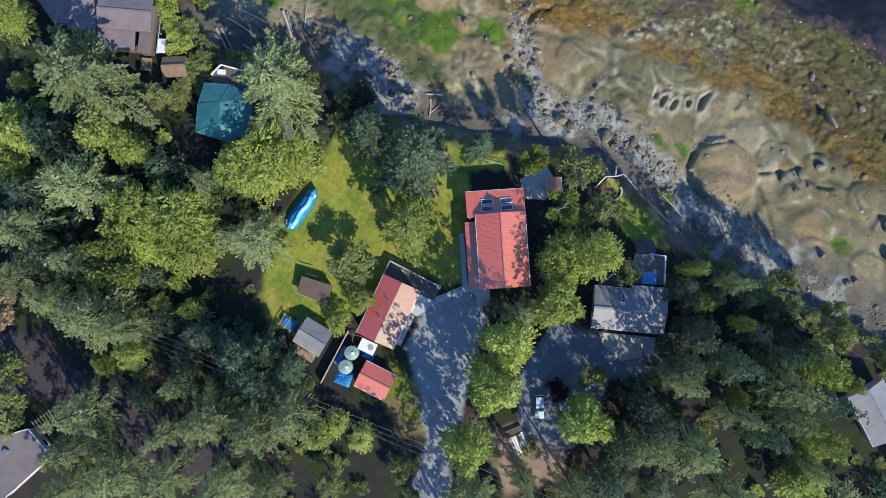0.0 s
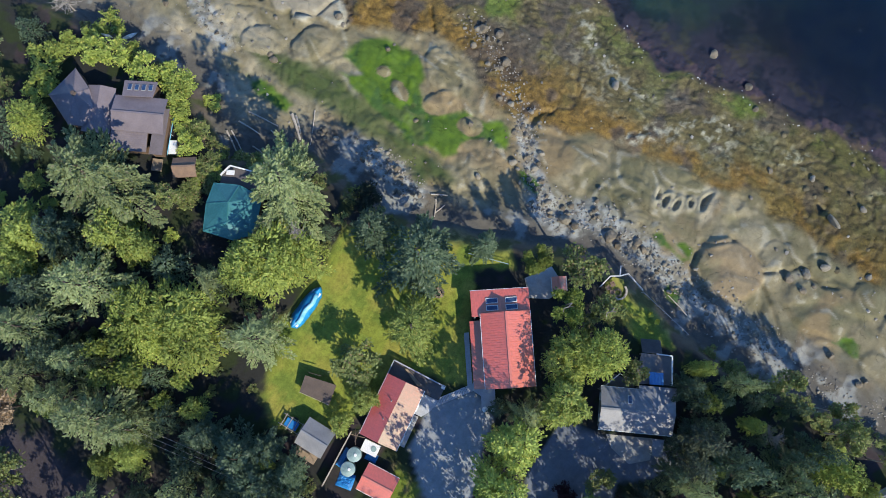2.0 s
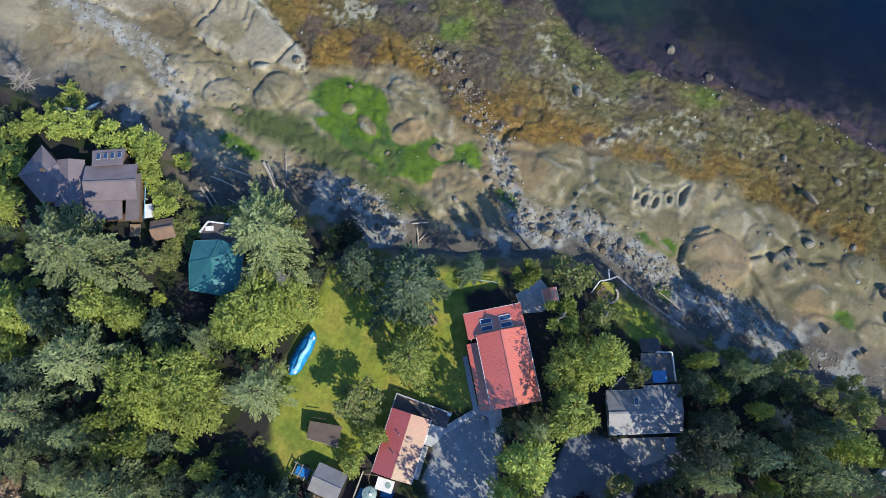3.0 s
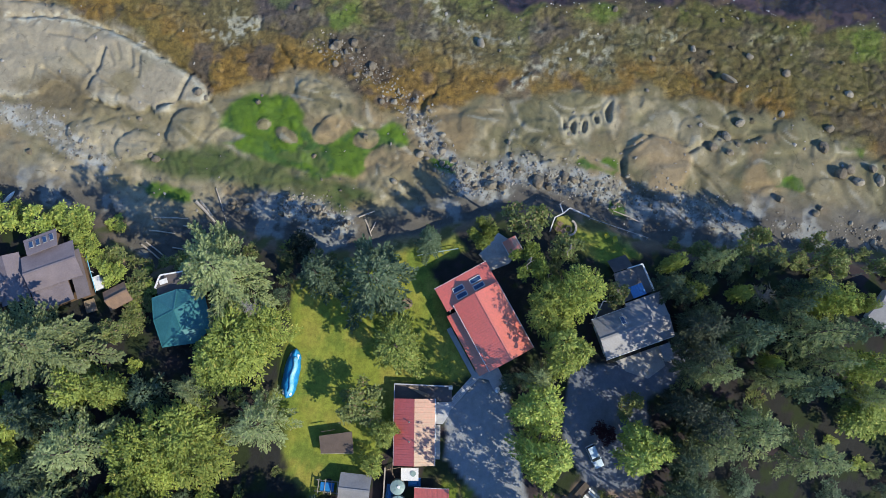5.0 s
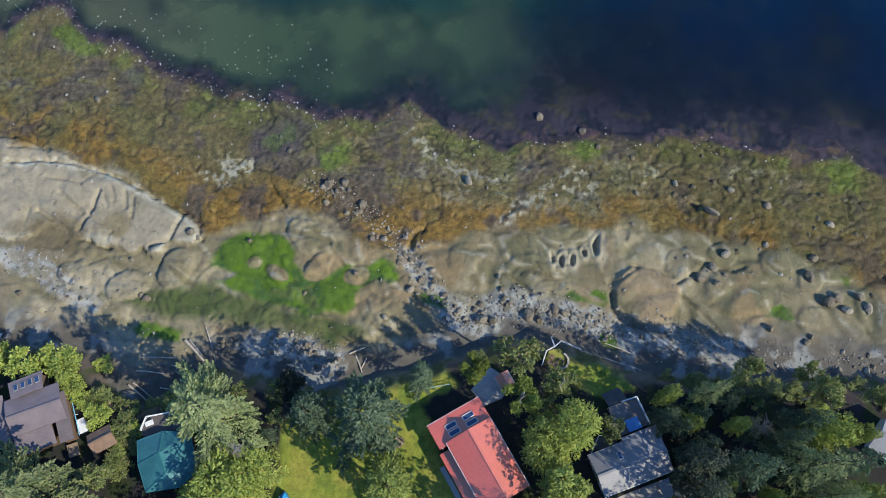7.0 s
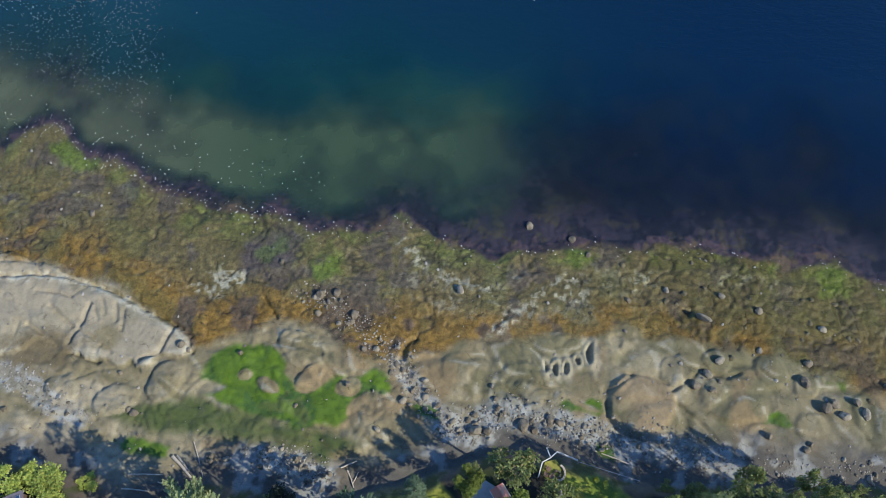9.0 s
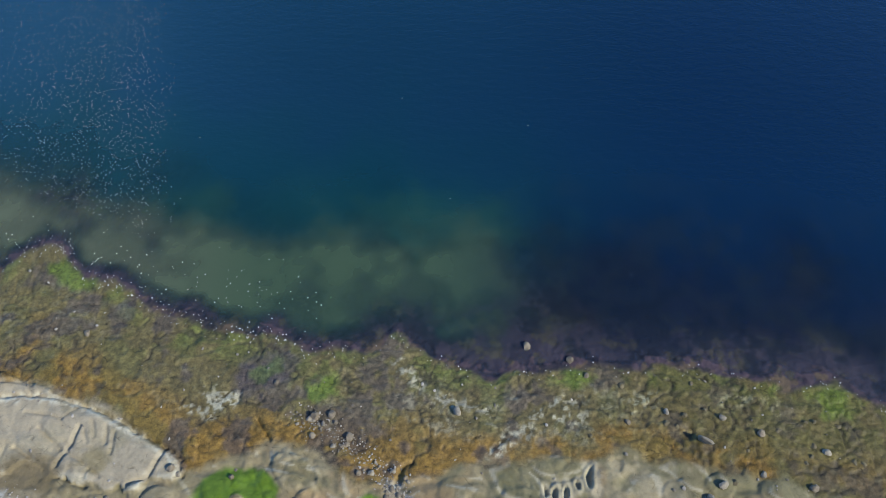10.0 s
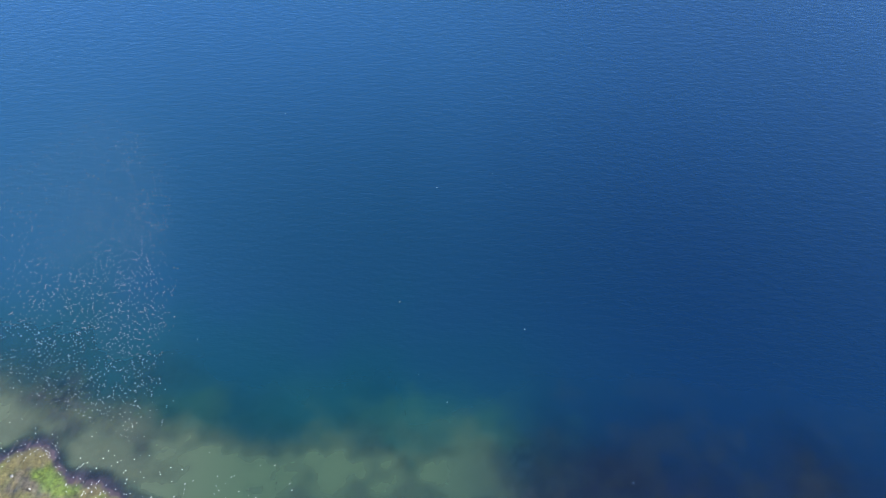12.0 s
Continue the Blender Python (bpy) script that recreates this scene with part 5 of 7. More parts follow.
def shingle_house():
    h = thing("house", "rambling house with plum-grey shingle roofs and a six-sided wing", "house", Matrix.Identity(4))
    c = Vector((-83.18, 15.61))
    ring = [Vector(p) for p in [(-86.28, 20.28), (-82.04, 17.87), (-79.20, 14.71), (-79.67, 11.09), (-82.32, 10.15), (-88.35, 13.63)]]
    for a, b in zip(ring, ring[1:] + ring[:1]):
        part("roof_slope", slope((*a, 9.4), (*b, 9.4), (*(c + (b - c) * 0.03), 11.6), (*(c + (a - c) * 0.03), 11.6), 0.12, 0, 0, 9), ROOF_PLUM, h)
        part("hip_cap", bar((*a, 9.47), (*c, 11.66), 0.22, 0.06), ROOF_PLUM, h)
        ia, ib = a.lerp(c, 0.10), b.lerp(c, 0.10)
        part("wall", bar((*ia, 7.5), (*ib, 7.5), 0.18, 4.0), WALL_BROWN, h)
        mid = (ia + ib) / 2
        window(h, mid.x, mid.y, 7.8, 1.6, 1.2, math.degrees(math.atan2(ib.y - ia.y, ib.x - ia.x)))
    part("roof_vent", rod((*c, 11.5), (*c, 12.0), 0.5, 0.4, 8), ROOF_DARK, h)
    part("link_roof", slope((-82.83, 18.52, 8.9), (-79.92, 10.10, 8.9), (-77.36, 10.86, 9.9), (-80.31, 19.31, 9.9), 0.14, 0, 0, 7), ROOF_PLUM, h)
    part("link_roof", slope((-74.80, 11.61, 8.9), (-77.80, 20.11, 8.9), (-80.31, 19.31, 9.9), (-77.36, 10.86, 9.9), 0.14, 0, 0, 7), ROOF_PLUM, h)
    part("link_wall", slab([(-79.79, 10.70, 8.7), (-75.28, 12.03, 8.7), (-77.92, 19.51, 8.7), (-82.35, 18.11, 8.7)], 3.0), WALL_BROWN, h)
    gable(h, -71.4, 17.45, 6.6, 9.8, 110, 9.3, 10.4, ROOF_PLUM, WALL_BROWN, courses=9, trim=ROOF_PLUM)
    part("south_roof", slope((-73.62, 9.24, 8.6), (-67.21, 11.70, 8.6), (-68.90, 16.08, 9.1), (-75.49, 14.00, 9.1), 0.12, 0, 0, 6), ROOF_PLUM, h)
    part("south_wall", slab([(-73.43, 9.52, 8.4), (-67.54, 11.78, 8.4), (-69.09, 15.81, 8.4), (-75.16, 13.90, 8.4)], 2.9), WALL_BROWN, h)
    part("dormer_roof", slope((-76.9, 22.1, 9.35), (-71.1, 24.4, 9.35), (-70.3, 21.3, 10.1), (-75.6, 19.2, 10.1), 0.12, 0, 0, 7), ROOF_PLUM, h)
    part("dormer_wall", slab([(-76.5, 21.7, 9.2), (-71.3, 23.8, 9.2), (-70.7, 21.5, 9.2), (-75.5, 19.5, 9.2)], 3.6), WALL_BROWN, h)
    for i in range(4):
        u = i / 3
        s = part("skylight", box(0, 0, 0, 0.8, 1.25, 0.14, 0.02), WALL_GREY, h, "small roof skylight")
        s.matrix_basis = pose(-75.2 + 3.6 * u, 21.3 + 1.45 * u, 9.68, -14, 0, 22)
        part("pane", box(0, 0, 0.11, 0.62, 1.05, 0.05), SKYLIGHT, s)
    part("side_roof", slope((-66.5, 11.6, 8.9), (-64.2, 12.4, 8.9), (-66.8, 20.8, 9.2), (-69.2, 19.8, 9.2), 0.12, 0, 0, 0), ROOF_PALE, h, "pale grey flat roof")
    part("side_wall", slab([(-66.3, 11.9, 8.7), (-64.5, 12.6, 8.7), (-67.0, 20.3, 8.7), (-68.9, 19.6, 8.7)], 3.0), WALL_BROWN, h)
    deck(h, [(-66.4, 11.4), (-64.6, 12.0), (-63.8, 9.8), (-65.7, 9.2)], 6.5, WOOD)
    part("blue_rail", bar((-63.9, 13.0, 7.4), (-66.4, 20.6, 7.4), 0.12, 0.1), TARP_PALE, h)
    for u in (0.05, 0.5, 0.95):
        x, y = -63.9 - 2.5 * u, 13.0 + 7.6 * u
        part("rail_post", box(x, y, 5.8, 0.09, 0.09, 1.6), WHITE, h)
    b = thing("storage_box", "white lidded storage box beside the house", "box", pose(-63.8, 14.8, LAND, 0, 0, 22))
    part("body", box(0, 0, -0.1, 1.35, 2.5, 1.1, 0.04), WHITE, b)
    part("lid", box(0, 0, 1.0, 1.42, 2.58, 0.12, 0.03), WHITE, b)
    k = thing("hut", "little wooden hut with a brown shingle roof", "hut", Matrix.Identity(4))
    gable(k, -59.8, 12.3, 3.6, 4.4, -62, 7.6, 8.6, ROOF_BROWN, WALL_BROWN, over=0.25, courses=6, trim=ROOF_BROWN)
    part("porch_floor", box(-57.2, 10.7, 6.0, 1.2, 2.6, 0.25, turn=28), DRIFT, k)


ROOF_BROWN = surface("red_brown_shingle", (0.235, 0.155, 0.105), (0.17, 0.115, 0.085), rough=0.8, size=1, fine=0.15)


def corner_house():
    h = thing("house", "house with a pale flat roof and white eaves", "house", Matrix.Identity(4))
    pts = [(-63.4, -64.7), (-54.7, -57.3), (-49.3, -59.8), (-49.8, -62.0), (-53.6, -71.1)]
    part("roof_slab", slab([(x, y, 10.0) for x, y in pts], 0.25), ROOF_PALE, h)
    for (ax, ay), (bx, by) in zip(pts, pts[1:] + pts[:1]):
        part("eave_trim", bar((ax, ay, 9.95), (bx, by, 9.95), 0.12, 0.28), WHITE, h)
        c = Vector((-55.0, -63.5))
        ia, ib = Vector((ax, ay)).lerp(c, 0.08), Vector((bx, by)).lerp(c, 0.08)
        part("wall", bar((*ia, 7.75), (*ib, 7.75), 0.18, 4.0), WALL_CREAM, h)
    part("roof_vent", box(-56.5, -62.5, 10.0, 0.9, 0.9, 0.5, 0.04), METAL, h)
    window(h, -51.6, -58.95, 8.0, 1.4, 1.2, 155)
    p = thing("pergola", "open wooden pergola beside the house", "pergola", pose(-53.0, -55.6, LAND, 0, 0, 60))
    for x in (-1.6, 1.6):
        for y in (-1.2, 1.2):
            part("post", box(x, y, -0.3, 0.14, 0.14, 2.6), WOOD, p)
    for y in (-1.2, 1.2):
        part("beam", bar((-2.0, y, 2.36), (2.0, y, 2.36), 0.12, 0.18), WOOD, p)
    for i in range(7):
        part("slat", bar((-1.8 + 0.6 * i, -1.6, 2.52), (-1.8 + 0.6 * i, 1.6, 2.52), 0.08, 0.12), DRIFT, p)
    e = thing("house", "grey-roofed house half hidden by trees", "house", Matrix.Identity(4))
    gable(e, 81.3, 9.2, 7.0, 10.0, 52, 9.2, 10.8, ROOF_GREY, WALL_GREY, courses=10)
    window(e, 79.41, 6.82, 7.8, 1.2, 1.1, -38)
    door(e, 84.58, 6.02, 6.0, 52)


main_house()
cabin()
small_sheds()
teal_house()
grey_house()
shingle_house()
corner_house()


# ---- trees ----
def quads_mesh(name, base, ahead, side, long, wide, droop, mat):
    """Many small folded leaves: base, two flanks, tip."""
    n = len(base)
    mid = base + ahead * (long * 0.5)[:, None]
    drop = np.zeros((n, 3))
    drop[:, 2] = droop
    v = np.stack([base, mid + side * (wide * 0.5)[:, None] - drop, base + ahead * long[:, None] - drop * 0.6, mid - side * (wide * 0.5)[:, None] - drop], 1)
    me = bpy.data.meshes.new(name)
    me.vertices.add(4 * n)
    me.vertices.foreach_set("co", v.reshape(-1))
    me.loops.add(4 * n)
    me.loops.foreach_set("vertex_index", np.arange(4 * n))
    me.polygons.add(n)
    me.polygons.foreach_set("loop_start", np.arange(n) * 4)
    me.update(calc_edges=True)
    me.materials.append(mat)
    return me


def unit(v):
    return v / np.maximum(np.linalg.norm(v, axis=-1, keepdims=True), 1e-6)


def tufts(rng, centre, spread, count, long, wide, lift=0.5):
    """Little bunches of leaves about the given centres, splayed outwards and up."""
    n = len(centre)
    d = unit(rng.normal(0, 1, (n * count, 3)) * (1, 1, 0.8) + (0, 0, lift))
    p = np.repeat(centre, count, 0) + d * (np.repeat(spread, count) * rng.uniform(0.15, 1.0, n * count))[:, None] * (1, 1, 0.75)
    a = unit(d * (1, 1, 0.4) + rng.normal(0, 0.35, d.shape))
    side = unit(np.cross(a, d * 0.6 + rng.normal(0, 0.4, d.shape) + (0, 0, 0.8)))
    k = rng.uniform(0.65, 1.35, n * count)
    return p, a, side, long * k, wide * k


def conifer_crown(rng, h, r, mat, leaves, low=0.12, lean=0.75, leaf=0.38, step=0.066, fan=0.27, droop=0.34, tops=1):
    """Whorls of boughs of uneven length; each bough is a feathered spray of side twigs, with dark gaps between."""
    phase = rng.uniform(0, 6.283, 3)
    boughs, first = [], rng.uniform(0, 6.283)
    for k in range(tops):
        off = 0.0 if tops == 1 else r * rng.uniform(0.30, 0.48)
        ox, oy = off * math.cos(first + 6.283 * k / tops), off * math.sin(first + 6.283 * k / tops)
        hk, rk = (h, r) if tops == 1 else (h * rng.uniform(0.82, 1.0), r * rng.uniform(0.52, 0.70))
        z = hk * low
        while z < hk * 0.985:
            u = (z - hk * low) / (hk * (1 - low))
            n = int(rng.integers(5, 7)) if u < 0.85 else 4
            turn = rng.uniform(0, 6.28)
            for i in range(n):
                a = turn + 6.283 * i / n + rng.normal(0, 0.22)
                lobe = 1 + 0.16 * math.sin(2 * a + phase[0]) + 0.14 * math.sin(3 * a + phase[1]) + 0.10 * math.sin(5 * a + phase[2] + 3 * u)
                reach = rk * (1 - u) ** lean * lobe * rng.choice([1.0, 0.88, 0.7, 0.45], p=[0.35, 0.3, 0.22, 0.13]) * rng.uniform(0.85, 1.12) + 0.3
                boughs.append((z + rng.normal(0, 0.25), a, reach, ox, oy))
            z += hk * step * rng.uniform(0.8, 1.25)
    total = sum(b[2] ** 1.5 for b in boughs)
    base, ahead, side = [], [], []
    for z, a, reach, ox, oy in boughs:
        k = max(10, round(leaves * reach ** 1.5 / total))
        twigs = max(4, round(reach * 3.2))
        place = (np.arange(twigs) + rng.uniform(0.2, 0.8, twigs)) / twigs
        pick_one = rng.integers(0, twigs, k)
        s = 0.16 + 0.84 * place[pick_one] ** 0.85
        flank = np.where(pick_one % 2 == 0, 1.0, -1.0)
        length = (fan * reach * (1.05 - 0.8 * s) + 0.25) * rng.uniform(0.75, 1.25, twigs)[pick_one]
        q = rng.uniform(0, 1, k) ** 0.8
        out, across = np.array([math.cos(a), math.sin(a), 0]), np.array([-math.sin(a), math.cos(a), 0])
        open_angle = 0.85 - 0.35 * s
        d = out * np.cos(open_angle)[:, None] + across * (flank * np.sin(open_angle))[:, None]
        tilt = rng.normal(0, 0.16, twigs)[pick_one]
        d[:, 2] = tilt - 0.12
        p = out * (s * reach)[:, None] + d * (length * q)[:, None]
        p[:, 2] += z + 0.26 * reach * s - droop * reach * s ** 2.2 + rng.normal(0, 0.07, k)
        p[:, :2] += rng.normal(0, 0.05, (k, 2)) + (ox, oy)
        aim = unit(d + rng.normal(0, 0.3, d.shape) + (0, 0, 0.12))
        up = unit(rng.normal(0, 0.38, d.shape) + (0, 0, 0.8) + out * 0.7)
        base.append(p), ahead.append(aim), side.append(unit(np.cross(aim, up)))
    p = np.concatenate(base)
    size = rng.uniform(0.65, 1.35, len(p))
    return quads_mesh("crown", p, np.concatenate(ahead), np.concatenate(side), leaf * size, leaf * 0.54 * size, np.full(len(p), 0.03), mat)


def leafy_crown(rng, h, r, mat, leaves, low=0.25, lobes=30, leaf=0.5, flat=0.6, each=14):
    """Uneven lobes of leaf tufts round a set of limbs, with gaps between them."""
    zc, hz = h * (low + 1) / 2, h * (1 - low) / 2
    spots, centre, spread = [], [], []
    for i in range(lobes):
        a, q = rng.uniform(0, 6.283), math.sqrt(rng.uniform(0.02, 1))
        top = rng.uniform(-0.4, 1.0) * math.sqrt(max(0.05, 1 - q * q * 0.85))
        spots.append((q * r * 0.78 * math.cos(a), q * r * 0.78 * math.sin(a), zc + top * hz * 0.8, r * rng.uniform(0.16, 0.34)))
    total = sum(s[3] ** 2 for s in spots)
    for x, y, z, lr in spots:
        k = max(3, round(leaves / each * lr * lr / total))
        d = unit(rng.normal(0, 1, (k, 3)) + (0, 0, 0.5))
        centre.append(d * (lr * rng.uniform(0.5, 1.1, k))[:, None] * (1, 1, flat + 0.2) + (x, y, z))
        spread.append(leaf * rng.uniform(0.7, 1.4, k))
    p, a, side, long, wide = tufts(rng, np.concatenate(centre), np.concatenate(spread), each, leaf * 1.05, leaf * 0.58)
    return quads_mesh("crown", p, a, side, long, wide, np.full(len(p), 0.04), mat), spots


def trunk_mesh(h, r, mat, limbs=(), sides=7):
    """A tapered, slightly bent stem with limbs to the given places."""
    bm = bmesh.new()
    last, bend = Vector((0, 0, -0.5)), 0.0
    for i in range(5):
        nxt = Vector((0.02 * h * math.sin(i * 1.7), 0.015 * h * math.sin(i * 2.3), h * (i + 1) / 5 * 0.94))
        rod(last, nxt, r * (1 - 0.19 * i), r * (1 - 0.19 * (i + 1)), sides, bm)
        last = nxt
    for x, y, z in limbs:
        start = Vector((0, 0, z * 0.55))
        knee = start.lerp(Vector((x, y, z)), 0.5) + Vector((0, 0, 0.3))
        rod(start, knee, r * 0.42, r * 0.28, 5, bm)
        rod(knee, (x, y, z), r * 0.28, r * 0.08, 5, bm)
    me = bpy.data.meshes.new("trunk")
    bm.to_mesh(me)
    bm.free()
    me.materials.append(mat)
    return me


rng = np.random.default_rng(7)
KINDS = {}


def prototypes(key, count, h, r, leaves, mat, label, category, conifer, bark=BARK, **extra):
    KINDS[key] = []
    for i in range(count):
        if conifer:
            crown = conifer_crown(rng, h, r, mat, leaves, **extra)
            trunk = trunk_mesh(h, 0.022 * h, bark)
        else:
            crown, spots = leafy_crown(rng, h, r, mat, leaves, **extra)
            trunk = trunk_mesh(h * 0.8, 0.024 * h, bark, [s[:3] for s in spots[:8]])
        KINDS[key].append((crown, trunk, h, r, label, category))


prototypes("F", 4, 20.0, 6.0, 8600, FIR, "tall grey-green fir on the wooded bluff", "fir tree", True)
prototypes("FB", 2, 24.0, 8.5, 26000, FIR, "very tall broad grey-green fir above the shore", "fir tree", True, lean=0.6, leaf=0.42)
prototypes("K", 1, 20.0, 3.2, 4200, SHADE_NEEDLES, "added near-black conifer shading the grey-roofed house and drive", "conifer", True)
prototypes("G", 1, 8.0, 3.1, 4400, OLIVE, "rounded dense olive-green small tree", "small tree", False, lobes=26, leaf=0.32)
prototypes("C", 3, 15.0, 4.4, 7200, SPRUCE, "dark green conifer standing in shade", "conifer", True, lean=0.62)
prototypes("L", 4, 12.5, 4.8, 8000, ALDER, "light green alder with loose sprays of leaves", "alder tree", True, low=0.28, lean=0.55, leaf=0.44, fan=0.42, droop=0.42, step=0.065, tops=3)
prototypes("FS", 3, 11.0, 3.4, 2000, FIR, "grey-green young fir in the wood", "fir tree", True, step=0.07)
prototypes("CS", 3, 9.5, 3.4, 1650, SPRUCE, "dark green young conifer in the wood", "conifer", True, step=0.075)
prototypes("LS", 2, 8.0, 3.4, 2300, ALDER, "light green young alder in the wood", "alder tree", True, low=0.28, lean=0.5, leaf=0.46, fan=0.42, droop=0.42, step=0.075)
prototypes("M", 3, 13.0, 5.6, 7600, MAPLE, "yellow-green broadleaved maple with a full crown", "maple tree", True, low=0.35, lean=0.5, leaf=0.42, fan=0.5, droop=0.45, step=0.085, tops=4)
prototypes("LT", 1, 18.0, 5.6, 13000, ALDER, "tall light green tree with drooping sprays on the lawn", "tree", True, low=0.12, lean=0.42, leaf=0.42, fan=0.36, droop=0.36, step=0.06)
prototypes("P", 3, 9.0, 3.2, 2500, SHRUB, "olive-green small tree at the bluff edge", "small tree", False, bark=PALE_BARK, lobes=20, leaf=0.38)
prototypes("S", 1, 5.0, 3.0, 2200, DARK_SHRUB, "very dark round bush above the beach", "bush", False, lobes=18, leaf=0.4)
prototypes("R", 2, 8.0, 3.1, 4200, MAPLE, "rounded dense yellow-green small tree", "small tree", False, lobes=24, leaf=0.34)
prototypes("B", 1, 10.0, 3.8, 2600, RUSSET, "russet-brown tree beside the road", "tree", False, lobes=24, leaf=0.42)
prototypes("V", 1, 3.0, 2.3, 1500, PLUM_LEAF, "dark maroon-leaved shrub beside the drive", "shrub", False, lobes=14, leaf=0.32, low=0.05)
prototypes("U", 3, 2.2, 1.7, 560, SHRUB, "low olive-green shrub in the undergrowth", "shrub", False, lobes=9, leaf=0.30, low=0.05)
prototypes("H", 2, 3.0, 2.2, 1500, MAPLE, "bright green hedge shrub by the shore", "shrub", False, lobes=22, leaf=0.28, low=0.05)


def plant(key, x, y, r, h):
    options = KINDS[key]
    crown, trunk, h0, r0, label, category = options[int(rng.integers(len(options)))]
    z = float(height(np.array([x]), np.array([y]))[0])
    m = pose(x, y, z - 0.15, 0, 0, rng.uniform(0, 360)) @ Matrix.Diagonal((r / r0, r / r0, h / h0, 1))
    ob = new(category.replace(" ", "_"))
    ob.matrix_basis = m
    tagged(ob, label, category, "trees of the wooded bluff" if h > 4 else "shrubs of the wooded bluff")
    child("trunk", trunk, ob)
    child("crown", crown, ob)
    PLANTED.append((x, y, r))


PLANTED = []
FIRS_WEST = [("FB", -69.0, 3.0, 10.2, 26), ("FB", -39.1, 16.2, 8.8, 25), ("F", -62.2, -14.0, 7.4, 24), ("F", -68.9, -24.8, 6.2, 22),
             ("F", -44.3, -4.2, 3.8, 13), ("F", -32.2, -9.8, 5.9, 18), ("F", -58.5, -26.4, 3.9, 20), ("F", -66.6, -33.0, 4.9, 22),
             ("F", -58.2, -33.4, 4.1, 22), ("F", -50.4, -33.0, 7.2, 24), ("F", -44.8, -32.6, 4.6, 22), ("FS", -33.4, -38.4, 2.7, 16),
             ("F", -45.0, -48.2, 4.7, 27), ("F", -43.3, -53.9, 4.3, 27), ("F", -24.7, -39.8, 5.6, 26), ("F", -17.1, -38.4, 5.3, 27),
             ("F", -12.7, -34.3, 5.1, 25), ("F", -35.5, -55.6, 4.9, 27), ("F", -27.6, -52.9, 4.3, 27), ("F", -18.3, -49.7, 4.9, 27),
             ("F", -43.0, -62.6, 3.5, 23), ("F", -31.2, -46.4, 2.7, 22), ("F", -11.1, -47.2, 3.3, 23)]
LIGHT_WEST = [("P", -61.3, -48.3, 4.2, 13), ("P", -58.6, -54.3, 4.4, 12), ("B", -66.9, -39.3, 3.8, 12), ("L", -43.2, -37.1, 2.9, 13),
              ("L", -47.5, -40.9, 2.1, 9), ("L", -64.6, -3.7, 4.6, 14), ("L", -59.4, -4.5, 3.8, 12), ("L", -79.2, -10.5, 4.6, 14),
              ("L", -77.9, -16.0, 3.8, 13), ("M", -36.9, 3.2, 7.5, 13), ("M", -32.3, 5.9, 5.2, 13), ("M", -39.8, 0.2, 5.3, 12),
              ("M", -54.0, -15.4, 5.8, 14), ("M", -46.4, -11.4, 6.5, 14), ("M", -42.5, -15.1, 6.1, 13), ("M", -49.0, -18.1, 4.2, 12),
              ("G", -52.3, -23.6, 5.4, 14), ("LS", -43.4, -27.2, 1.6, 8), ("LS", -37.3, -25.8, 2.3, 9), ("LS", -41.7, -22.5, 1.7, 8),
              ("LS", -21.6, -28.2, 1.7, 9), ("LS", -44.6, -35.0, 2.5, 10), ("LT", -8.6, 3.5, 4.9, 21)]
DARK_WEST = [("C", -25.9, -28.9, 5.8, 14), ("C", -22.6, -26.7, 3.8, 12), ("C", -21.7, -31.9, 5.2, 14), ("CS", -40.9, -28.8, 3.0, 9),
             ("C", -33.9, -28.9, 4.0, 11), ("C", -73.5, -8.4, 4.7, 14), ("C", -71.9, -18.8, 4.2, 14), ("C", -64.5, -27.6, 3.8, 13),
             ("CS", -53.1, -5.4, 4.2, 9), ("CS", -46.8, -23.8, 3.2, 8), ("CS", -34.7, -34.9, 3.7, 8), ("C", -16.9, -28.1, 3.2, 12),
             ("C", -12.6, 15.2, 7.0, 22), ("C", -22.3, 15.8, 4.4, 18), ("C", -3.1, 22.2, 2.9, 9), ("P", -15.1, -6.2, 4.2, 8),
             ("L", -10.9, -11.5, 2.8, 8), ("LS", -12.9, -17.1, 2.1, 6), ("LS", -5.4, -33.1, 2.3, 6), ("LS", -0.4, -34.2, 2.3, 5),
             ("LS", -7.5, -36.8, 2.8, 7), ("P", 8.4, -34.7, 2.8, 10), ("P", 11.5, -39.0, 2.0, 8), ("P", -1.8, -43.0, 2.5, 8),
             ("CS", -39.5, -43.9, 2.8, 7), ("CS", -16.9, -32.1, 3.6, 9)]
# firs at (21, -33) and (22, -42) are added to shade the drive
FIRS_EAST = [(21.0, -33.2, 4.5, 26), (22.0, -42.0, 4.9, 26), (27.6, -27.2, 2.9, 25), (36.0, -24.8, 3.2, 26), (16.0, -1.9, 3.7, 14),
        (44.6, -12.8, 4.7, 26), (52.2, -10.1, 4.7, 24), (61.0, -14.5, 4.7, 25)]
# the conifer at (41, -15.5) is added to shade the east drive
CONIFERS_EAST = [(40.6, -21.3, 4.0, 20), (41.0, -15.5, 4.0, 18), (38.6, 14.5, 2.6, 17)]
ALDERS = [(16.3, -25.9, 4.5, 24), (16.1, -15.4, 4.8, 24), (15.6, -7.2, 4.8, 21), (21.0, 2.6, 4.7, 17), (33.4, -13.4, 4.8, 18), (72.8, -7.6, 4.9, 12)]
MAPLES = [(-88.4, 7.8, 3.9, 11), (18.6, 10.1, 4.8, 15), (22.9, 13.2, 4.6, 18)]
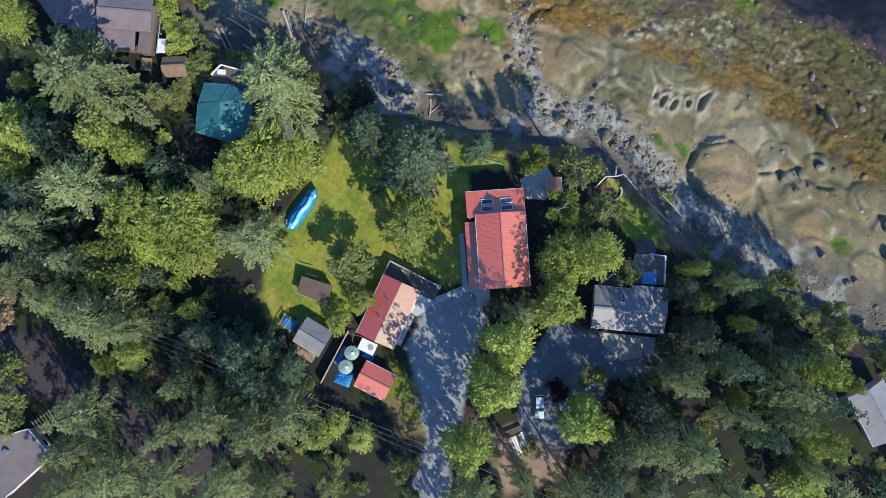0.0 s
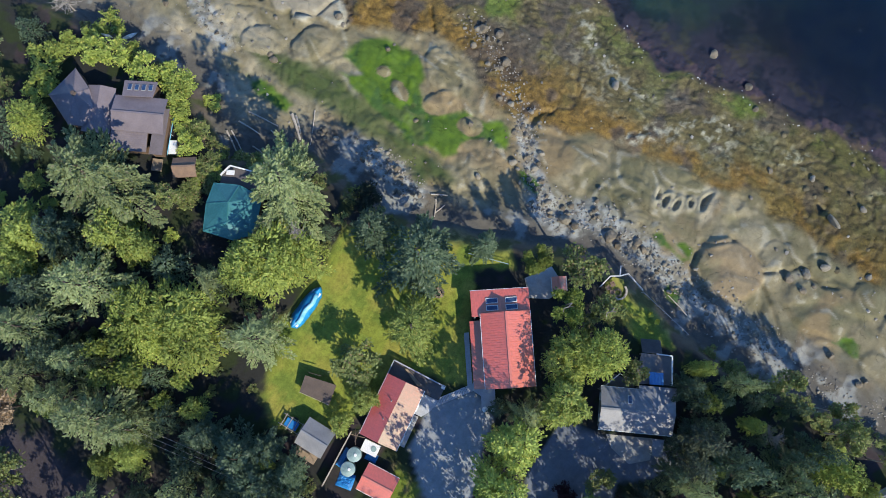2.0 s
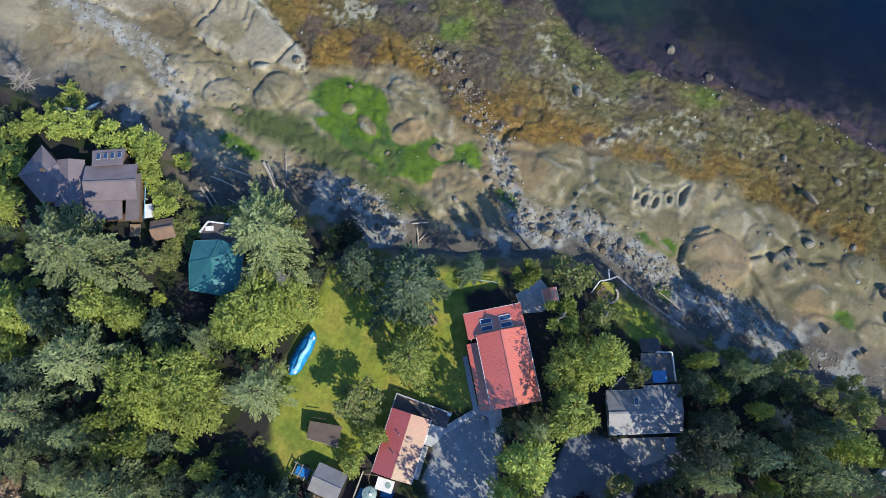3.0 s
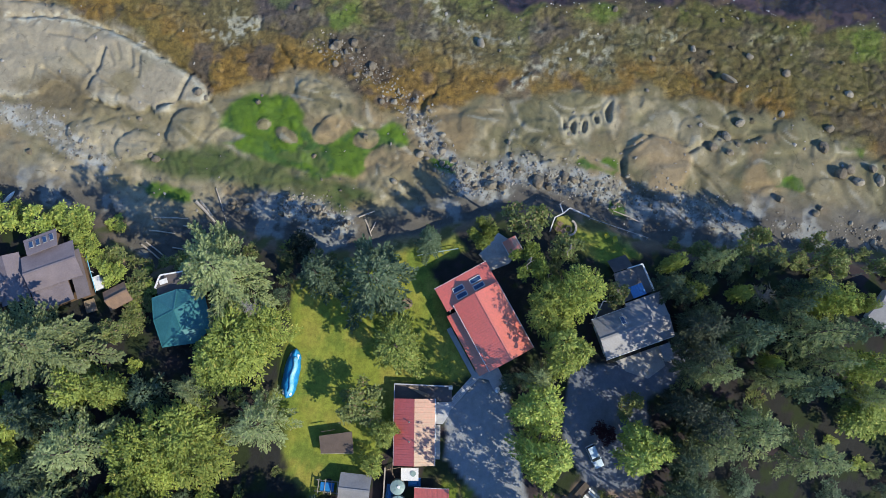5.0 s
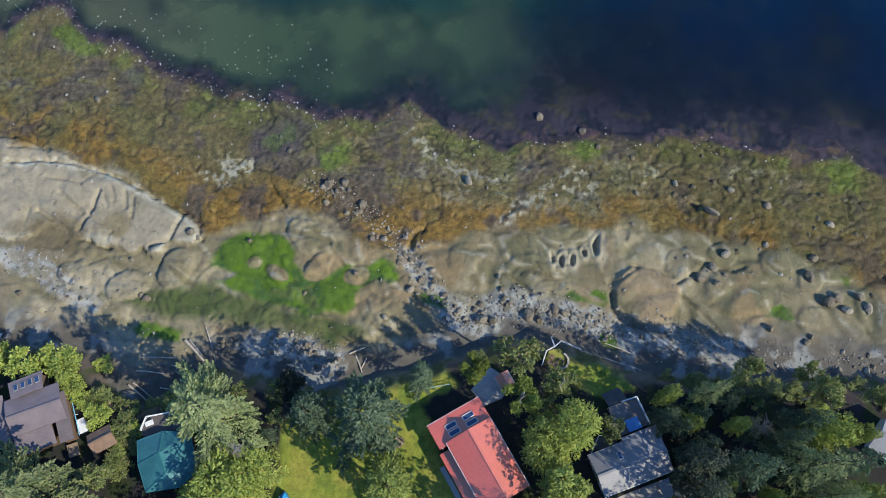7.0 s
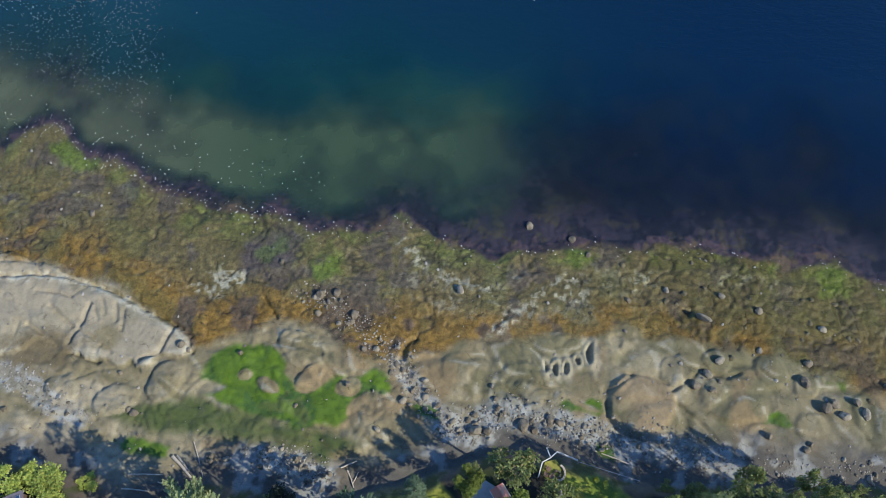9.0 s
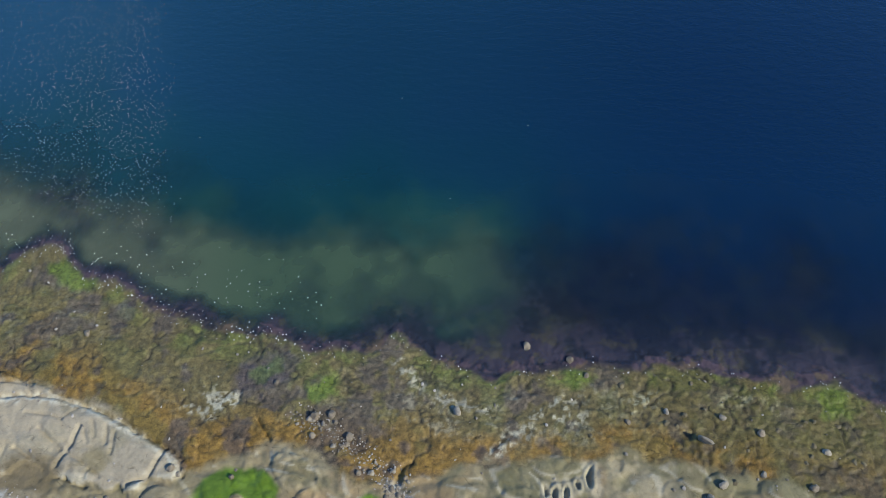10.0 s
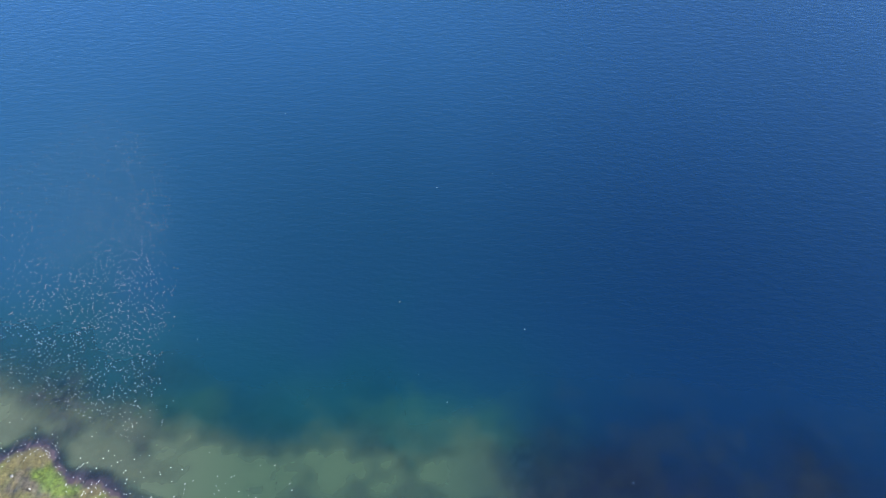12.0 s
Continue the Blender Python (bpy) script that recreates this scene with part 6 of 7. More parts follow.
SMALL = [(14.0, 25.2, 4.0, 15), (21.3, 20.8, 3.0, 7.5), (30.0, 13.0, 2.4, 9), (32.4, -6.5, 2.6, 6), (18.5, 17.2, 2.6, 6)]
EAST_WOOD = [("L", 39.4, 18.1, 1.7, 16), ("F", 46.2, 18.4, 2.6, 19), ("P", 53.4, 22.2, 2.8, 15), ("P", 64.5, 21.9, 2.1, 14), ("C", 56.2, 18.8, 1.5, 15),
        ("LS", 44.5, 13.7, 1.7, 8), ("L", 51.4, 13.1, 1.7, 11), ("C", 61.3, 13.2, 2.6, 19), ("L", 65.1, 11.8, 3.0, 19), ("L", 70.7, 11.0, 2.1, 16),
        ("F", 59.7, 5.8, 4.7, 28), ("C", 66.5, 6.4, 3.0, 25), ("F", 64.0, 1.3, 3.1, 21), ("L", 70.4, 0.4, 3.1, 19), ("C", 49.9, 5.4, 4.0, 24),
        ("F", 44.8, -0.7, 3.6, 22), ("C", 41.5, 0.0, 2.1, 16), ("F", 56.1, -1.4, 3.1, 20), ("C", 60.8, -2.9, 3.1, 20), ("L", 56.1, 1.3, 1.4, 12)]
# the K conifers are added to shade the grey house and east drive
EAST_WOOD += [("P", 74.3, 17.0, 2.1, 14), ("P", 65.5, 17.9, 2.8, 15), ("C", 58.6, 10.3, 2.3, 18), ("CS", 46.8, 10.1, 2.2, 9), ("CS", 42.4, 13.1, 2.4, 9),
        ("F", 71.0, -4.7, 2.8, 20), ("CS", 46.1, 15.2, 2.1, 8), ("CS", 51.2, 17.2, 1.9, 8), ("CS", 41.1, 4.2, 1.7, 6), ("CS", 54.2, 11.8, 1.9, 7),
        ("L", 48.6, 3.7, 1.2, 11), ("K", 42.9, 6.8, 3.2, 22), ("K", 43.2, 2.4, 3.0, 21), ("CS", 44.0, 9.0, 2.6, 9), ("K", 39.6, -6.6, 3.2, 20), ("K", 43.5, -9.0, 3.4, 21)]
for key, rows in (("F", FIRS_EAST), ("C", CONIFERS_EAST), ("L", ALDERS), ("M", MAPLES), ("P", SMALL)):
    for row in rows:
        plant(key, *row)
for key, *row in FIRS_WEST + LIGHT_WEST + DARK_WEST:
    plant(key, *row)
for key, x, y, r, h in EAST_WOOD:
    plant(key, x, y, r, h * 1.2)
plant("S", -27.0, 21.4, 3.1, 5.0)
plant("G", 14.2, 18.3, 3.5, 11.0)
plant("G", 6.1, 23.5, 2.7, 11)
plant("V", 27.8, -11.4, 2.3, 3.2)
HEDGE = [(-87.6, 31.5, 3.5), (-86.1, 24.9, 3.3), (-82.0, 26.2, 3.5), (-79.8, 27.8, 2.7), (-75.3, 25.6, 3.5), (-72.6, 27.1, 2.7), (-69.2, 26.8, 3.7), (-66.9, 24.9, 3.1), (-66.5, 22.1, 2.9), (-61.1, 16.8, 2.7), (-62.6, 26.2, 2.0), (-64.6, 19.3, 2.0), (-92.1, 19.8, 4.1), (-91.1, 14.4, 3.5), (-90.5, 24.4, 2.7)]
for x, y, r in HEDGE:
    plant("H", x, y, r, r * 1.15)


CLEAR = [[(-4, 13), (-4, 19), (4, 24), (9, 20), (6, 16)], LAWN, TERRACE, DRIVE, DRIVE_EAST, SIDE_GRASS,
         [(-4, 13), (6, 20), (17, 3), (7, -4)], [(-11, -2), (2, -2), (2, -28), (-12, -28)], [(24, 8), (30, 19), (39, 19), (43, 2), (27, -2)],
         [(-54, 2), (-54, 18), (-43, 18), (-41, 3)], [(-90, 8), (-90, 23), (-62, 25), (-55, 14), (-57, 8)], [(-66, -68), (-66, -57), (-46, -54), (-46, -74)],
         [(-24, -26), (-24, -10), (-12, -10), (-12, -26)], [(5, 17), (5, 25), (16, 25), (16, 17)], [(76, 4), (76, 14), (88, 14), (88, 4)]]

# woods where the planting above is complete and the ground between stays dark and open
THIN_WOOD = [[(-80.4, -27.1), (-17.5, 2.3), (6.2, -48.2), (-56.2, -77.4)], [(40.0, 22.7), (83.1, 22.9), (82.0, -1.0), (39.5, -1.0)]]


def free(x, y, r):
    p = (np.array([x]), np.array([y]))
    return all(inside(c, *p)[0] < -r * 0.75 for c in CLEAR)


for gx in np.arange(-112, 112, 6.4):
    for gy in np.arange(-92, 28, 6.4):
        x, y = gx + rng.uniform(-2.6, 2.6), gy + rng.uniform(-2.6, 2.6)
        r = rng.choice([1.9, 2.6, 3.3, 4.2, 5.2]) * rng.uniform(0.85, 1.15)
        if y < -90 + (x + 57) * 0.47 or y < 12 - (x + 112) * 2.1 or y + r > ordinate(BLUFF, x) - 2.0 or not free(x, y, r) or (inside(YARD_DIRT, np.array([x]), np.array([y]))[0] > -1):
            continue
        if inside(ROAD_WEST, np.array([x]), np.array([y]))[0] > -r * 0.3:
            continue
        if any(inside(p, np.array([x]), np.array([y]))[0] > 0 for p in THIN_WOOD):
            continue
        if any(math.hypot(x - a, y - b) < (r + c) * (0.85 if x > 36 else 0.95 if y < -20 else 0.78) for a, b, c in PLANTED):
            continue
        key = rng.choice(["CS", "FS", "P", "LS"], p=[0.52, 0.17, 0.21, 0.10])
        plant(key, x, y, r, {"CS": 2.6, "FS": 3.0, "P": 2.0, "LS": 2.2}[key] * r * (0.55 if x > 36 else 1.0) + rng.uniform(0, 2))
shrubs = 0
for i in range(1200):
    x, y = rng.uniform(-95, 95), rng.uniform(-80, 30)
    r = rng.uniform(0.8, 2.0)
    edge = ordinate(BLUFF, x) - y
    if edge < 1.0 or y < -80 + (x + 57) * 0.47 or not free(x, y, r) or shrubs >= 160 or (edge > 9 and rng.uniform() < 0.55):
        continue
    if inside(ROAD_WEST, np.array([x]), np.array([y]))[0] > -r or any(math.hypot(x - a, y - b) < r + c * 0.3 for a, b, c in PLANTED):
        continue
    plant("U" if rng.uniform() < 0.8 else "H", x, y, r, r * 1.2)
    shrubs += 1

# scrub on the bank between the two western houses
bank_scrub = 0
while bank_scrub < 56:
    x, y = (rng.uniform(-63, -40), rng.uniform(17, 25)) if rng.uniform() < 0.65 else (rng.uniform(-58, -52), rng.uniform(6, 18))
    if ordinate(BLUFF, x) - y < 0.2 or (-54 < x < -41 and 2 < y < 18):
        continue
    r = rng.uniform(1.0, 2.1)
    plant("H" if rng.uniform() < 0.25 else "U", x, y, r, r * 1.1)
    bank_scrub += 1

# scrub along the eastern bluff
for i in range(34):
    x = rng.uniform(42, 86)
    y = ordinate(BLUFF, x) - rng.uniform(0.3, 5.0)
    r = rng.uniform(1.0, 2.0)
    plant("U", x, y, r, r * 1.1)


def bare_tree(x, y, h, r, label):
    ob = thing("bare_tree", label, "bare tree", pose(x, y, LAND - 0.15))
    child("trunk", trunk_mesh(h, 0.16, PALE_BARK), ob)
    bm = bmesh.new()
    for i in range(46):
        a, z = rng.uniform(0, 6.283), rng.uniform(0.3, 0.95) * h
        reach = r * rng.uniform(0.5, 1.0) * (1.15 - 0.6 * z / h)
        tip = Vector((math.cos(a) * reach, math.sin(a) * reach, z + 0.25 * reach))
        rod((0, 0, z - 0.3), tip, 0.07, 0.02, 4, bm)
        for k in range(3):
            s = Vector((0, 0, z)).lerp(tip, rng.uniform(0.4, 0.9))
            rod(s, s + Vector((rng.normal(0, 0.5), rng.normal(0, 0.5), rng.uniform(0.1, 0.6))), 0.035, 0.012, 4, bm)
    tagged(part("branch_tangle", bm, PALE_BARK, ob, "leafless grey branches"), kind="stuff")


def dead_branch(x, y, z):
    o = thing("dead_branch", "bleached bare branch above a round crown", "branch", pose(x, y, LAND))
    pts = [Vector((0, 0, 0)), Vector((0.2, 0.3, z - LAND - 1.2)), Vector((0.5, 0.5, z - LAND)), Vector((0.2, -0.4, z - LAND + 0.5)), Vector((-0.4, -0.9, z - LAND + 0.4)), Vector((-0.2, -1.6, z - LAND + 0.2))]
    bm = bmesh.new()
    for i, (a, c) in enumerate(zip(pts, pts[1:])):
        rod(a, c, 0.13 - 0.015 * i, 0.115 - 0.015 * i, 7, bm)
    part("stem", bm, PALE_BARK, o)
    part("twig", rod(pts[3], pts[3] + Vector((0.7, 0.35, 0.3)), 0.06, 0.02, 6), PALE_BARK, o)


dead_branch(14.0, 18.2, 16.8)
dead_branch(21.4, 21.0, 13.2)
bare_tree(56.0, 13.0, 8.0, 3.0, "leafless grey tree among the conifers")
bare_tree(-94.1, 30.9, 7.0, 4.2, "bare brown-grey tree on the western bank")
bare_tree(-33.6, 9.8, 14.5, 2.0, "dead grey top among maple leaves")


# ---- the shore: boulders, cobbles, driftwood ----
def boulder_mesh(seed, mat, flat=0.72):
    r = np.random.default_rng(seed)
    bm = bmesh.new()
    bmesh.ops.create_icosphere(bm, subdivisions=2, radius=1.0)
    a, b = r.uniform(0, 40), r.uniform(0, 40)
    planes = [(*unit(r.normal(0, 1, 3)), r.uniform(0.62, 1.0)) for _ in range(11)]
    for v in bm.verts:
        d = v.co.normalized()
        cut = min(f[3] / max(d.dot(Vector(f[:3])), 0.05) for f in planes)
        k = min(1.15, cut) + 0.20 * (noise.noise(d * 1.3 + Vector((a, b, 0))) + 0.5 * noise.noise(d * 3.1 + Vector((b, a, 3))))
        v.co = Vector((d.x * k, d.y * k * 0.85, d.z * k * flat))
    me = bpy.data.meshes.new("boulder")
    bm.to_mesh(me)
    bm.free()
    me.materials.append(mat)
    return me


WEEDY_BOULDERS = [boulder_mesh(30 + s, ROCK_WEED) for s in range(2)]
BOULDERS = [boulder_mesh(s, ROCK) for s in range(4)] + [boulder_mesh(9 + s, ROCK_PALE) for s in range(3)]


def boulder(x, y, r, pale=False, sink=0.46, turn=None, squash=1.0, mesh=None):
    me = BOULDERS[int(rng.integers(4, 7) if pale else rng.integers(0, 4))] if mesh is None else mesh
    z = float(height(np.array([x]), np.array([y]))[0])
    ob = new("boulder", me)
    r = r * 0.72
    ob.matrix_basis = pose(x, y, z + r * (0.72 - sink) * 0.75, 0, 0, rng.uniform(0, 360) if turn is None else turn) @ Matrix.Diagonal((r, r * squash, r, 1))
    tagged(ob, "weed-covered low boulder in the weed belt" if mesh in WEEDY_BOULDERS else "pale rounded sandstone boulder on the rock shelf" if pale else "brown-grey sandstone boulder on the rock shelf", "boulder", "boulders on the shore")


KEY_ROCKS = [(56.2, 46.8, 1.3), (53.6, 44.4, 1.3), (51.0, 42.2, 1.2), (53.9, 41.0, 1.0), (55.6, 42.6, 0.7), (72.1, 42.2, 1.5), (75.2, 36.9, 1.5), (76.9, 37.8, 1.3),
             (78.2, 35.4, 1.4), (82.4, 35.7, 1.4), (81.0, 37.8, 1.0), (63.0, 31.9, 1.1), (69.8, 29.1, 0.9), (70.6, 30.2, 0.8), (17.4, 35.2, 1.6), (19.2, 34.2, 1.1),
             (22.5, 36.2, 1.2), (24.0, 35.4, 0.9), (8.2, 34.5, 1.5), (10.4, 34.0, 1.0), (-10.2, 34.9, 0.8), (-5.3, 40.4, 1.1), (-15.8, 43.7, 0.9), (6.4, 62.9, 1.3)]
for x, y, r in KEY_ROCKS:
    boulder(x, y, r * 1.12, rng.uniform() < 0.4, 0.3)
MORE_ROCKS = [(-18.4, 62.9, 1.1), (-21.8, 62.9, 1.5), (-14.9, 58.2, 1.3), (-56.1, 39.2, 1.2), (-57.2, 39.8, 0.9), (-80.3, 40.4, 1.0), (21.4, 77.5, 1.35), (30.0, 74.0, 1.2),
              (64.4, 48.8, 1.0), (73.6, 45.9, 1.3), (-48.4, 52.3, 1.1), (-47.0, 51.4, 0.8), (-36.8, 50.6, 0.9), (-25.8, 40.0, 0.8), (-59.5, 47.0, 0.7), (88.0, 41.0, 1.3),
              (33.0, 70.4, 0.9), (48.0, 62.0, 1.0), (66.0, 57.0, 1.2), (78.0, 53.0, 1.2), (-70.0, 82.0, 1.0), (-30.0, 70.0, 0.9), (40.0, 60.0, 0.9), (59.0, 60.5, 1.1)]
for x, y, r in MORE_ROCKS:
    boulder(x, y, r, y < 70 and rng.uniform() < 0.4)
BELT_ROCKS = [(47.8, 59.7, 1.3), (49.7, 58.9, 1.0), (51.7, 61.3, 1.2), (56.0, 62.4, 1.0), (69.7, 57.7, 1.2), (74.2, 58.6, 0.9), (75.6, 59.3, 0.8), (75.8, 54.3, 1.2),
              (81.8, 58.5, 1.2), (74.7, 52.3, 1.0), (82.9, 51.0, 1.2), (84.5, 50.4, 1.0), (62.5, 53.6, 1.0), (58.4, 47.4, 1.4), (39.9, 68.0, 1.2), (54.3, 68.2, 1.0),
              (73.5, 51.0, 1.2), (77.3, 59.4, 0.9), (47.0, 70.2, 0.9), (32.3, 57.5, 1.0), (84.1, 37.9, 1.3)]
for x, y, r in BELT_ROCKS:
    boulder(x, y, r * 0.8, False, 0.95, None, 1.0, WEEDY_BOULDERS[int(rng.integers(2))])
boulder(54.3, 55.7, 2.4, True, 0.25, -32, 0.42)


def strew(line, count, spread, low, high, pale):
    pts = [Vector(p) for p in line]
    lengths = [(b - a).length for a, b in zip(pts, pts[1:])]
    for i in range(count):
        d = rng.uniform(0, sum(lengths))
        k = 0
        while d > lengths[k] and k < len(lengths) - 1:
            d, k = d - lengths[k], k + 1
        p = pts[k].lerp(pts[k + 1], min(1, d / lengths[k]))
        yield p.x + rng.normal(0, spread), p.y + rng.normal(0, spread), rng.uniform(low, high) * rng.uniform(0.6, 1.0), rng.uniform() < pale


for line, count, spread, low, high, pale in ((CHANNEL, 62, 1.5, 0.5, 1.25, 0.5), (COBBLES, 76, 1.8, 0.45, 1.05, 0.7), (COBBLES_WEST, 26, 1.1, 0.5, 1.1, 0.5),
                                             ([(-42, 30.5), (-38, 29.5)], 10, 1.0, 0.6, 1.1, 0.1), (COBBLES_FAR_WEST, 18, 1.4, 0.35, 0.7, 0.8),
                                             ([(66, 24.5), (88, 24.0)], 20, 1.4, 0.5, 1.0, 0.7)):
    for x, y, r, p in strew(line, count, spread, low, high, pale):
        boulder(x, y, r, p)


def pebbles():
    """Loose stones too many to count: small uneven lumps over the cobble beds and the weed belt."""
    bm = bmesh.new()
    bmesh.ops.create_icosphere(bm, subdivisions=1, radius=1.0)
    bm.verts.ensure_lookup_table()
    bv = np.array([v.co[:] for v in bm.verts])
    bf = np.array([[v.index for v in f.verts] for f in bm.faces])
    bm.free()
    pos, size = [], []
    for line, count, spread in ((CHANNEL, 700, 1.5), (COBBLES, 1100, 2.0), (COBBLES_WEST, 420, 1.4), (COBBLES_FAR_WEST, 420, 2.0), ([(55, 26), (92, 24)], 400, 1.8)):
        for x, y, r, p in strew(line, count, spread, 0.10, 0.32, 0):
            pos.append((x, y)), size.append(r)
    for i in range(320):
        x = rng.uniform(-98, 98)
        y = rng.uniform(ordinate(BLUFF, x) + 3, ordinate(WATERLINE, x) - 1)
        if fbm(np.array([x]), np.array([y]), 9, 2, 91)[0] > 0.47:
            pos.append((x, y)), size.append(rng.uniform(0.12, 0.42))
    pos, size = np.array(pos), np.array(size)
    z = height(pos[:, 0], pos[:, 1])
    n = len(pos)
    a = rng.uniform(0, 6.283, n)
    shape = bv[None] * (1 + rng.normal(0, 0.16, (n, len(bv), 1))) * (size[:, None] * rng.uniform(0.7, 1.3, (n, 3)) * (1, 0.8, 0.65))[:, None, :]
    x = shape[..., 0] * np.cos(a)[:, None] - shape[..., 1] * np.sin(a)[:, None] + pos[:, :1]
    y = shape[..., 0] * np.sin(a)[:, None] + shape[..., 1] * np.cos(a)[:, None] + pos[:, 1:]
    v = np.stack([x, y, shape[..., 2] + (z + size * 0.12)[:, None]], -1).reshape(-1, 3)
    f = (bf[None] + (np.arange(n) * len(bv))[:, None, None]).reshape(-1, 3)
    ob = new("pebbles", mesh_from("pebbles", v.tolist(), f.tolist(), PEBBLE))
    tagged(ob, "pale and brown loose stones scattered on the shore", "pebbles", kind="stuff")


def pebble_material():
    m, nodes, links, bsdf = material("pebble")
    geo = nodes.new("ShaderNodeNewGeometry")
    ramp = nodes.new("ShaderNodeValToRGB")
    ramp.color_ramp.elements[0].color, ramp.color_ramp.elements[1].color = (0.09, 0.078, 0.06, 1), (0.33, 0.31, 0.27, 1)
    links.new(geo.outputs["Random Per Island"], ramp.inputs[0]), links.new(ramp.outputs[0], bsdf.inputs["Base Color"])
    bsdf.inputs["Roughness"].default_value = 0.85
    return m


PEBBLE = pebble_material()
pebbles()


def log(ax, ay, bx, by, r, mat=None, stub=True):
    za, zb = (float(height(np.array([x]), np.array([y]))[0]) for x, y in ((ax, ay), (bx, by)))
    o = thing("driftwood_log", "bleached driftwood log on the upper beach", "log", pose((ax + bx) / 2, (ay + by) / 2, (za + zb) / 2), "driftwood logs")
    a, b = Vector((ax, ay, za + r)) - o.matrix_basis.translation, Vector((bx, by, zb + r)) - o.matrix_basis.translation
    mid = a.lerp(b, 0.5) + Vector((0.08, 0.06, 0.05))
    bm = rod(a, mid, r, r * 0.86, 9)
    rod(mid, b, r * 0.86, r * 0.62, 9, bm)
    part("stem", bm, mat or DRIFT, o)
    if stub:
        part("branch_stub", rod(mid, mid + Vector((0.5, -0.3, r * 1.4)), r * 0.35, r * 0.15, 6), mat or DRIFT, o)


for row in ((-47.8, 30.8, -44.1, 26.9, 0.32), (-47.0, 30.9, -44.6, 28.0, 0.22), (-55.6, 27.7, -49.2, 27.5, 0.16), (-44.2, 33.5, -42.0, 26.9, 0.12), (-16.8, 28.0, -13.8, 29.2, 0.15),
            (-15.6, 27.6, -14.4, 24.4, 0.16), (-14.6, 25.2, -13.6, 27.2, 0.12), (-57.9, 22.6, -54.0, 19.4, 0.2), (-57.0, 23.0, -53.0, 19.9, 0.16), (-56.5, 25.2, -51.5, 24.6, 0.15),
            (-52.0, 22.0, -49.0, 21.4, 0.14), (-46.0, 24.6, -50.0, 26.2, 0.18), (36.5, 27.4, 31.5, 29.6, 0.14)):
    log(*row)


def flecks(name, label, places, low, high, tall=0.5, mat=FLECK_WHITE):
    """Small flat flakes on the water and at its edge: white stand-ins for gulls, and thin drifting foam."""
    n = len(places)
    p = np.array(places)
    z = np.maximum(height(p[:, 0], p[:, 1]), 0.0) + 0.05
    v, f = [], []
    for i in range(n):
        r, a, k = rng.uniform(low, high), rng.uniform(0, 6.283), rng.uniform(0.45, 0.8)
        o = len(v)
        for j in range(6):
            t = a + j * 1.047
            v.append((p[i, 0] + r * math.cos(t - a) * math.cos(a) - r * k * math.sin(t - a) * math.sin(a),
                      p[i, 1] + r * math.cos(t - a) * math.sin(a) + r * k * math.sin(t - a) * math.cos(a), z[i]))
        v.append((p[i, 0], p[i, 1], z[i] + r * tall))
        f += [(o + j, o + (j + 1) % 6, o + 6) for j in range(6)]
    tagged(new(name, mesh_from(name, v, f, mat)), label, "foam", kind="stuff")


# these white flecks stand in for gulls
edge_spots = []
for i in range(150):
    x = rng.uniform(-95, 95)
    edge_spots.append((x, float(lay(np.array([x]), np.array([ordinate(WATERLINE, x)]))[2][0]) + rng.normal(0, 0.9)))
for i in range(330):
    u = rng.uniform(0, 1)
    x, y = -97 + 74 * u + rng.normal(0, 3), 106.5 - 19 * u + rng.normal(0, 4.2)
    if i % 5 < 3:
        y = ordinate(WATERLINE, x) + rng.normal(1.0, 1.7)
    if y > ordinate(WATERLINE, x) - 1.5:
        edge_spots.append((x, y))
for x, y in ((-41.4, 225.8), (5.7, 190.0), (22.1, 196.2), (-4.5, 146.0), (0.1, 123.3), (6.6, 115.4), (45.6, 94.3), (-53.2, 134.4), (26.3, 136.7), (-37.4, 284.8), (-84.1, 206.4)):
    edge_spots.append((x, y))
# thickest along the eastern rim of the field, thinning out to sea
fx, fy = rng.uniform(-145, -50, 30000), rng.uniform(106, 235, 30000)
rim = inside(CLOUD, fx, fy) + (fbm(fx, fy, 12, 3, 95) - 0.5) * 16
thick = smooth(-3, 5, rim) * (0.30 + 0.70 * smooth(-110, -76, fx)) * (0.45 + 0.55 * smooth(205, 150, fy)) * (0.7 + 0.3 * smooth(0.42, 0.62, fbm(fx, fy, 5, 3, 96)))
far_spots = [(float(a), float(b)) for a, b, keep in zip(fx, fy, rng.uniform(0, 1, 30000) < thick) if keep][:2600]
flecks("foam_flecks", "white flecks in place of gulls along the water's edge", edge_spots, 0.08, 0.16)
flecks("foam_specks", "fine pale foam specks drifting on the water", far_spots, 0.10, 0.19, 0.6, FOAM_THIN)


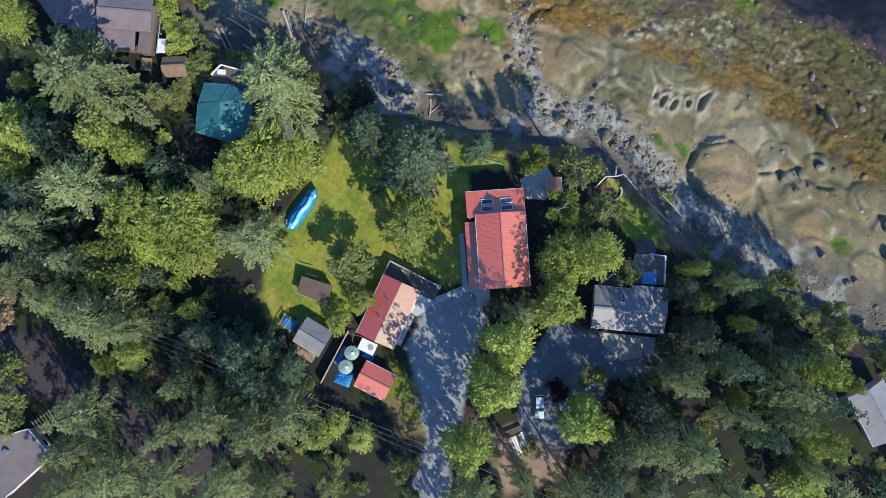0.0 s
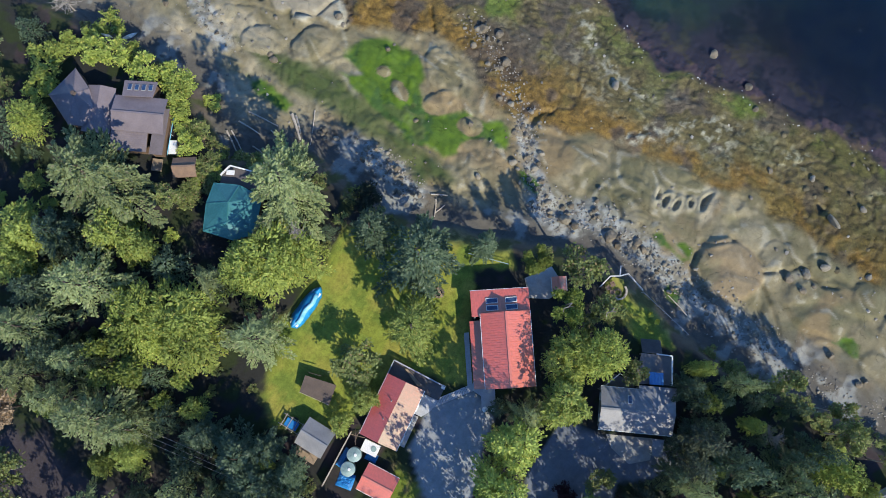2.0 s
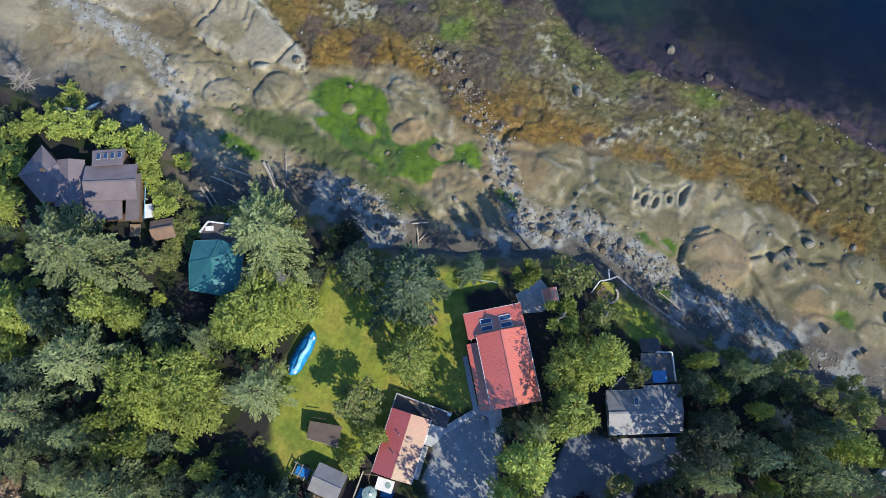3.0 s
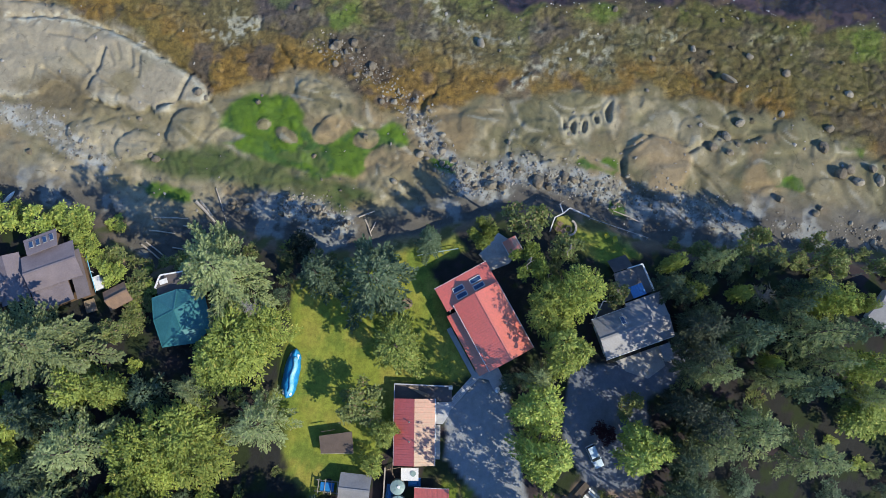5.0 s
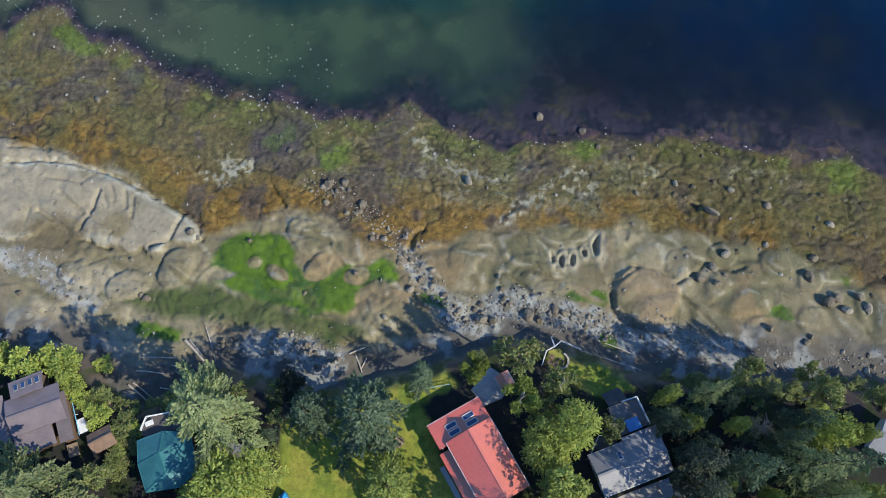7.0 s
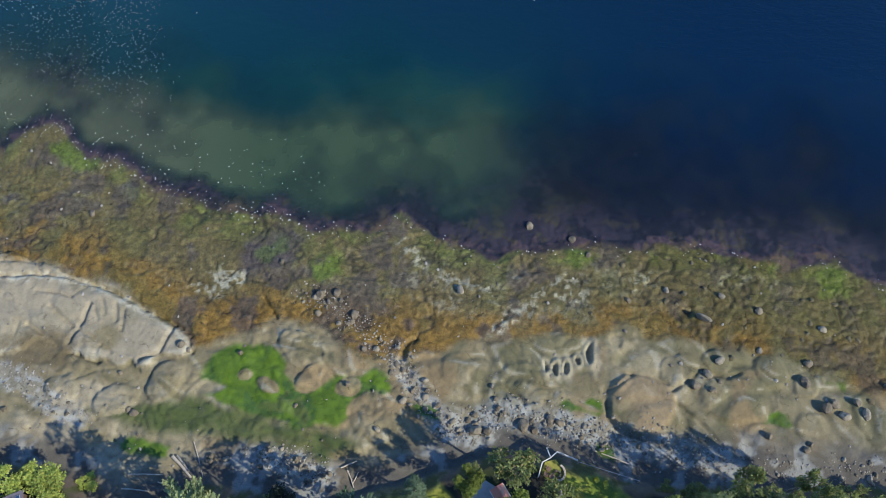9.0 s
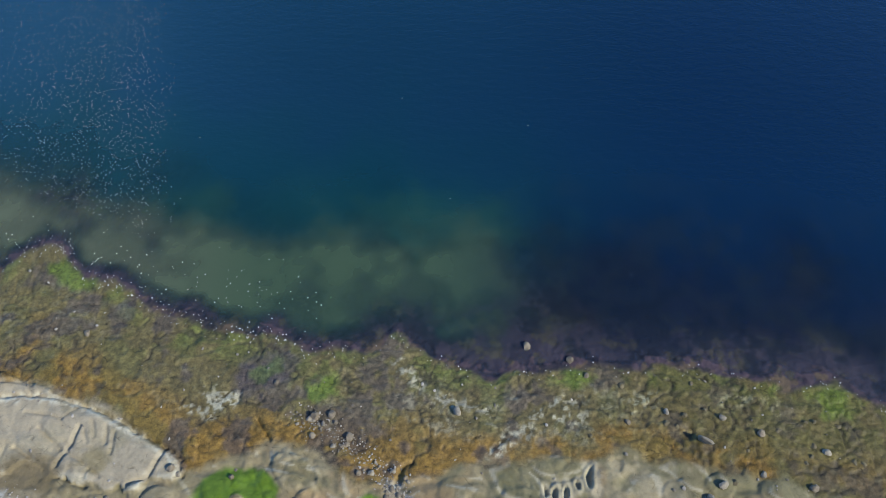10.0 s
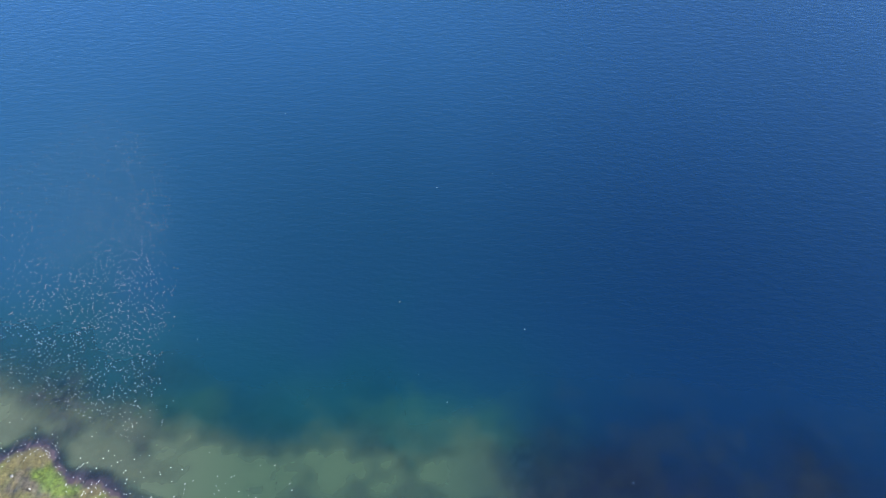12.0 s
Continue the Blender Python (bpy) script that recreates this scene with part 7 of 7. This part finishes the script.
# ---- things in the gardens ----
def covered_boat():
    o = thing("boat", "long boat under a bright blue tarpaulin on the lawn", "boat", pose(-28.0, -1.35, LAND, 0, 0, -10))
    bm = bmesh.new()
    rows = []
    L = 4.5
    for i in range(25):
        y = -L + 2 * L * i / 24
        u = abs(y) / L
        half = 1.22 * (1 - u ** 2.6) ** 0.6 + 0.08 if y > 0 else 1.18 * (1 - u ** 4) ** 0.5 + 0.12
        ring = []
        for j in range(11):
            s = -1 + 2 * j / 10
            n = 2.0 * noise.noise(Vector((s * 2.6, y * 0.9, 4.0)))
            ring.append(bm.verts.new((s * half * (1.12 if abs(s) > 0.95 else 1) + 0.08 * n, y + 0.05 * n, 1.55 - 0.95 * abs(s) ** 1.8 - 0.25 * u ** 2 + 0.14 * n - (0.25 if abs(s) > 0.95 else 0))))
        rows.append(ring)
    for a, b in zip(rows, rows[1:]):
        for j in range(10):
            bm.faces.new((a[j], a[j + 1], b[j + 1], b[j]))
    bmesh.ops.recalc_face_normals(bm, faces=bm.faces)
    bmesh.ops.solidify(bm, geom=bm.faces[:], thickness=0.03)
    part("tarpaulin", bm, TARP_CYAN, o, "bright blue creased tarpaulin", flat=False)
    bm = bmesh.new()
    rows = []
    for i in range(13):
        y = -3.4 + 6.4 * i / 12
        ring = [bm.verts.new((0.50 + s * 0.34 + 0.16 * math.sin(i * 0.9), y, 1.66 - 0.95 * abs(0.26 + s * 0.26) ** 1.8 - 0.22 * (y / L) ** 2 + 0.12)) for s in (-1, -0.3, 0.4, 1.2)]
        rows.append(ring)
    for a, b in zip(rows, rows[1:]):
        for j in range(3):
            bm.faces.new((a[j], a[j + 1], b[j + 1], b[j]))
    bmesh.ops.recalc_face_normals(bm, faces=bm.faces)
    bmesh.ops.solidify(bm, geom=bm.faces[:], thickness=0.02)
    part("cover_strip", bm, TARP_PALE, o, "pale strip along the cover", flat=False)
    part("hull", box(0, -0.2, 0.25, 1.7, 7.6, 0.75, 0.3), WHITE, o, "white hull below the cover")
    for y in (-2.4, 2.0):
        part("block", box(0, y, -0.1, 1.6, 0.35, 0.4), WOOD, o)


def car():
    o = thing("car", "pale silver hatchback parked on the shaded drive", "car", pose(26.45, -15.6, LAND + 0.05, 0, 0, 205))
    bm = box(0, 0, 0.28, 1.72, 4.25, 0.62, 0.16)
    part("body", bm, CAR_PAINT, o, flat=False)
    bm = bmesh.new()
    lowr = [(-0.80, -2.0), (0.80, -2.0), (0.80, 0.85), (-0.80, 0.85)]
    topr = [(-0.66, -1.75), (0.66, -1.75), (0.66, 0.15), (-0.66, 0.15)]
    a = [bm.verts.new((x, y, 0.88)) for x, y in lowr]
    b = [bm.verts.new((x, y, 1.42)) for x, y in topr]
    for i in range(4):
        bm.faces.new((a[i], a[(i + 1) % 4], b[(i + 1) % 4], b[i]))
    bm.faces.new(b), bm.faces.new(a[::-1])
    bmesh.ops.recalc_face_normals(bm, faces=bm.faces)
    part("glasshouse", bm, GLASS, o, "dark tinted windows")
    part("roof", box(0, -0.80, 1.40, 1.34, 1.95, 0.07, 0.03), CAR_PAINT, o)
    part("windscreen", slab([(-0.72, 0.80, 0.95), (0.72, 0.80, 0.95), (0.62, 0.20, 1.42), (-0.62, 0.20, 1.42)], 0.03), GLASS, o)
    part("bonnet", box(0, 1.45, 0.86, 1.5, 1.1, 0.06, 0.03), CAR_PAINT, o)
    for s in (-1, 1):
        part("headlight", box(s * 0.6, 2.05, 0.62, 0.38, 0.14, 0.16, 0.03), WHITE, o, "clear headlight")
        part("tail_light", box(s * 0.68, -2.08, 0.66, 0.22, 0.1, 0.2, 0.03), ROOF_RED, o, "red tail light")
        part("mirror", box(s * 0.95, 0.55, 0.92, 0.2, 0.12, 0.14, 0.03), CAR_PAINT, o)
        for y in (-1.3, 1.35):
            w = part("wheel", rod((s * 0.72, y, 0.31), (s * 0.90, y, 0.31), 0.31, sides=18), RUBBER, o, "black tyre")
            part("rim", rod((s * 0.89, y, 0.31), (s * 0.915, y, 0.31), 0.19, sides=14), METAL, w, "steel rim")


def water_tanks():
    for x, y in ((-8.5, -21.1), (-8.4, -23.8)):
        o = thing("water_tank", "round grey-green plastic water tank", "water tank", pose(x, y, LAND - 0.05), "water tanks beside the shed")
        part("body", rod((0, 0, 0), (0, 0, 2.0), 1.3, sides=28), TANK, o)
        part("lid", rod((0, 0, 2.0), (0, 0, 2.28), 1.3, 0.35, 28), TANK, o)
        part("hatch", rod((0.25, 0.1, 2.22), (0.25, 0.1, 2.42), 0.28, sides=16), WHITE, o, "pale hatch cover")
        for i in range(8):
            a = i * 0.785
            part("rib", bar((1.24 * math.cos(a), 1.24 * math.sin(a), 2.03), (0.4 * math.cos(a), 0.4 * math.sin(a), 2.29), 0.07, 0.06), TANK, o)


def tarp_heap(x, y, wide, long, tall, turn, label, mat):
    o = thing("tarpaulin", label, "tarpaulin", pose(x, y, LAND - 0.03, 0, 0, turn))
    bm = bmesh.new()
    n = 14
    grid = [[bm.verts.new(((i / n - 0.5) * wide, (j / n - 0.5) * long,
             0.05 + tall * max(0, 1 - (2 * abs(i / n - 0.5)) ** 3) * max(0, 1 - (2 * abs(j / n - 0.5)) ** 3) * (0.55 + 0.9 * abs(noise.noise(Vector((i * 0.45, j * 0.45, x)))))))
             for j in range(n + 1)] for i in range(n + 1)]
    for i in range(n):
        for j in range(n):
            bm.faces.new((grid[i][j], grid[i + 1][j], grid[i + 1][j + 1], grid[i][j + 1]))
    bmesh.ops.recalc_face_normals(bm, faces=bm.faces)
    bmesh.ops.solidify(bm, geom=bm.faces[:], thickness=0.02)
    part("sheet", bm, mat, o)


def yard():
    tarp_heap(-8.0, -26.0, 3.0, 2.8, 0.7, 5, "crumpled bright blue tarpaulin over a heap", TARP_BLUE)
    tarp_heap(-10.0, -22.6, 1.4, 3.6, 0.5, -8, "small blue tarpaulin behind the tanks", TARP_BLUE)
    tarp_heap(-5.6, -20.4, 2.2, 1.5, 0.6, 0, "blue tarpaulin under the eaves", TARP_BLUE)
    b = thing("cold_frame", "white-topped box with a round hatch", "box", pose(-6.4, -18.9, LAND, 0, 0, 0))
    part("body", box(0, 0, -0.1, 3.0, 2.1, 1.3, 0.04), WALL_CREAM, b)
    part("top", box(0, 0, 1.2, 3.1, 2.2, 0.1, 0.03), WHITE, b, "white flat top")
    part("hatch", rod((0.6, 0.1, 1.3), (0.6, 0.1, 1.42), 0.5, sides=20), TANK, b, "green round hatch ring")
    f = thing("fence", "tall weathered board fence beside the shed", "fence", Matrix.Identity(4))
    for i in range(8):
        u = i / 7
        part("post", box(-10.8 - 0.5 * u, -17.8 - 10.6 * u, 5.6, 0.12, 0.12, 2.1), WOOD, f)
    for i in range(36):
        u = (i + 0.5) / 36
        part("board", box(-10.72 - 0.5 * u, -17.8 - 10.6 * u, 5.95, 0.035, 0.27, 1.65), WOOD, f)
    part("top_rail", bar((-10.75, -17.8, 7.65), (-11.25, -28.4, 7.65), 0.22, 0.07), DRIFT, f, "pale top rail")
    g = thing("pole_frame", "leaning frame of bare poles by the cabin", "frame", Matrix.Identity(4))
    for a, c in (((-10.8, -18.2, 7.6), (-8.0, -17.6, 8.1)), ((-10.4, -17.2, 5.9), (-9.0, -19.4, 8.0)), ((-9.6, -16.9, 5.9), (-9.4, -19.0, 7.9))):
        part("pole", rod(a, c, 0.06, 0.05, 8), WOOD, g)
    t = thing("trailer", "small boat trailer frame with a blue cover", "trailer", pose(-21.0, -21.2, LAND, 0, 0, -6) @ Matrix.Scale(1.3, 4))
    part("cover", box(0.0, 0, 0.62, 1.9, 1.2, 0.28, 0.1), TARP_BLUE, t, "bright blue cover")
    for y in (-0.75, 0.75):
        part("frame_rail", bar((-1.7, y, 0.55), (1.6, y, 0.55), 0.09, 0.12), DRIFT, t)
    for x in (-1.2, -0.3, 0.6, 1.4):
        part("crossbar", bar((x, -1.0, 0.95), (x, 1.0, 0.95), 0.09, 0.07), DRIFT, t, "pale crossbar")
        for y in (-0.75, 0.75):
            part("bracket", box(x, y, 0.55, 0.06, 0.06, 0.4), METAL, t)
    for y in (-0.95, 0.95):
        part("wheel", rod((0.1, y - 0.08, 0.3), (0.1, y + 0.08, 0.3), 0.32, sides=16), RUBBER, t)
    s = thing("lumber_stack", "stack of pale boards and frames in the yard", "lumber", pose(26.1, -23.1, LAND, 0, 0, 48) @ Matrix.Scale(1.2, 4))
    for i in range(7):
        part("board", box(-1.2 + 0.4 * i, rng.normal(0, 0.08), 0.30 + 0.05 * (i % 2), 0.32, 2.8, 0.10), WHITE if i % 3 else DRIFT, s)
    for y in (-0.9, 0.9):
        part("bearer", box(0, y, -0.1, 3.0, 0.16, 0.40), WOOD, s)
    part("dark_panel", box(-0.2, 2.1, -0.05, 2.6, 0.9, 0.5, 0.03), DARKWOOD, s)
    for x, y, w, l, turn, mat in ((23.2, -23.6, 1.6, 2.6, 12, ROOF_BROWN), (22.0, -25.2, 2.2, 1.2, -10, DRIFT), (24.2, -26.2, 1.4, 1.0, 20, WOOD), (21.2, -23.2, 1.0, 1.4, 40, ROOF_BROWN)):
        p = thing("pallet", "weathered wooden pallet lying in the dirt yard", "pallet", pose(x, y, LAND, 0, 0, turn), "pallets in the yard")
        for i in range(5):
            part("slat", box(0, (i - 2) * l / 5, 0.12, w, l / 7, 0.03), mat, p)
        for dx in (-w * 0.42, 0, w * 0.42):
            part("runner", box(dx, 0, -0.05, 0.1, l, 0.17), mat, p)
    for x, y, r, tall in ((9.2, -4.1, 0.5, 1.1), (10.5, -3.5, 0.42, 0.9)):
        p = thing("gas_tank", "white upright gas tank by the walkway", "gas tank", pose(x, y, LAND), "gas tanks")
        part("body", rod((0, 0, -0.05), (0, 0, tall), r, sides=20), WHITE, p)
        part("dome", rod((0, 0, tall), (0, 0, tall + 0.22), r, r * 0.35, 20), WHITE, p)
        part("valve", rod((0, 0, tall + 0.2), (0, 0, tall + 0.36), 0.1, sides=10), METAL, p)
    w = thing("walkway", "grey plank walkway between cabin and house", "walkway", Matrix.Identity(4))
    a, b = Vector((0.2, -7.4, 6.2)), Vector((5.9, -1.1, 6.2))
    n = 30
    across = Vector((-(b - a).y, (b - a).x, 0)).normalized() * 0.62
    for i in range(n):
        p, q = a.lerp(b, i / n), a.lerp(b, (i + 0.88) / n)
        part("plank", slab([p - across, q - across, q + across, p + across], 0.06), DECK, w)
    for s in (-0.9, 0.9):
        part("stringer", bar(a + across * s - Vector((0, 0, 0.16)), b + across * s - Vector((0, 0, 0.16)), 0.1, 0.22), DECK, w)
    e = thing("entrance_deck", "grey angled deck at the house's south end", "deck", Matrix.Identity(4))
    part("deck_floor", slab([(5.2, -0.6, 6.22), (8.3, 0.9, 6.22), (9.4, -0.2, 6.22), (10.6, -2.6, 6.22), (8.6, -4.2, 6.22), (7.6, -2.3, 6.22), (5.8, -2.0, 6.22)], 0.4), DECK, e)
    part("edge_rail", bar((10.7, -2.5, 7.0), (8.7, -4.3, 7.0), 0.1, 0.1), DRIFT, e)
    for x, y in ((10.7, -2.5), (8.7, -4.3)):
        part("rail_post", box(x, y, 5.8, 0.1, 0.1, 1.2), DRIFT, e)


def shore_terrace():
    p = thing("patio", "paved patio behind the house", "patio", Matrix.Identity(4))
    part("paving", slab([(5.9, 20.6, 6.12), (9.4, 24.6, 6.12), (13.6, 22.0, 6.12), (11.4, 18.9, 6.12), (8.2, 17.6, 6.12)], 0.3), CONCRETE, p)
    part("kerb", bar((5.9, 20.6, 6.2), (8.2, 17.6, 6.2), 0.3, 0.25), DRIFT, p)
    g = thing("gazebo", "small red-roofed gazebo on the patio", "gazebo", Matrix.Identity(4))
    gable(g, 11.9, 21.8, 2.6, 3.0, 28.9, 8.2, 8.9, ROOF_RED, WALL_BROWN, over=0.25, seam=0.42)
    t = thing("terrace", "fenced lookout terrace with a fire ring", "terrace", Matrix.Identity(4))
    part("gravel_bed", slab([(19.6, 25.6, 6.1), (20.4, 27.6, 6.1), (22.3, 28.0, 6.1), (23.4, 26.4, 6.1), (22.6, 24.4, 6.1), (20.8, 24.2, 6.1)], 0.25), GRASSY, t, "yellowish grass bed")
    rail_run(t, [(18.9, 24.9), (19.8, 27.4), (21.4, 28.2), (22.6, 29.2), (24.6, 28.3), (26.2, 27.6)], 6.0, 0.95, DRIFT_PALE, 1.0, True, 0.20)
    rail_run(t, [(21.4, 28.2), (20.8, 30.0)], 5.9, 0.9, DRIFT_PALE, 0.9, False, 0.16)
    arc = [(23.6 + 1.2 * math.cos(a) - 1.0, 25.6 + 1.4 * math.sin(a)) for a in np.linspace(-1.9, 1.2, 7)]
    for a, b in zip(arc, arc[1:]):
        part("wall_stone", bar((*a, 6.25), (*b, 6.25), 0.35, 0.6), DRIFT, t, "curved low garden wall")
    for i in range(11):
        a = i * 0.571
        part("ring_stone", box(22.3 + 0.62 * math.cos(a), 25.3 + 0.62 * math.sin(a), 6.05, 0.36, 0.3, 0.35, 0.08, turn=math.degrees(a)), ROCK, t)
    for x, y in ((20.4, 25.4), (20.9, 26.2), (21.3, 25.0)):
        s = thing("garden_chair", "low reddish wooden garden chair by the fire ring", "chair", pose(x, y, 6.1, 0, 0, rng.uniform(0, 360)), "chairs round the fire ring")
        chair_parts(s, ROOF_BROWN)
    f = thing("fire_ring", "round stone fire ring on the lawn", "fire ring", pose(-7.3, 11.4, LAND))
    for i in range(12):
        a = i * 0.5236
        part("stone", box(0.85 * math.cos(a), 0.85 * math.sin(a), -0.06, 0.42, 0.34, 0.36, 0.09, turn=math.degrees(a)), ROCK, f)
    part("ash", rod((0, 0, -0.05), (0, 0, 0.08), 0.7, sides=16), RUBBER, f, "black ash bed")
    part("grill", bar((-0.6, 0.7, 0.35), (0.9, -0.5, 0.35), 0.4, 0.05), WOOD, f)
    for x, y, turn in ((29.4, 24.0, 30), (30.9, 23.3, 12)):
        c = thing("garden_chair", "bright yellow wooden garden chair on the grass", "chair", pose(x, y, LAND + 0.02, 0, 0, turn), "yellow chairs on the terrace lawn")
        chair_parts(c, YELLOW)
    n = thing("garden_fence", "low grey-green wire fence along the lawn", "fence", Matrix.Identity(4))
    for i in range(6):
        u = i / 5
        part("post", box(-5.4 + 7.4 * u, 20.2 + 1.3 * u, 5.7, 0.09, 0.09, 1.35), TANK, n)
    part("top_rail", bar((-5.4, 20.2, 7.05), (2.0, 21.5, 7.05), 0.12, 0.06), TANK, n)
    part("mid_rail", bar((-5.4, 20.2, 6.5), (2.0, 21.5, 6.5), 0.05, 0.06), TANK, n)
    d = thing("handrail", "long thin handrail down the bank", "handrail", Matrix.Identity(4))
    for i in range(7):
        u = i / 6
        x, y = 26.4 + 10.5 * u, 27.3 - 3.6 * u
        part("post", box(x, y, 5.2, 0.08, 0.08, 1.7), METAL, d)
    part("rail", bar((26.4, 27.3, 6.9), (36.9, 23.7, 6.9), 0.08, 0.08), METAL, d)
    for x, y, turn, label in ((-87.74, 29.24, 8, "pale upturned kayak"), (-84.01, 31.29, 50, "white upturned kayak")):
        z = float(height(np.array([x]), np.array([y]))[0])
        k = thing("kayak", label + " on the bank", "kayak", pose(x, y, z, 0, 0, turn - 90), "kayaks on the bank")
        bm = bmesh.new()
        rows = []
        for i in range(13):
            v = -1.9 + 3.8 * i / 12
            half = 0.42 * (1 - abs(v / 1.9) ** 2.2) + 0.03
            rows.append([bm.verts.new((s * half, v, 0.05 + 0.45 * (1 - abs(s) ** 2.2) * (0.4 + 0.6 * (1 - abs(v / 1.9) ** 2)))) for s in (-1, -0.6, 0, 0.6, 1)])
        for a, b in zip(rows, rows[1:]):
            for j in range(4):
                bm.faces.new((a[j], a[j + 1], b[j + 1], b[j]))
        bmesh.ops.recalc_face_normals(bm, faces=bm.faces)
        bmesh.ops.solidify(bm, geom=bm.faces[:], thickness=0.03)
        part("hull", bm, WHITE, k, flat=False)


def chair_parts(c, mat):
    part("seat", box(0, 0, 0.36, 0.62, 0.6, 0.05, 0.01), mat, c)
    for i in range(4):
        part("back_slat", bar((-0.24 + 0.16 * i, 0.28, 0.38), (-0.27 + 0.18 * i, 0.62, 1.0), 0.13, 0.025), mat, c)
    for s in (-1, 1):
        part("armrest", box(s * 0.36, 0.05, 0.58, 0.14, 0.75, 0.03), mat, c)
        for y in (-0.26, 0.3):
            part("leg", box(s * 0.30, y, -0.05, 0.07, 0.07, 0.62), mat, c)


GRASSY = surface("yellow_grass", (0.24, 0.23, 0.05), (0.15, 0.17, 0.03), rough=0.9, size=0.7, fine=0.1)


def power_line():
    o = thing("power_line", "wooden poles carrying three thin cables", "power line", Matrix.Identity(4))
    ends = ((-58.0, -33.6), (62.0, -28.3))
    for x, y in ends:
        part("pole", rod((x, y, 5.0), (x, y, 12.6), 0.15, 0.11, 10), WOOD, o)
        part("crossarm", bar((x, y - 1.0, 12.2), (x, y + 1.0, 12.2), 0.12, 0.12), WOOD, o)
    for dy in (-0.9, 0.0, 0.9):
        bm = bmesh.new()
        pts = [Vector((ends[0][0] + 120 * u, ends[0][1] + 5.3 * u + dy, 12.3 - 4.0 * 0.35 * u * (1 - u))) for u in np.linspace(0, 1, 17)]
        for a, b in zip(pts, pts[1:]):
            rod(a, b, 0.022, sides=5, bm=bm)
        part("cable", bm, CABLE, o, "thin grey cable")


CABLE = surface("grey_cable", (0.30, 0.30, 0.30), rough=0.6, size=1)
covered_boat()
car()
water_tanks()
yard()
shore_terrace()
power_line()
